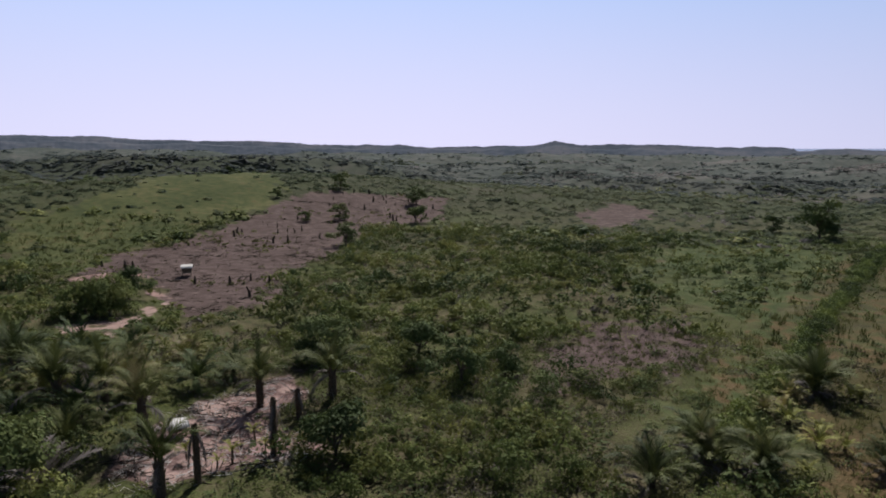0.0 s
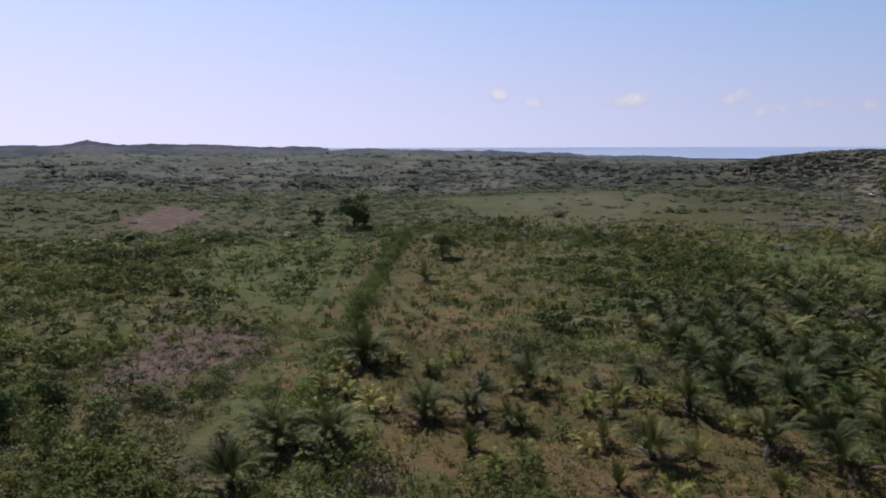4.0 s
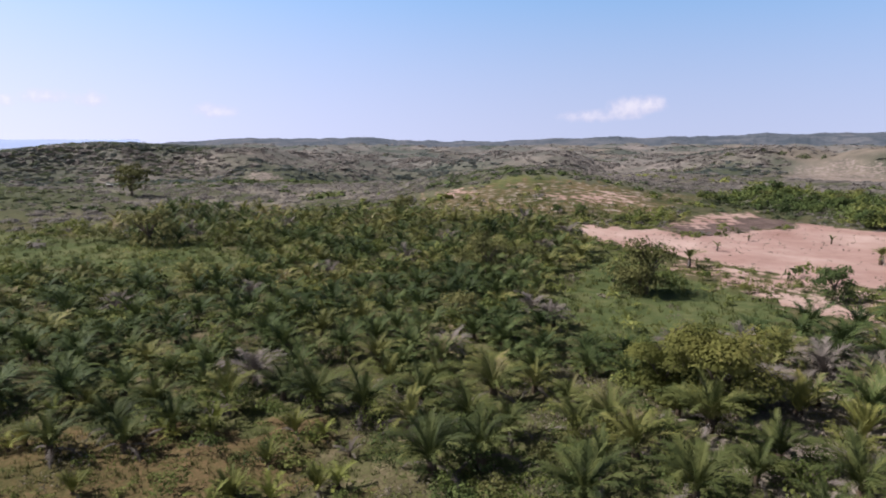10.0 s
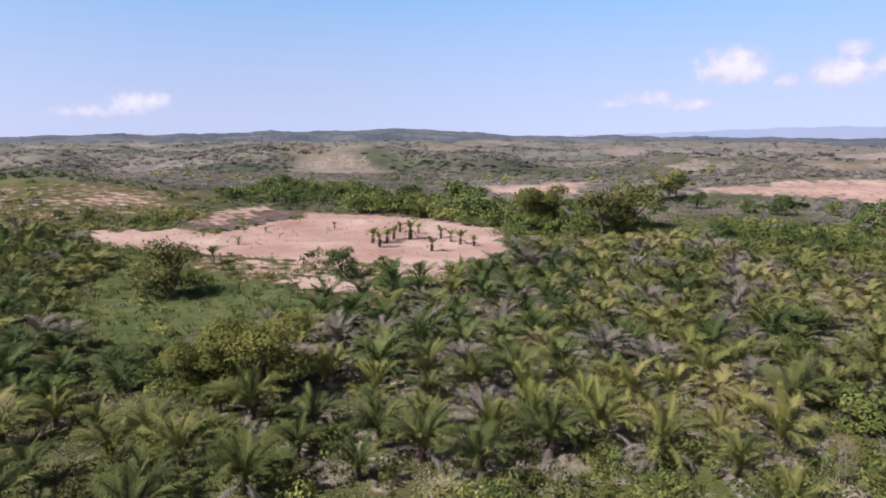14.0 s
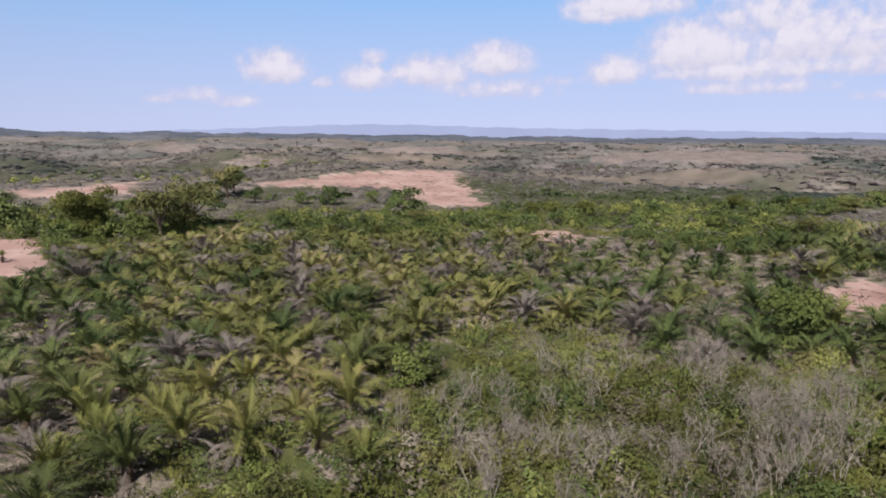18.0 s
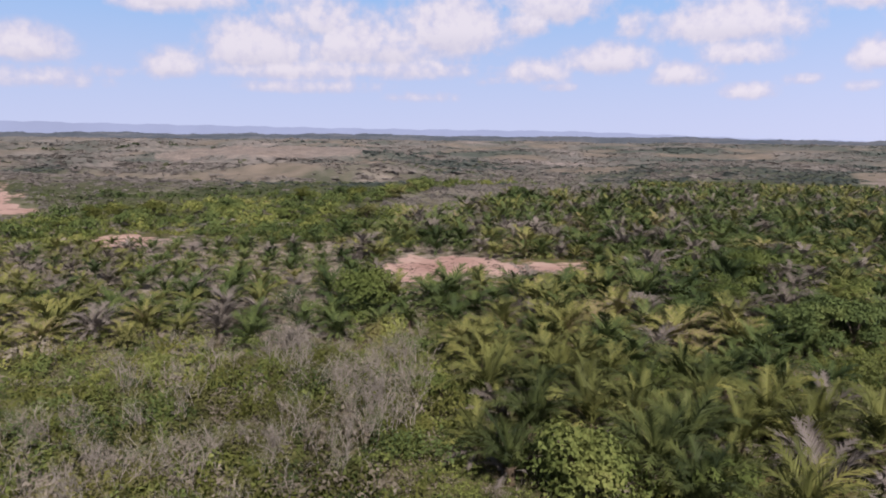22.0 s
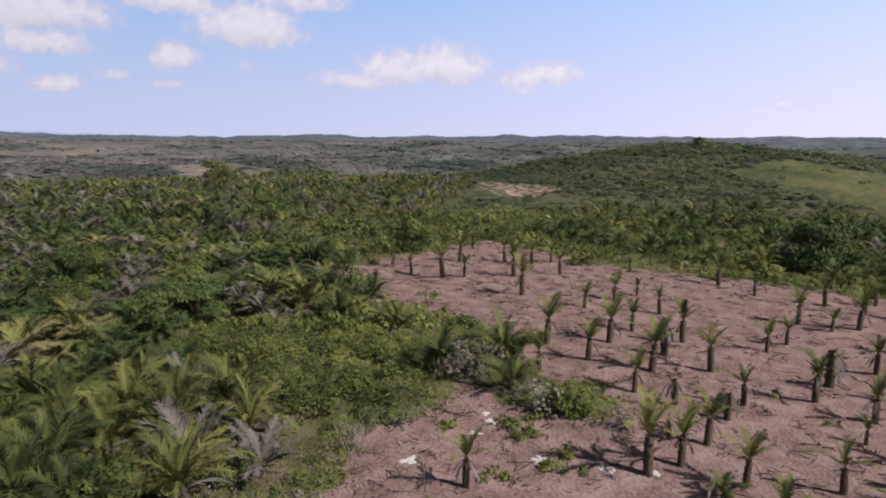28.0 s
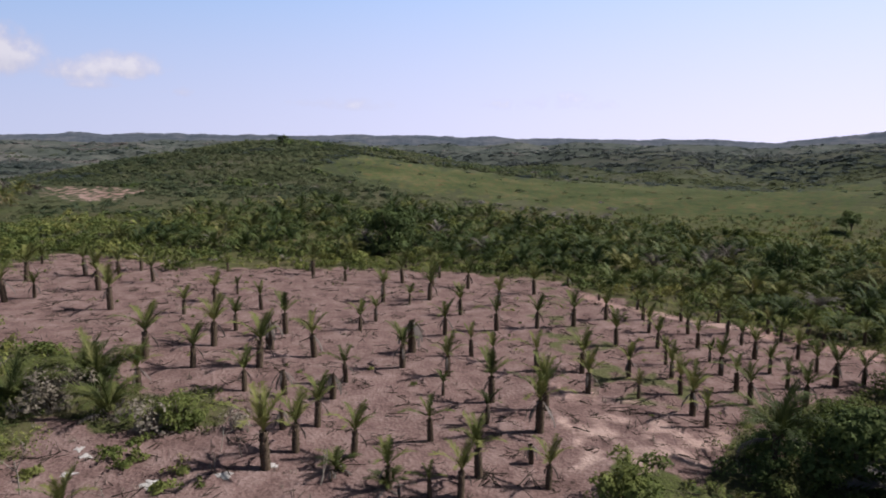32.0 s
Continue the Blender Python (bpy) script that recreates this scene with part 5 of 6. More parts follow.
def scrub(name, shapes, r0, r1, per, size, mat, label, want, sink=0.1, category="shrubs"):
    x, y = ring_points(r0, r1, per)
    x, y = kept(x, y, (1 - bare_share(x, y)) * want(x, y))
    return spread(name, shapes, x, y, size * np.clip(rng.lognormal(0, 0.35, len(x)), 0.4, 1.8), mat, label, category, sink)


open_grass = ["hill_top", "mead_gap", "dry_grass", "pale_hill", "grass_knoll", "grass_mead", "lane_grass", "far_brown_field", "far_meadow", "hill_green", "sandy_scrub", "burnt_patch"]
low_growth = ["palm_rows", "palm_sparse"]
rich = ["tree_belt", "tree_belt_south", "green_belt_west", "dark_scrub"]


def ditch_far(x, y):
    """How far a place lies from the ditch, in metres."""
    p, d = np.array(DITCH, float), np.full(np.shape(x), 1e9)
    for a, b in zip(p[:-1], p[1:]):
        t = np.clip(((x - a[0]) * (b - a)[0] + (y - a[1]) * (b - a)[1]) / ((b - a) ** 2).sum(), 0, 1)
        d = np.minimum(d, np.hypot(x - a[0] - t * (b - a)[0], y - a[1] - t * (b - a)[1]))
    return d


def thick(x, y):
    w = np.where(any_in(["hill_green", "pale_hill", "burnt_patch", "row_soil", "row_soil_west"], x, y), 0.08, np.where(any_in(["mead_east", "mead_slope"], x, y), 0.22, 1) * np.where(inside("palm_west", x, y), 0.55, 1) * np.where(ditch_far(x, y) < 9, 0.3, 1) * np.where(any_in(["dry_grass", "grass_knoll"], x, y), 0.22, np.where(any_in(open_grass, x, y), 0.14, np.where(any_in(low_growth, x, y), 0.2, np.where(any_in(PALMS, x, y), 0.5, 1.0)))))
    return np.where(any_in(rich, x, y), 1.0, w)


for name, shapes, r0, r1, per, size in (("scrub", clump_near, 31, 90, 0.40, 0.8), ("scrub", clump_mid, 90, 210, 0.26, 1.15)):
    scrub(name, shapes, r0, r1, per * 0.55, size, M["scrub"], "low green scrub and weeds", lambda x, y: thick(x, y) * (0.35 + 0.8 * patchy(x, y, 14, 1)))
    scrub(name, shapes, r0, r1, per * 0.35, size * 1.1, M["lush"], "bright green bushes", lambda x, y: thick(x, y) * ramp(patchy(x, y, 19, 4), 0.4, 0.7))
    scrub(name, shapes, r0, r1, per * 0.22, size * 1.35, M["scrub_dark"], "dark green bushes", lambda x, y: thick(x, y) * ramp(patchy(x, y, 23, 9), 0.45, 0.75))
    scrub(name, shapes, r0, r1, per * 0.30, size * 0.9, M["dry"], "dry brown brush", lambda x, y: thick(x, y) * patchy(x, y, 17, 6) * (0.2 + 0.8 * south(x, y)))
# taller bushes standing in drifts
for mat, seed, label in (("scrub_dark", 3, "tall dark green bushes in the scrub"), ("lush", 8, "tall bright green bushes in the scrub"), ("scrub", 5, "tall olive green bushes in the scrub"), ("yellow", 11, "tall yellow-green bushes in the scrub")):
    x, y = ring_points(42, 215, 0.036 if mat != "yellow" else 0.010)
    x, y = kept(x, y, (1 - bare_share(x, y)) * thick(x, y) * ramp(patchy(x, y, 16, seed), 0.5, 0.72))
    close = np.hypot(x, y) < 85
    for sel, leaves, wide in ((close, 420, 0.105), (~close, 130, 0.21)):
        spread("scrub", [leaves_shape(leaves, size=wide, flat=1.0, core=0.42) for _ in range(4)], x[sel], y[sel], 1.9 * np.clip(rng.lognormal(0, 0.34, sel.sum()), 0.5, 1.7), M[mat], label, "shrubs", 0.05)
# woods beyond, leafy or leafless; the further leaves carry haze in their colour
for r0, r1, per, size in ((185, 330, 0.12, 1.3), (330, 500, 0.075, 2.2), (500, 850, 0.044, 3.0)):
    x, y = ring_points(r0, r1, per)
    x, y = kept(x, y, (1 - bare_share(x, y)) * np.where(any_in(["hill_green", "pale_hill"], x, y), 0.07, np.where(any_in(["grass_knoll", "hill_top", "far_brown_field"], x, y), 0.1, np.where(any_in(open_grass, x, y), 0.28, 1))) * np.where(any_in(PALMS, x, y), 0.3, 1) * ((0.6 if r0 < 300 else 0.3) + (0.4 if r0 < 300 else 0.7) * grove(x, y)) * (1 - 0.85 * far_field(x, y)))
    bare = leafless(x, y) + rng.normal(0, 0.13, len(x))
    dark = patchy(x, y, 40, 9) + rng.normal(0, 0.15, len(x)) > 0.62
    for sel, mat, label in ((bare > 0.55, "wood_dry", "dry leafless woods"), ((bare <= 0.55) & ~dark, "wood_green" if r0 < 500 else "wood_haze", "green scrubby woods"), ((bare <= 0.55) & dark, "wood_dark" if r0 < 330 else "wood_haze_blue", "dark green trees in the woods")):
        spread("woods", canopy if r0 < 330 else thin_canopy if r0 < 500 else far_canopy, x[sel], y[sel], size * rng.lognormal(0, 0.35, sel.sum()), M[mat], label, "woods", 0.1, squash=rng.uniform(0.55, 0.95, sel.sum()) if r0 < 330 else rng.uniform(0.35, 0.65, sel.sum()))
scrub("dry_twigs", twiggy, 32, 130, 0.085, 1.5, M["twig"], "grey leafless twigs among the scrub", lambda x, y: ramp(patchy(x, y, 21, 2), 0.35, 0.7) * np.where(any_in(["bare_shrubs", "palm_rows", "palm_west"], x, y), 1, 0.25))
for r0, r1, per, size in ((30, 95, 0.8, 0.55), (95, 230, 0.2, 1.0)):
    x, y = ring_points(r0, r1, per * 1.3)
    x, y = kept(x, y, (1 - bare_share(x, y)) * np.where(any_in(open_grass + ["mead_east"], x, y), 1, np.where(any_in(["palm_rows", "palm_sparse", "palm_west"], x, y), 0.6, 0.2)))
    luck = rng.uniform(size=len(x))
    straw, brown = any_in(["palm_rows", "palm_west"], x, y) & (luck < 0.75), inside("dry_grass", x, y) & (luck < 0.6)
    for sel, mat, label in ((straw, "dry", "tufts of pale dry grass"), (brown, "brownish", "tufts of brown grass"), (~straw & ~brown, "grass", "tufts of yellowing grass")):
        spread("grass", tufts, x[sel], y[sel], size * rng.uniform(0.5, 1.3, sel.sum()), M[mat], label, "grass")
mats = [veil_shape(40, size=0.21) for _ in range(8)]
for r0, r1, per, size in ((31, 110, 0.30, 0.95), (110, 225, 0.13, 1.45)):
    x, y = ring_points(r0, r1, per)
    x, y = kept(x, y, (1 - bare_share(x, y)) * np.where(any_in(["dry_grass", "lane_grass", "far_brown_field", "sandy_scrub", "burnt_patch", "row_soil", "row_soil_west"], x, y), 0.15, np.where(any_in(["palm_rows", "palm_sparse"], x, y), 0.12, np.where(inside("palm_west", x, y), 0.22, np.where(inside("palm_dark", x, y), 0.85, np.where(any_in(["pale_hill", "hill_green"], x, y), 0.1, np.where(any_in(["grass_knoll", "mead_east", "mead_gap"], x, y), 0.4, 1)))))) * (0.35 + 0.65 * patchy(x, y, 15, 2)) * np.where(ditch_far(x, y) < 7, 0.5, 1))
    tone = patchy(x, y, 21, 7) + rng.normal(0, 0.16, len(x)) - 0.2 * inside("palm_west", x, y) - 0.04 * inside("palm_dark", x, y) + 0.15 * inside("mead_slope", x, y)
    for sel, mat, label in ((tone < 0.42, "scrub_dark", "low dark green growth over the ground"), ((tone >= 0.42) & (tone < 0.6), "scrub", "low green growth over the ground"), (tone >= 0.6, "lush", "low bright green growth over the ground")):
        spread("undergrowth", mats, x[sel], y[sel], size * rng.lognormal(0, 0.3, sel.sum()), M[mat], label, "undergrowth", 0.05, squash=rng.uniform(0.35, 0.75, sel.sum()))
carpets = [carpet_shape(64) for _ in range(6)]
for mat, want, label in (("scrub", 0.5, "low leafy weeds covering the ground"), ("dry", 0.5, "dry leaf litter and withered weeds"), ("lush", 0.16, "low bright green creepers")):
    x, y = ring_points(31, 100, 0.34 * want)
    x, y = kept(x, y, (1 - bare_share(x, y)) * np.where(any_in(open_grass, x, y), 0.25, np.where(any_in(PALMS, x, y) & (mat != "dry"), 0.35, 1)) * ramp(patchy(x, y, 11, 3 + 7 * want), 0.25, 0.65))
    spread("ground_weeds", carpets, x, y, rng.uniform(0.8, 1.5, len(x)), M[mat], label, "weeds")
thicket_mes = [mesh_of("bare_shrub", *bare_shape(np.random.default_rng(300 + k), 4, 5, 0.011), [M["twig_pale"]]) for k in range(6)]
x, y = ring_points(42, 95, 0.13, 150, 222)
x, y = kept(x, y, np.where(inside("bare_shrubs", x, y), 0.9, 0.03) * ramp(patchy(x, y, 7, 3), 0.42, 0.56) * (1 - bare_share(x, y)))
for k in range(len(x)):
    p = tagged(new("bare_shrub", thicket_mes[k % 6]), "grey leafless shrub in a dry thicket", "shrub", "dry thicket")
    s = rng.uniform(3.6, 6.2)
    p.matrix_basis = pose(x[k], y[k], height(x[k], y[k]), 0, 0, rng.uniform(0, 360)) @ Matrix.Diagonal((s, s, s, 1))
# the nearest bushes, one by one
near_mes = [(mesh_of("bush", *leaves_shape(340, np.random.default_rng(400 + k), size=0.115, core=0.38), [M[mat]]), label) for k, (mat, label) in enumerate((
    ("scrub", "leafy olive-green bush in the undergrowth"), ("lush", "bright green leafy bush in the undergrowth"), ("scrub_dark", "dark green leafy bush in the undergrowth"), ("brownish", "olive-brown leafy bush in the undergrowth"),
    ("yellow", "yellow-green leafy bush in the undergrowth"), ("dry", "dry brown bush in the undergrowth")))]
x, y = ring_points(38, 84, 0.042)
x, y = kept(x, y, (1 - bare_share(x, y)) * np.where(any_in(open_grass, x, y), 0.35, 0.85))
near = np.argsort(np.hypot(x, y))
x, y = x[near][:170], y[near][:170]
for k in range(len(x)):
    me, label = near_mes[int(rng.choice(6, p=[0.26, 0.2, 0.16, 0.12, 0.14, 0.12]))]
    p = tagged(new("bush", me), label, "bush", "near bushes")
    s = rng.uniform(1.1, 3.0)
    p.matrix_basis = pose(x[k], y[k], height(x[k], y[k]) - 0.15, 0, 0, rng.uniform(0, 360)) @ Matrix.Diagonal((s, s, s * rng.uniform(0.8, 1.2), 1))
# leafy bushes between the bare ones
belt = [leaves_shape(130, size=0.23, flat=1.2, core=0.42) for _ in range(6)]
x, y = ring_points(39, 90, 0.28, 140, 222)
x, y = kept(x, y, np.where(inside("bare_shrubs", x, y), 0.9, 0.12 * ~inside("palm_west", x, y)) * (1 - bare_share(x, y)))
thicket_bushes = [leaves_shape(240, size=0.13, flat=1.25, core=0.36) for _ in range(6)]
for k, mat in enumerate(("scrub", "brownish", "yellow", "scrub_dark", "brownish", "dry")):
    spread("bushes", thicket_bushes, x[k::6], y[k::6], rng.uniform(1.0, 2.5, len(x[k::6])), M[mat], "mixed leafy bushes among leafless shrubs", "bushes", 0.1)
x, y = ring_points(39, 92, 0.15, 140, 222)
x, y = kept(x, y, np.where(inside("bare_shrubs", x, y), 0.85, 0.2 * ramp(patchy(x, y, 13, 4), 0.45, 0.6)) * (1 - bare_share(x, y)))
for k in range(min(len(x), 190)):
    me, label = near_mes[int(rng.choice(6, p=[0.24, 0.16, 0.12, 0.22, 0.14, 0.12]))]
    p = tagged(new("bush", me), label.replace("in the undergrowth", "among leafless shrubs"), "bush", "bushes of the thicket")
    s = rng.uniform(1.6, 3.3)
    p.matrix_basis = pose(x[k], y[k], height(x[k], y[k]) - 0.15, 0, 0, rng.uniform(0, 360)) @ Matrix.Diagonal((s, s, s * rng.uniform(0.9, 1.5), 1))
# hedges and tree belts
for zone, per, size in (("tree_belt", 0.05, 3.2), ("tree_belt_south", 0.03, 2.8), ("green_belt_west", 0.03, 2.6), ("dark_scrub", 0.05, 1.7), ("palm_hillfoot", 0.032, 1.9), ("bush_mead", 0.26, 1.2)):
    x, y = ring_points(40, 420, per)
    x, y = kept(x, y, inside(zone, x, y) * 1.0)
    dark = patchy(x, y, 30, 5) + rng.normal(0, 0.2, len(x)) > 0.55
    if zone == "palm_hillfoot":
        dark = rng.uniform(size=len(x)) < 0.5
    if zone == "bush_mead":
        dark = rng.uniform(size=len(x)) < 0.04
    for sel, mat, label in ((dark, M["scrub_dark"], "dark green trees and tall bushes"), (~dark & (np.arange(len(x)) % 3 > 0), M["scrub"], "olive green leafy bushes"), (~dark & (np.arange(len(x)) % 3 == 0), M["lush"], "bright green leafy bushes")):
        spread("tree_belt" if zone != "bush_mead" else "bushes", belt, x[sel], y[sel], size * rng.uniform(0.6, 1.3, sel.sum()), mat, label, "trees", 0.05)
# the wooded hill, and woods out to the horizon
crest = [veil_shape(30, size=0.45) for _ in range(8)]
x, y = ring_points(150, 520, 0.11, 250, 300)
x, y = kept(x, y, (ground_z(x, y) > 4) * (1 - inside("hill_green", x, y)) * (1 - inside("hill_clear", x, y)) * 0.85)
dark = patchy(x, y, 26, 2) + rng.normal(0, 0.2, len(x)) > 0.5
for sel, mat in ((dark, M["wood_dark"]), (~dark, M["wood_green"])):
    spread("woods", crest, x[sel], y[sel], 1.35 * rng.lognormal(0, 0.35, sel.sum()), mat, "green wooded slope of a low hill", "woods", 0.05)
x, y = ring_points(560, 860, 0.05, 60, 76)
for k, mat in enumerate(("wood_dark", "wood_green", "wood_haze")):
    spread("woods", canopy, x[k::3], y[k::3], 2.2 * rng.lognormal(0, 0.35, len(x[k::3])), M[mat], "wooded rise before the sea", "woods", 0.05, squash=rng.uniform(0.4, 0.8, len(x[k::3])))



def wooded(x, y):
    r = np.hypot(x, y)
    return (1 - 0.95 * sea_gap(x, y) * ramp(r, 1400, 1600)) * (1 - 0.95 * inside("hill_green", x, y)) * (1 - bare_share(x, y)) * (1 - 0.97 * far_field(x, y))


for r0, r1, per, size, shapes in ((300, 800, 0.003, 2.3, canopy), (800, 1400, 0.012, 3.8, far_canopy), (1400, 2700, 0.0016, 5.5, far_canopy)):
    x, y = ring_points(r0, r1, per)
    x, y = kept(x, y, wooded(x, y) * (0.2 + 0.8 * grove(x, y)))
    kind = 0.95 - leafless(x, y) + rng.normal(0, 0.14, len(x))
    for low, high, mat, label in ((-9, 0.5, "wood_dry", "far dry grey woods on rolling hills"), (0.5, 0.68, "wood_green" if r0 < 500 else "wood_haze", "far green woods on rolling hills"), (0.68, 9, "wood_haze_blue", "dark green trees over the far hills")):
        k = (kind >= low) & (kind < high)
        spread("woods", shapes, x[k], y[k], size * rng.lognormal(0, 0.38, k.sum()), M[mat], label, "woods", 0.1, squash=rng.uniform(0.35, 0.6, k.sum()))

# lines of trees between the far fields
rows = {"scrub_dark": [], "scrub": [], "wood_dark": [], "wood_green": []}
for k in range(95):
    far, turn = 205 + 1150 * rng.uniform() ** 1.7, rng.uniform(0, 360)
    long, bend = rng.uniform(25, 110) * (1 + far / 500), rng.uniform(-0.5, 0.5)
    n = int(long / (2.2 + far / 220))
    t = rng.uniform(-0.5, 0.5, n)
    a = radians(turn) + t * long / far
    r = far * (1 + bend * t * 0.3 + 0.02 * np.sin(t * 9 + k)) + rng.normal(0, 2.5, n)
    p = np.stack([r * np.sin(a), r * np.cos(a)], 1)
    p = p[(bare_share(p[:, 0], p[:, 1]) < 0.3) & ~any_in(["hill_green"] + PALMS, p[:, 0], p[:, 1]) & (sea_gap(p[:, 0], p[:, 1]) * (r > 1000) < 0.5)]
    rows[("scrub_dark", "scrub")[k % 2] if far < 420 else ("wood_dark", "wood_green")[k % 2]].append(p)
line_shapes = [veil_shape(30, size=0.5) for _ in range(6)]
for mat, lines in rows.items():
    p = np.concatenate(lines)
    spread("tree_line", line_shapes, p[:, 0], p[:, 1], (1.3 + np.hypot(p[:, 0], p[:, 1]) / 600) * rng.lognormal(0, 0.35, len(p)), M[mat], "line of trees between the far fields", "trees", 0.05)
# bright leafy growth before the clearing
x, y = ring_points(40, 90, 0.2)
x, y = kept(x, y, inside("lush_front", x, y) * 1.0)
for k, mat in enumerate(("lush", "yellow", "lush", "scrub")):
    spread("bushes", belt, x[k::4], y[k::4], rng.uniform(0.8, 1.7, len(x[k::4])), M[mat], "bright green leafy bushes on the slope", "bushes", 0.1)
# a line of bright bushes along a ditch
hedge_shapes = [leaves_shape(140, size=0.17, core=0.42) for _ in range(6)]
p = np.array(DITCH, float)
long = np.concatenate([[0], np.cumsum(np.hypot(*np.diff(p, axis=0).T))])
t = np.arange(0, long[-1], 0.42) + rng.normal(0, 0.3, len(np.arange(0, long[-1], 0.42)))
q = np.stack([np.interp(t, long, p[:, 0]), np.interp(t, long, p[:, 1])], 1) + rng.normal(0, 0.45, (len(t), 2))
size = rng.uniform(1.0, 1.8, len(q)) * (1 + 0.35 * ramp(long[-1] - t, 70, 120))
bright = rng.uniform(size=len(q)) < 0.62
spread("hedge", hedge_shapes, q[bright, 0], q[bright, 1], size[bright], M["hedge"], "line of bright green bushes along a ditch", "bushes", 0.1)
# added dark bushes imitate the hedge's shaded parts
spread("hedge", hedge_shapes, q[~bright, 0], q[~bright, 1], size[~bright], M["scrub_dark"], "dark green bushes standing in for shade along a ditch", "bushes", 0.1)

# ---- single things ----
def place_noise_at(x, y, k):
    return math.sin(x * 12.9898 + y * 78.233 + k * 37.7) * 0.5 + 0.5


# young palms on the cleared field, lower fronds cut off
young_trunk = mesh_of("trunk", *stump_shape(2.3, 0.25, 0.18, 24), [M["trunk"]])
young = [mesh_of("frond", *frond_shape(17, 2.75, rise, droop, 0.20, (-0.1, 0.35)), [M["frond_young"]]) for rise, droop in ((85, 30), (74, 56), (60, 80))]
skirt = [mesh_of("frond", *frond_shape(14, 1.7, -48, 34, 0.15, (-0.3, 0.1)), [M["frond_dry"]]) for _ in range(2)]


def young_palm(label, greens, drys):
    p = tagged(new("young_palm"), label, "palm tree", "palms on the cleared field")
    part("trunk", young_trunk, p, "charred trunk with frond stubs")
    for k in range(greens):
        s, a = random.uniform(0.75, 1.1), k * 137.5 + random.uniform(-20, 20)
        part("frond", young[min(2, k * 3 // max(greens, 1))], p, "", pose(0, 0, 2.3, random.uniform(-6, 6), random.uniform(-6, 6), a) @ Matrix.Diagonal((s, s, s, 1)))
    for k in range(drys):
        s, a = random.uniform(0.7, 1.05), k * 87 + random.uniform(-20, 20)
        o = heading(-a, 0, 0.18)
        part("frond", skirt[k % 2], p, "dead brown hanging frond", pose(o.x, o.y, 2.2, 0, 0, a) @ Matrix.Diagonal((s, s, s, 1)))
    return p


kinds = [young_palm("young oil palm with upright green fronds on soil", 10, 2), young_palm("young oil palm with sparse upright fronds on soil", 8, 2),
         young_palm("young oil palm with green fronds and dry skirt", 9, 5), young_palm("thin young oil palm with few fronds", 6, 1)]
bare_kind = young_palm("dead palm wrapped in hanging brown fronds on bare soil", 0, 9)
done = set()
for k, (x, y, h) in enumerate(FIELD_PALMS + PINK_PALMS + SKIRT_PALMS):
    kind = bare_kind if k >= len(FIELD_PALMS) + len(PINK_PALMS) else kinds[int(place_noise_at(x, y, 1) * 3.99)] if k < len(FIELD_PALMS) else kinds[2 * (k % 2)]
    s = h / (2.5 if kind is bare_kind else 4.3)
    m = pose(x, y, height(x, y), 8 * place_noise_at(x, y, 2) - 4, 8 * place_noise_at(x, y, 3) - 4, 360 * place_noise_at(x, y, 4))
    ob = copy_thing(kind, m) if kind.name in done else kind
    done.add(kind.name)
    wide = s * (1.95 if len(FIELD_PALMS) <= k < len(FIELD_PALMS) + len(PINK_PALMS) else 1.25)
    ob.matrix_basis = m @ Matrix.Diagonal((wide, wide, s, 1))

# small yellow-green palms in the dry grass
small_crowns = [mesh_of("crown", *crown_shape(11, 12, 3.2, 34, 84, r=np.random.default_rng(700 + k)), [M["frond_small"]]) for k in range(4)]
x, y = ring_points(38, 82, 0.05, 20, 100)
x, y = kept(x, y, any_in(["palm_sparse", "dry_grass"], x, y) * 1.0)
for k in range(min(len(x), 52)):
    p = tagged(new("small_palm"), "small yellow-green oil palm in dry grass", "palm tree", "small palms in the grass")
    part("trunk", trunk_me, p, "short dark trunk", Matrix.Diagonal((0.8, 0.8, 0.4, 1)))
    part("crown", small_crowns[k % 4], p, m=pose(0, 0, 0.4))
    s = rng.uniform(0.42, 0.78)
    p.matrix_basis = pose(x[k], y[k], height(x[k], y[k]), 0, 0, 77 * k) @ Matrix.Diagonal((s, s, s, 1))

for k, (x, y, h) in enumerate(((-16.8, 57.8, 2.0), (-17.3, 52.8, 2.3), (-18.1, 51.4, 1.7), (-15.3, 55.5, 1.5), (-21.5, 54.0, 1.8))):
    p = tagged(new("palm_sapling"), "thin palm sapling on the pale littered clearing", "palm tree", "saplings on the clearing")
    part("trunk", trunk_me, p, "thin bare stem", Matrix.Diagonal((0.3, 0.3, 1.3, 1)))
    part("crown", small_crowns[k % 4], p, m=pose(0, 0, 1.35) @ Matrix.Diagonal((0.5, 0.5, 0.4, 1)))
    p.matrix_basis = pose(x, y, height(x, y), 4, -3, 70 * k) @ Matrix.Diagonal((h / 2.6, h / 2.6, h / 2.6, 1))

# taller palms round the pale clearing
for k, (x, y, h) in enumerate(CLEARING_PALMS):
    p = palm_thing("oil_palm", "tall dark oil palm beside the pale clearing", "clearing palms", 3, 7, 6, 3, lush=True, trunk=2.2)
    s = h / 4.8
    p.matrix_basis = pose(x, y, height(x, y), 0, 0, 50 * k) @ Matrix.Diagonal((s, s, s, 1))
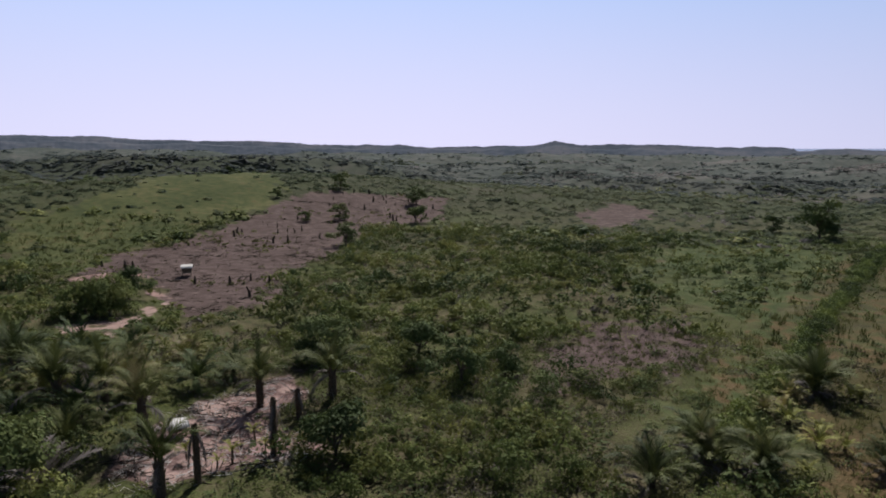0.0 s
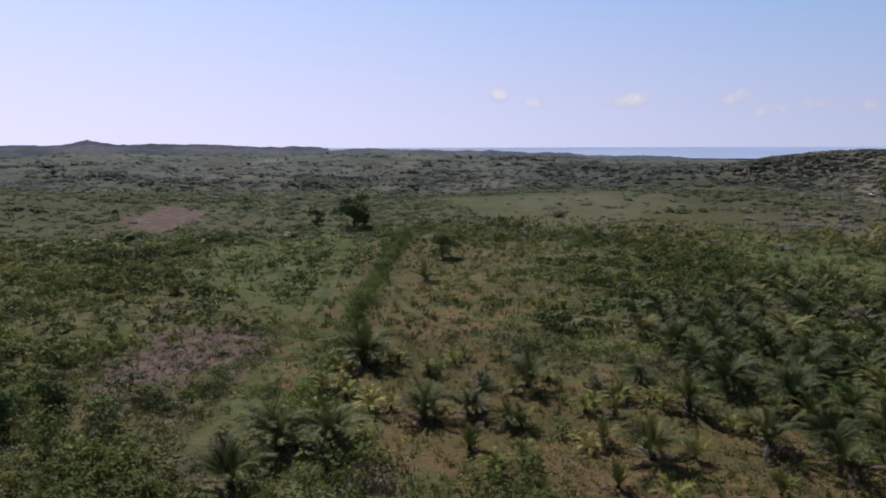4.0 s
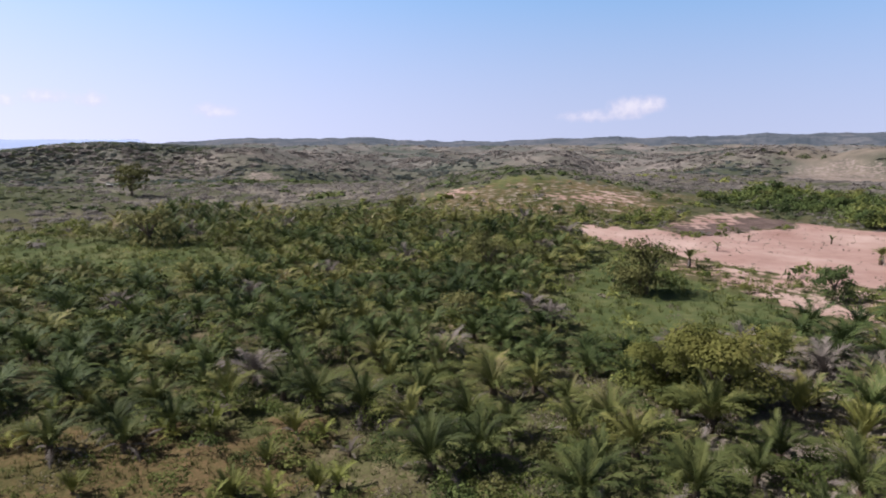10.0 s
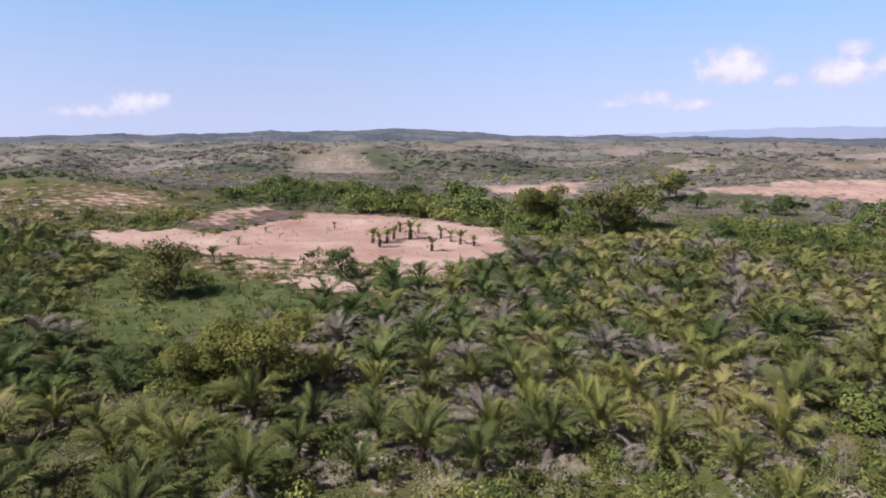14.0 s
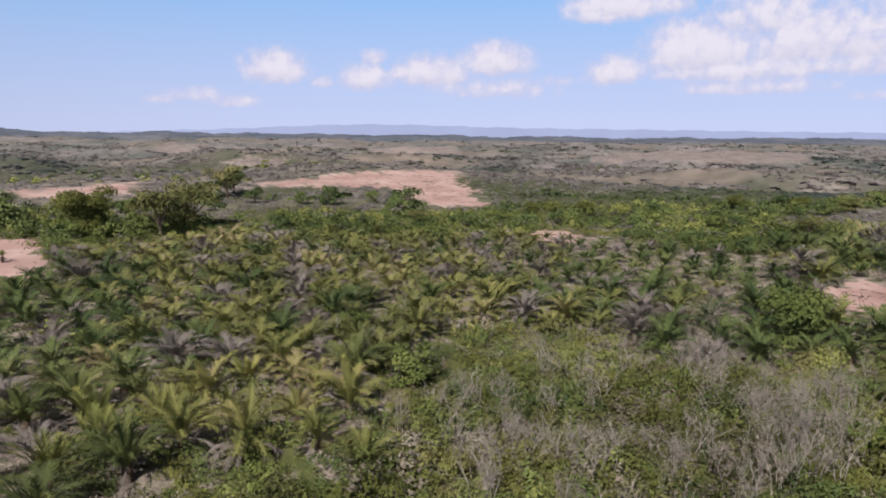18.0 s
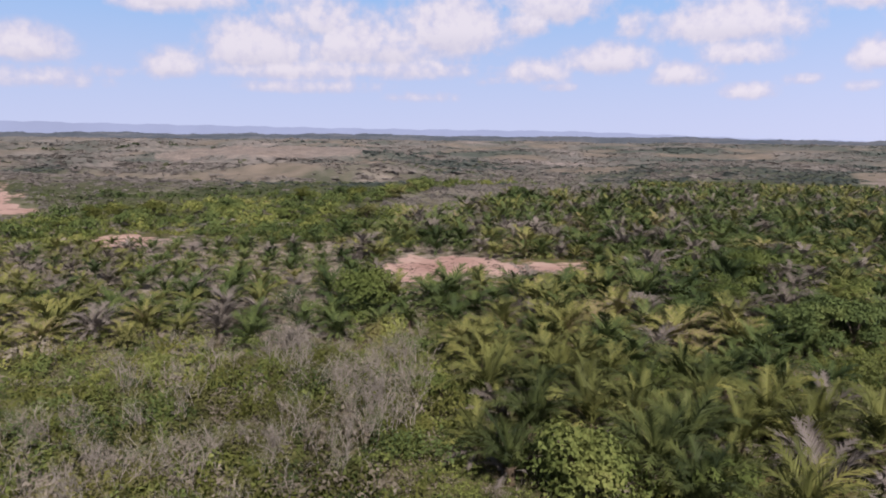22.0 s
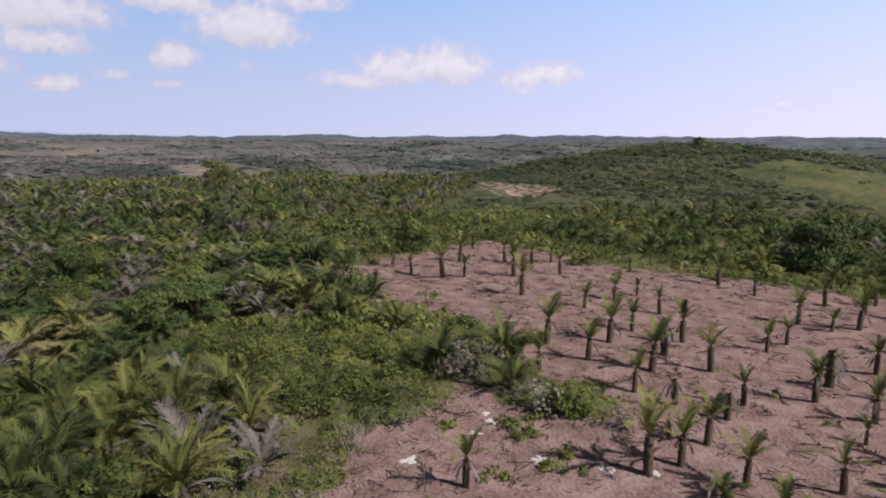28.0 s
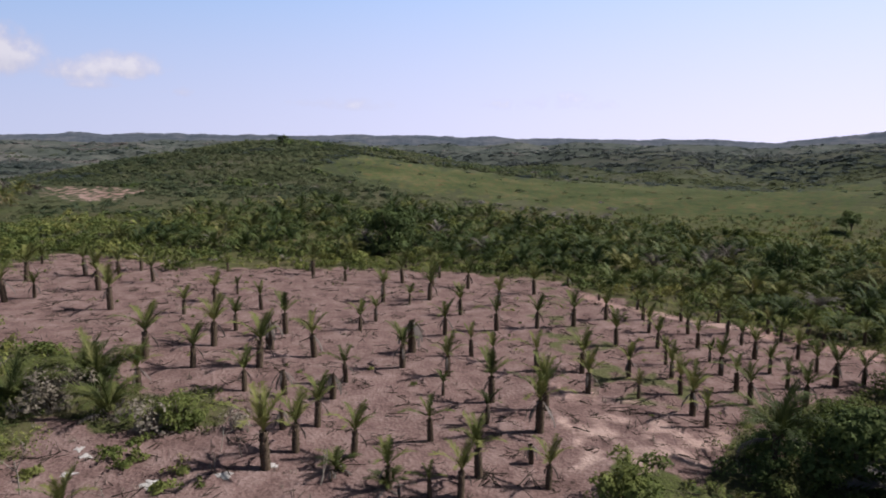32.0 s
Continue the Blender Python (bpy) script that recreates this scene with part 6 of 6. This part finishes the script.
for x, y, h in DEAD_TRUNKS:
    p = tagged(new("dead_palm"), "dead palm trunk without a crown on pale soil", "palm tree", "dead palms")
    part("trunk", young_trunk, p)
    for k in range(4):
        part("frond", skirt[k % 2], p, "dead brown hanging frond", pose(0, 0, 2.25, 0, 0, 90 * k + 20))
    p.matrix_basis = pose(x, y, height(x, y), 2, 3, 60 * h) @ Matrix.Diagonal((1.15, 1.15, h / 2.5, 1))

# trunkless bushy palms
bushy = [palm_thing("bushy_palm", "dark bushy palm with low drooping fronds in the grass", "bushy palms", 3, 8, 8, 5, lush=True, trunk=0.35) for _ in range(2)]
for k, (x, y, w) in enumerate(BUSH_PALMS):
    s = w / 5.2
    m = pose(x, y, height(x, y), 0, 0, 77 * k)
    ob = bushy[k] if k < 2 else copy_thing(bushy[k % 2], m)
    ob.matrix_basis = m @ Matrix.Diagonal((s, s, s, 1))


# single trees and bushes
def tree_parts(r, kind, fine):
    """A forked trunk, and a crown of leafy lumps round the limb ends."""
    tall = {"dark": 0.95, "lush": 0.75, "yellow": 0.8, "brown": 0.85, "dry": 0.5}[kind]
    stem = tube([(0, 0, -0.1), (0, 0, tall * 0.2), (r.normal(0, 0.02), r.normal(0, 0.02), tall * 0.42)], [0.035, 0.028, 0.018], 6)
    limbs, ends = [], []
    for k in range(5):
        a, far = k * 2.4 + r.uniform(-0.3, 0.3), r.uniform(0.15, 0.36)
        e = np.array([math.cos(a) * far, math.sin(a) * far, tall * r.uniform(0.45, 0.85)])
        limbs.append(tube([(0, 0, tall * r.uniform(0.12, 0.33)), e * (0.5, 0.5, 0.75), e], [0.02, 0.014, 0.006], 4))
        ends.append(e)
    ends += [np.array([r.normal(0, 0.2), r.normal(0, 0.2), tall * r.uniform(0.08, 0.75)]) for _ in range(12)]
    n = {"dark": 1900, "lush": 1900, "yellow": 4800, "brown": 1000, "dry": 600}[kind]
    crown = leaves_shape(int(n * fine), r, flat=0.8, size=(0.046 if kind == "yellow" else 0.070) / math.sqrt(fine), core=0.21, points=np.array(ends))
    return stem, limbs, crown


LOOK = {"dark": ("scrub_dark", "dark green bushy tree standing in the scrub"), "lush": ("lush", "bright green leafy bush among the palms"), "yellow": ("yellow", "yellow-green bamboo clump among the palms"),
        "brown": ("brownish", "dry olive-brown tree at the field edge"), "dry": ("dry", "dry grey-brown bush on bare soil")}
stock = {}
for kind, (mat, label) in LOOK.items():
    for k in range(2):
        stem, limbs, crown = tree_parts(np.random.default_rng(50 + k + len(stock)), kind, 2.2)
        stock[kind, "big", k] = (mesh_of("trunk", *stem, [M["bark"]]), mesh_of("crown", *crown, [M[mat]]), [mesh_of("limb", *limb, [M["bark"]]) for limb in limbs])
    for k in range(3):
        stem, limbs, crown = tree_parts(np.random.default_rng(20 + k + len(stock)), kind, 1.0)
        stock[kind, k] = (mesh_of("trunk", *stem, [M["bark"]]), mesh_of("crown", *crown, [M[mat]]), [mesh_of("limb", *limb, [M["bark"]]) for limb in limbs])
for k, (x, y, w, kind) in enumerate(BUSHES):
    trunk, crown, limbs = stock[kind, "big", k % 2] if w > 5.5 and math.hypot(x, y) < 130 else stock[kind, k % 3]
    p = tagged(new("bush" if kind in ("lush", "dry") else "bamboo" if kind == "yellow" else "tree"), LOOK[kind][1], "bush" if kind in ("lush", "dry") else "tree", "single trees and bushes")
    part("trunk", trunk, p, "forked brown trunk")
    for limb in limbs:
        part("limb", limb, p)
    part("crown", crown, p)
    s = w * 1.15
    p.matrix_basis = pose(x, y, height(x, y), 0, 0, 101 * k) @ Matrix.Diagonal((s, s, s * (0.9 if kind == "yellow" else 1.0), 1))

# taller single trees along the belts beyond the palm rows
x, y = ring_points(150, 330, 0.02, 95, 235)
x, y = kept(x, y, any_in(["tree_belt", "tree_belt_south"], x, y) * (1 - bare_share(x, y)))
for k in range(min(len(x), 46)):
    kind = ("dark", "yellow", "lush", "dark", "brown")[k % 5]
    trunk, crown, limbs = stock[kind, k % 3]
    p = tagged(new("bush" if kind == "lush" else "bamboo" if kind == "yellow" else "tree"), LOOK[kind][1].replace("among the palms", "in the tree belt").replace("standing in the scrub", "in the tree belt"), "bush" if kind == "lush" else "tree", "trees of the belt")
    part("trunk", trunk, p, "forked brown trunk")
    for limb in limbs:
        part("limb", limb, p)
    part("crown", crown, p)
    s = rng.uniform(5.0, 8.5)
    p.matrix_basis = pose(x[k], y[k], height(x[k], y[k]), 0, 0, 101 * k) @ Matrix.Diagonal((s, s, s * 0.85, 1))

# leafless shrubs, each with its stems and a little dry foliage
bare_stock = [(mesh_of("stems", *bare_shape(np.random.default_rng(60 + k), 6, 5, 0.012), [M["twig_pale"]]), mesh_of("dry_leaves", *leaves_shape(90, np.random.default_rng(80 + k), flat=1.1, size=0.06, core=0.3), [M["brownish"]])) for k in range(4)]
for k, (x, y, w) in enumerate(BARE_SHRUBS):
    p = tagged(new("bare_shrub"), "leafless grey shrub with many thin stems in the scrub", "shrub", "leafless shrubs")
    part("branchwork", bare_stock[k % 4][0], p)
    part("foliage", bare_stock[k % 4][1], p, "sparse dry leaves")
    s = w * 1.05
    p.matrix_basis = pose(x, y, height(x, y), 0, 0, 67 * k) @ Matrix.Diagonal((s, s, s, 1))

# dead sticks, seedlings and ash on the cleared field
stick_me = [mesh_of("stem", *bare_shape(np.random.default_rng(90 + k), 1, 3, 0.012), [M["twig"]]) for k in range(3)]
for k, (x, y, h) in enumerate(DEAD_STICKS):
    p = tagged(new("dead_sapling", stick_me[k % 3]), "thin dead grey sapling standing on bare soil", "sapling", "dead saplings")
    p.matrix_basis = pose(x, y, height(x, y), 3, 4, 50 * k) @ Matrix.Diagonal((h * 1.1, h * 1.1, h * 1.1, 1))
seed_me = mesh_of("leaves", *leaves_shape(60, np.random.default_rng(5), flat=0.6, size=0.34), [M["lush"]])
for k, (x, y) in enumerate(SEEDLINGS):
    p = tagged(new("seedling", seed_me), "small green seedling clump on bare reddish soil", "seedling", "seedlings")
    s = 0.75 + 0.35 * place_noise_at(x, y, 8)
    p.matrix_basis = pose(x, y, height(x, y) - 0.05, 0, 0, 83 * k) @ Matrix.Diagonal((s, s, s, 1))


def ash_shape(r):
    """A low, ragged heap of white ash."""
    n = 26
    v, f = [(0, 0, 0.07)], []
    for ring, z in ((0.45, 0.06), (0.8, 0.035), (1.0, -0.03)):
        for k in range(n):
            a = 2 * math.pi * k / n
            d = ring * (1 + 0.35 * math.sin(3 * a + 1) + 0.2 * math.sin(7 * a) + r.normal(0, 0.06))
            v.append((d * math.cos(a) * 1.5, d * math.sin(a), z + r.normal(0, 0.012)))
    for k in range(n):
        f.append((0, 1 + k, 1 + (k + 1) % n))
        for ring in range(2):
            a, b = 1 + ring * n + k, 1 + ring * n + (k + 1) % n
            f += [(a, a + n, b + n), (a, b + n, b)]
    return np.array(v), np.array(f)


for k, (x, y) in enumerate(ASH_SPOTS):
    p = tagged(new("ash_heap", mesh_of("ash_heap", *ash_shape(np.random.default_rng(k)), [M["ash"]])), "low heap of pale grey ash on burnt soil", "ash", "ash heaps")
    s = 0.32 + 0.2 * place_noise_at(x, y, 5)
    p.matrix_basis = pose(x, y, height(x, y) + 0.02, 0, 0, 40 * k) @ Matrix.Diagonal((s, s, s, 1))

litter_shapes = []
for k in range(6):
    r = np.random.default_rng(200 + k)
    litter_shapes.append(join([tube([(*r.normal(0, 0.5, 2), 0.04), (*r.normal(0, 0.7, 2), r.uniform(0.05, 0.5))], [0.05, 0.02], 3) for _ in range(4)]))
# charred stumps and brush on the burnt slope
stump_mes = [mesh_of("tree_stump", *join([tube([(0, 0, -0.2), (r.normal(0, 0.05), 0, 0.5), (r.normal(0, 0.12), r.normal(0, 0.1), r.uniform(0.8, 1.5))], [0.24, 0.16, 0.09], 6), tube([(0, 0, 0.4), (0.3, r.normal(0, 0.2), 0.8)], [0.09, 0.03], 4)]), [M["char"]]) for r in (np.random.default_rng(500 + k) for k in range(4))]
x, y = ring_points(100, 285, 0.012, -32, 16)
x, y = kept(x, y, inside("burnt_slope", x, y) * ramp(patchy(x, y, 18, 6), 0.35, 0.65))
for k in range(min(len(x), 70)):
    p = tagged(new("tree_stump", stump_mes[k % 4]), "charred tree stump standing on burnt reddish soil", "stump", "burnt stumps")
    s = rng.uniform(0.8, 1.8)
    p.matrix_basis = pose(x[k], y[k], height(x[k], y[k]), 0, 0, rng.uniform(0, 360)) @ Matrix.Diagonal((s, s, s, 1))
x, y = ring_points(100, 285, 0.10, -32, 16)
x, y = kept(x, y, soft_in("burnt_slope", x, y, 4) * ramp(patchy(x, y, 13, 2), 0.5, 0.75))
for share, mat, label in ((0, "scrub", "low green regrowth on the burnt slope"), (1, "brownish", "brown scorched brush on the burnt slope")):
    k = (np.arange(len(x)) % 3 > 0) == bool(share)
    spread("weeds", clump_mid, x[k], y[k], rng.uniform(0.4, 1.3, k.sum()), M[mat], label, "weeds", 0.1)
x, y = ring_points(100, 285, 0.25, -32, 16)
lines = np.abs(np.sin(0.115 * (x * 0.5 + y) + 1.2 * np.sin(x * 0.06))) < 0.12
x, y = kept(x, y, soft_in("burnt_slope", x, y, 3) * lines * 0.8)
spread("branch_litter", litter_shapes, x, y, rng.uniform(0.7, 1.8, len(x)), M["char"], "rows of charred branches on the burnt slope", "litter")
# sticks, clods and stubble on the bare ground
x, y = ring_points(34, 190, 0.16)
k = any_in(["palm_field", "burnt_slope", "pale_clearing", "knoll_bare", "burnt_patch", "ash_ground", "dirt_patch", "sandy_scrub"], x, y)
spread("branch_litter", litter_shapes, x[k], y[k], rng.uniform(0.3, 1.1, k.sum()), M["char"], "charred sticks and branch litter on cleared soil", "litter")
x, y = ring_points(34, 260, 0.06)
k = any_in(["palm_field", "burnt_slope", "pale_clearing", "burnt_patch", "ash_ground", "pink_field", "sandy_scrub"], x, y)
spread("weeds", tufts, x[k], y[k], rng.uniform(0.25, 0.7, k.sum()), M["dry"], "dry weeds on cleared soil", "weeds")
x, y = ring_points(34, 260, 0.02)
k = any_in(["palm_field", "burnt_slope", "burnt_patch", "ash_ground", "sandy_scrub"], x, y) & (patchy(x, y, 12, 3) > 0.5)
spread("weeds", clump_mid, x[k], y[k], rng.uniform(0.25, 0.8, k.sum()), M["scrub"], "small green weeds on cleared soil", "weeds", 0.1)


x, y = ring_points(46, 84, 0.8, -36, -6)
k = inside("pale_clearing", x, y)
spread("branch_litter", litter_shapes, x[k][::2], y[k][::2], rng.uniform(0.4, 1.3, k[k].size)[::2], M["char"], "dark cut fronds and branches on the pale clearing", "litter")
spread("branch_litter", litter_shapes, x[k], y[k], rng.uniform(0.35, 1.0, k.sum()), M["ash"], "bleached sticks and splinters on the pale clearing", "litter")


# ---- sheds ----
def box(w, d, h, at=(0, 0, 0), bevel=0.02):
    bm = bmesh.new()
    bmesh.ops.create_cube(bm, size=1)
    bmesh.ops.scale(bm, vec=(w, d, h), verts=bm.verts)
    bmesh.ops.translate(bm, vec=at, verts=bm.verts)
    bmesh.ops.bevel(bm, geom=list(bm.edges), offset=bevel, segments=1, affect="EDGES")
    return bm


def bm_part(name, bm, mat, parent, label="", m=None):
    me = bpy.data.meshes.new(name)
    bm.to_mesh(me)
    bm.free()
    me.materials.append(mat)
    return part(name, me, parent, label, m)


def roof_sheet(w, d, waves=9):
    """A corrugated sheet with thickness."""
    n = waves * 6
    x = np.linspace(-w / 2, w / 2, n)
    z = 0.03 * np.cos(np.linspace(0, 2 * math.pi * waves, n))
    v = np.concatenate([np.stack([x, np.full(n, yy), z + t], 1) for yy in (-d / 2, d / 2) for t in (0, 0.012)])
    i = np.arange(n - 1)
    f = np.concatenate([np.stack([i + a, i + 1 + a, i + 1 + b, i + b], 1) for a, b in ((n, 3 * n), (2 * n, 0), (0, n), (3 * n, 2 * n))])
    return mesh_of("roof", v, f, [M["tin"]])


def shed(name, label, x, y, w, d, h, turn, stilts):
    p = tagged(new(name), label, "hut")
    up = 0.7 if stilts else 0.0
    for sx in (-1, 1):
        for sy in (-1, 1):
            bm_part("post", box(0.12, 0.12, h + up, (sx * (w / 2 - 0.1), sy * (d / 2 - 0.1), (h + up) / 2 - 0.1)), M["bark"], p)
    if stilts:
        bm_part("floor", box(w, d, 0.08, (0, 0, up)), M["plank"], p, "raised plank floor")
    for k in range(7):
        bm_part("wall_plank", box(w / 7 - 0.015, 0.04, h * 0.8, (-w / 2 + w / 7 * (k + 0.5), d / 2 - 0.15, up + h * 0.42)), M["plank"], p)
    for sx in (-1, 1):
        for k in range(5):
            bm_part("wall_plank", box(0.04, d / 5 - 0.05, h * (0.55 if sx > 0 else 0.8), (sx * (w / 2 - 0.16), -d / 2 + d / 5 * (k + 0.5), up + h * 0.42)), M["plank"], p)
    cover = part("roof", roof_sheet(w * 1.3, d * 1.35), p, "pale corrugated metal roof", pose(0, 0, h + up - 0.02, 12, 0, 0))
    for k in (-1, 0, 1):
        bm_part("rafter", box(0.07, d * 1.25, 0.07, (k * w * 0.42, 0, -0.075)), M["bark"], cover, "wooden rafter")
    p.matrix_basis = pose(x, y, height(x, y), 0, 0, turn)


shed("field_hut", "small open hut on posts with pale metal roof", -53.1, 139.3, 1.8, 1.7, 1.3, 20, True)
shed("shed", "small low shed with a grey metal roof in the clearing", -24.0, 58.6, 1.5, 1.3, 1.1, 28, False)
for x, y, turn in ((323, 126, 10), (327, 123, 50)):
    shed("hut", "tiny distant white hut with pale metal roof", x, y, 2.6, 2.0, 1.5, turn, False)

# ---- sky low over the horizon, with clouds ----
def sky_material():
    k = Nodes("sky_haze")
    base, dens, top = k.n.new("ShaderNodeAttribute"), k.n.new("ShaderNodeAttribute"), k.n.new("ShaderNodeAttribute")
    base.attribute_name, dens.attribute_name, top.attribute_name = "sky", "cloud", "fade"
    fine, wide = k.place_noise(0.013, 8), k.place_noise(0.004, 4)
    grain = k.math("ADD", k.math("MULTIPLY", k.math("SUBTRACT", fine, 0.5), 0.9), k.math("MULTIPLY", k.math("SUBTRACT", wide, 0.5), 0.9))
    thick = k.math("ADD", dens.outputs["Fac"], k.math("MULTIPLY", grain, k.math("MINIMUM", k.math("MULTIPLY", dens.outputs["Fac"], 4.0), 1.0)))
    mask = k.ramp(thick, [(0.08, (0, 0, 0)), (0.36, (0.6, 0.6, 0.6)), (0.66, (0.97, 0.97, 0.97))])
    white = k.ramp(k.math("ADD", thick, k.math("MULTIPLY", k.math("SUBTRACT", fine, 0.5), 0.8)), [(0.25, (0.62, 0.62, 0.82)), (0.9, (0.80, 0.775, 0.89))])
    # cloud undersides turn grey: their shade is painted into the glow colour
    under_shade = k.n.new("ShaderNodeAttribute")
    under_shade.attribute_name = "under_shade"
    white = k.mix(k.math("MULTIPLY", under_shade.outputs["Fac"], 0.6), white, (0.52, 0.53, 0.70))
    glow = k.n.new("ShaderNodeAttribute")
    glow.attribute_name = "bright"
    white = k.mix(1.0, white, glow.outputs["Color"], "MULTIPLY")
    col = k.mix(mask, base.outputs["Color"], white)
    e = k.put("ShaderNodeEmission", Strength=SKY_GLOW)
    k.l.new(col, e.inputs[0])
    clear, mixed = k.n.new("ShaderNodeBsdfTransparent"), k.n.new("ShaderNodeMixShader")
    k.l.new(top.outputs["Fac"], mixed.inputs[0])
    k.l.new(e.outputs[0], mixed.inputs[1])
    k.l.new(clear.outputs[0], mixed.inputs[2])
    k.l.new(mixed.outputs[0], k.n["Material Output"].inputs["Surface"])
    return k.m


def linear(c):
    c = np.array(c, float) / 255
    return np.where(c < 0.04, c / 12.9, ((c + 0.055) / 1.055) ** 2.4)


def sky_band():
    az, el = np.arange(0, 360, 0.45), np.concatenate([np.arange(-1.5, 13.0, 0.26), [14, 16, 19, 23]])
    A, E = np.meshgrid(az, el)
    v = np.stack([4975 * np.sin(np.radians(A)), 4975 * np.cos(np.radians(A)), EYE + 4975 * np.tan(np.radians(E))], -1).reshape(-1, 3)
    n, m = len(az), len(el)
    i, j = np.meshgrid(np.arange(m - 1), np.arange(n), indexing="ij")
    k = (j + 1) % n
    f = np.stack([i * n + j, i * n + k, (i + 1) * n + k, (i + 1) * n + j], -1).reshape(-1, 4)
    me = mesh_of("sky_backdrop", v, f, [sky_material()])
    A, E = A.ravel(), E.ravel()
    sunward = np.cos(np.radians((A - SUN_AZ + 26))) * 0.5 + 0.5
    sunward = (sunward ** 2.3)[:, None]
    low = linear((192, 203, 238)) * (1 - sunward) + linear((228, 224, 254)) * 1.40 * sunward
    high = linear((134, 183, 237)) * (1 - sunward) + linear((195, 211, 254)) * 1.40 * sunward
    k = (np.clip(E, 0, 12) / 12)[:, None] ** 1.25
    east = 1 - 0.15 * np.exp(-((A - 112) / 34) ** 2)[:, None]
    col = np.concatenate([(low * (1 - k) + high * k) * east, np.ones((len(A), 1))], 1)
    me.attributes.new("sky", "FLOAT_COLOR", "POINT").data.foreach_set("color", col.astype(np.float32).ravel())
    bright = np.concatenate([np.repeat(0.93 + 0.55 * sunward, 3, 1), np.ones((len(A), 1))], 1)
    me.attributes.new("bright", "FLOAT_COLOR", "POINT").data.foreach_set("color", bright.astype(np.float32).ravel())
    dens, under_shade = np.zeros(len(A)), np.zeros(len(A))
    for a, e, w, h, weight in CLOUDS_SEA + CLOUDS_EAST + CLOUDS_SOUTH + CLOUDS_WEST + CLOUDS_NORTHWEST:
        da, de = ((A - a + 180) % 360 - 180) / (w * 1.15), (E - e) / (h * 1.15)
        de = np.where(de < 0, de * 1.25, de)
        one = weight * np.exp(-0.75 * (da * da + np.where(de < 0, de * 1.3, de) ** 2) ** 1.4)
        under_shade = np.where(one > dens, ramp(-de, -0.2, 0.75) * one, under_shade)
        dens = np.maximum(dens, one)
    me.attributes.new("under_shade", "FLOAT", "POINT").data.foreach_set("value", under_shade.astype(np.float32))
    me.attributes.new("cloud", "FLOAT", "POINT").data.foreach_set("value", dens.astype(np.float32))
    me.attributes.new("fade", "FLOAT", "POINT").data.foreach_set("value", ramp(E, 13, 22).astype(np.float32))
    return me


tagged(new("sky_backdrop", sky_band()), "pale blue hazy sky with small white cumulus clouds", "sky", kind="structure")

# low growth straight below the camera
for shapes, per, mat, label, name, size in ((mats, 0.14, "scrub", "low green growth over the ground", "undergrowth", 0.9), (mats, 0.10, "scrub_dark", "low dark green growth over the ground", "undergrowth", 0.9), (tufts, 0.5, "grass", "tufts of yellowing grass", "grass", 0.55), (clump_near, 0.05, "lush", "bright green bushes", "scrub", 0.8)):
    x, y = ring_points(1, 31, per)
    spread(name, shapes, x, y, size * rng.uniform(0.6, 1.3, len(x)), M[mat], label, name if name != "scrub" else "shrubs", 0.05)
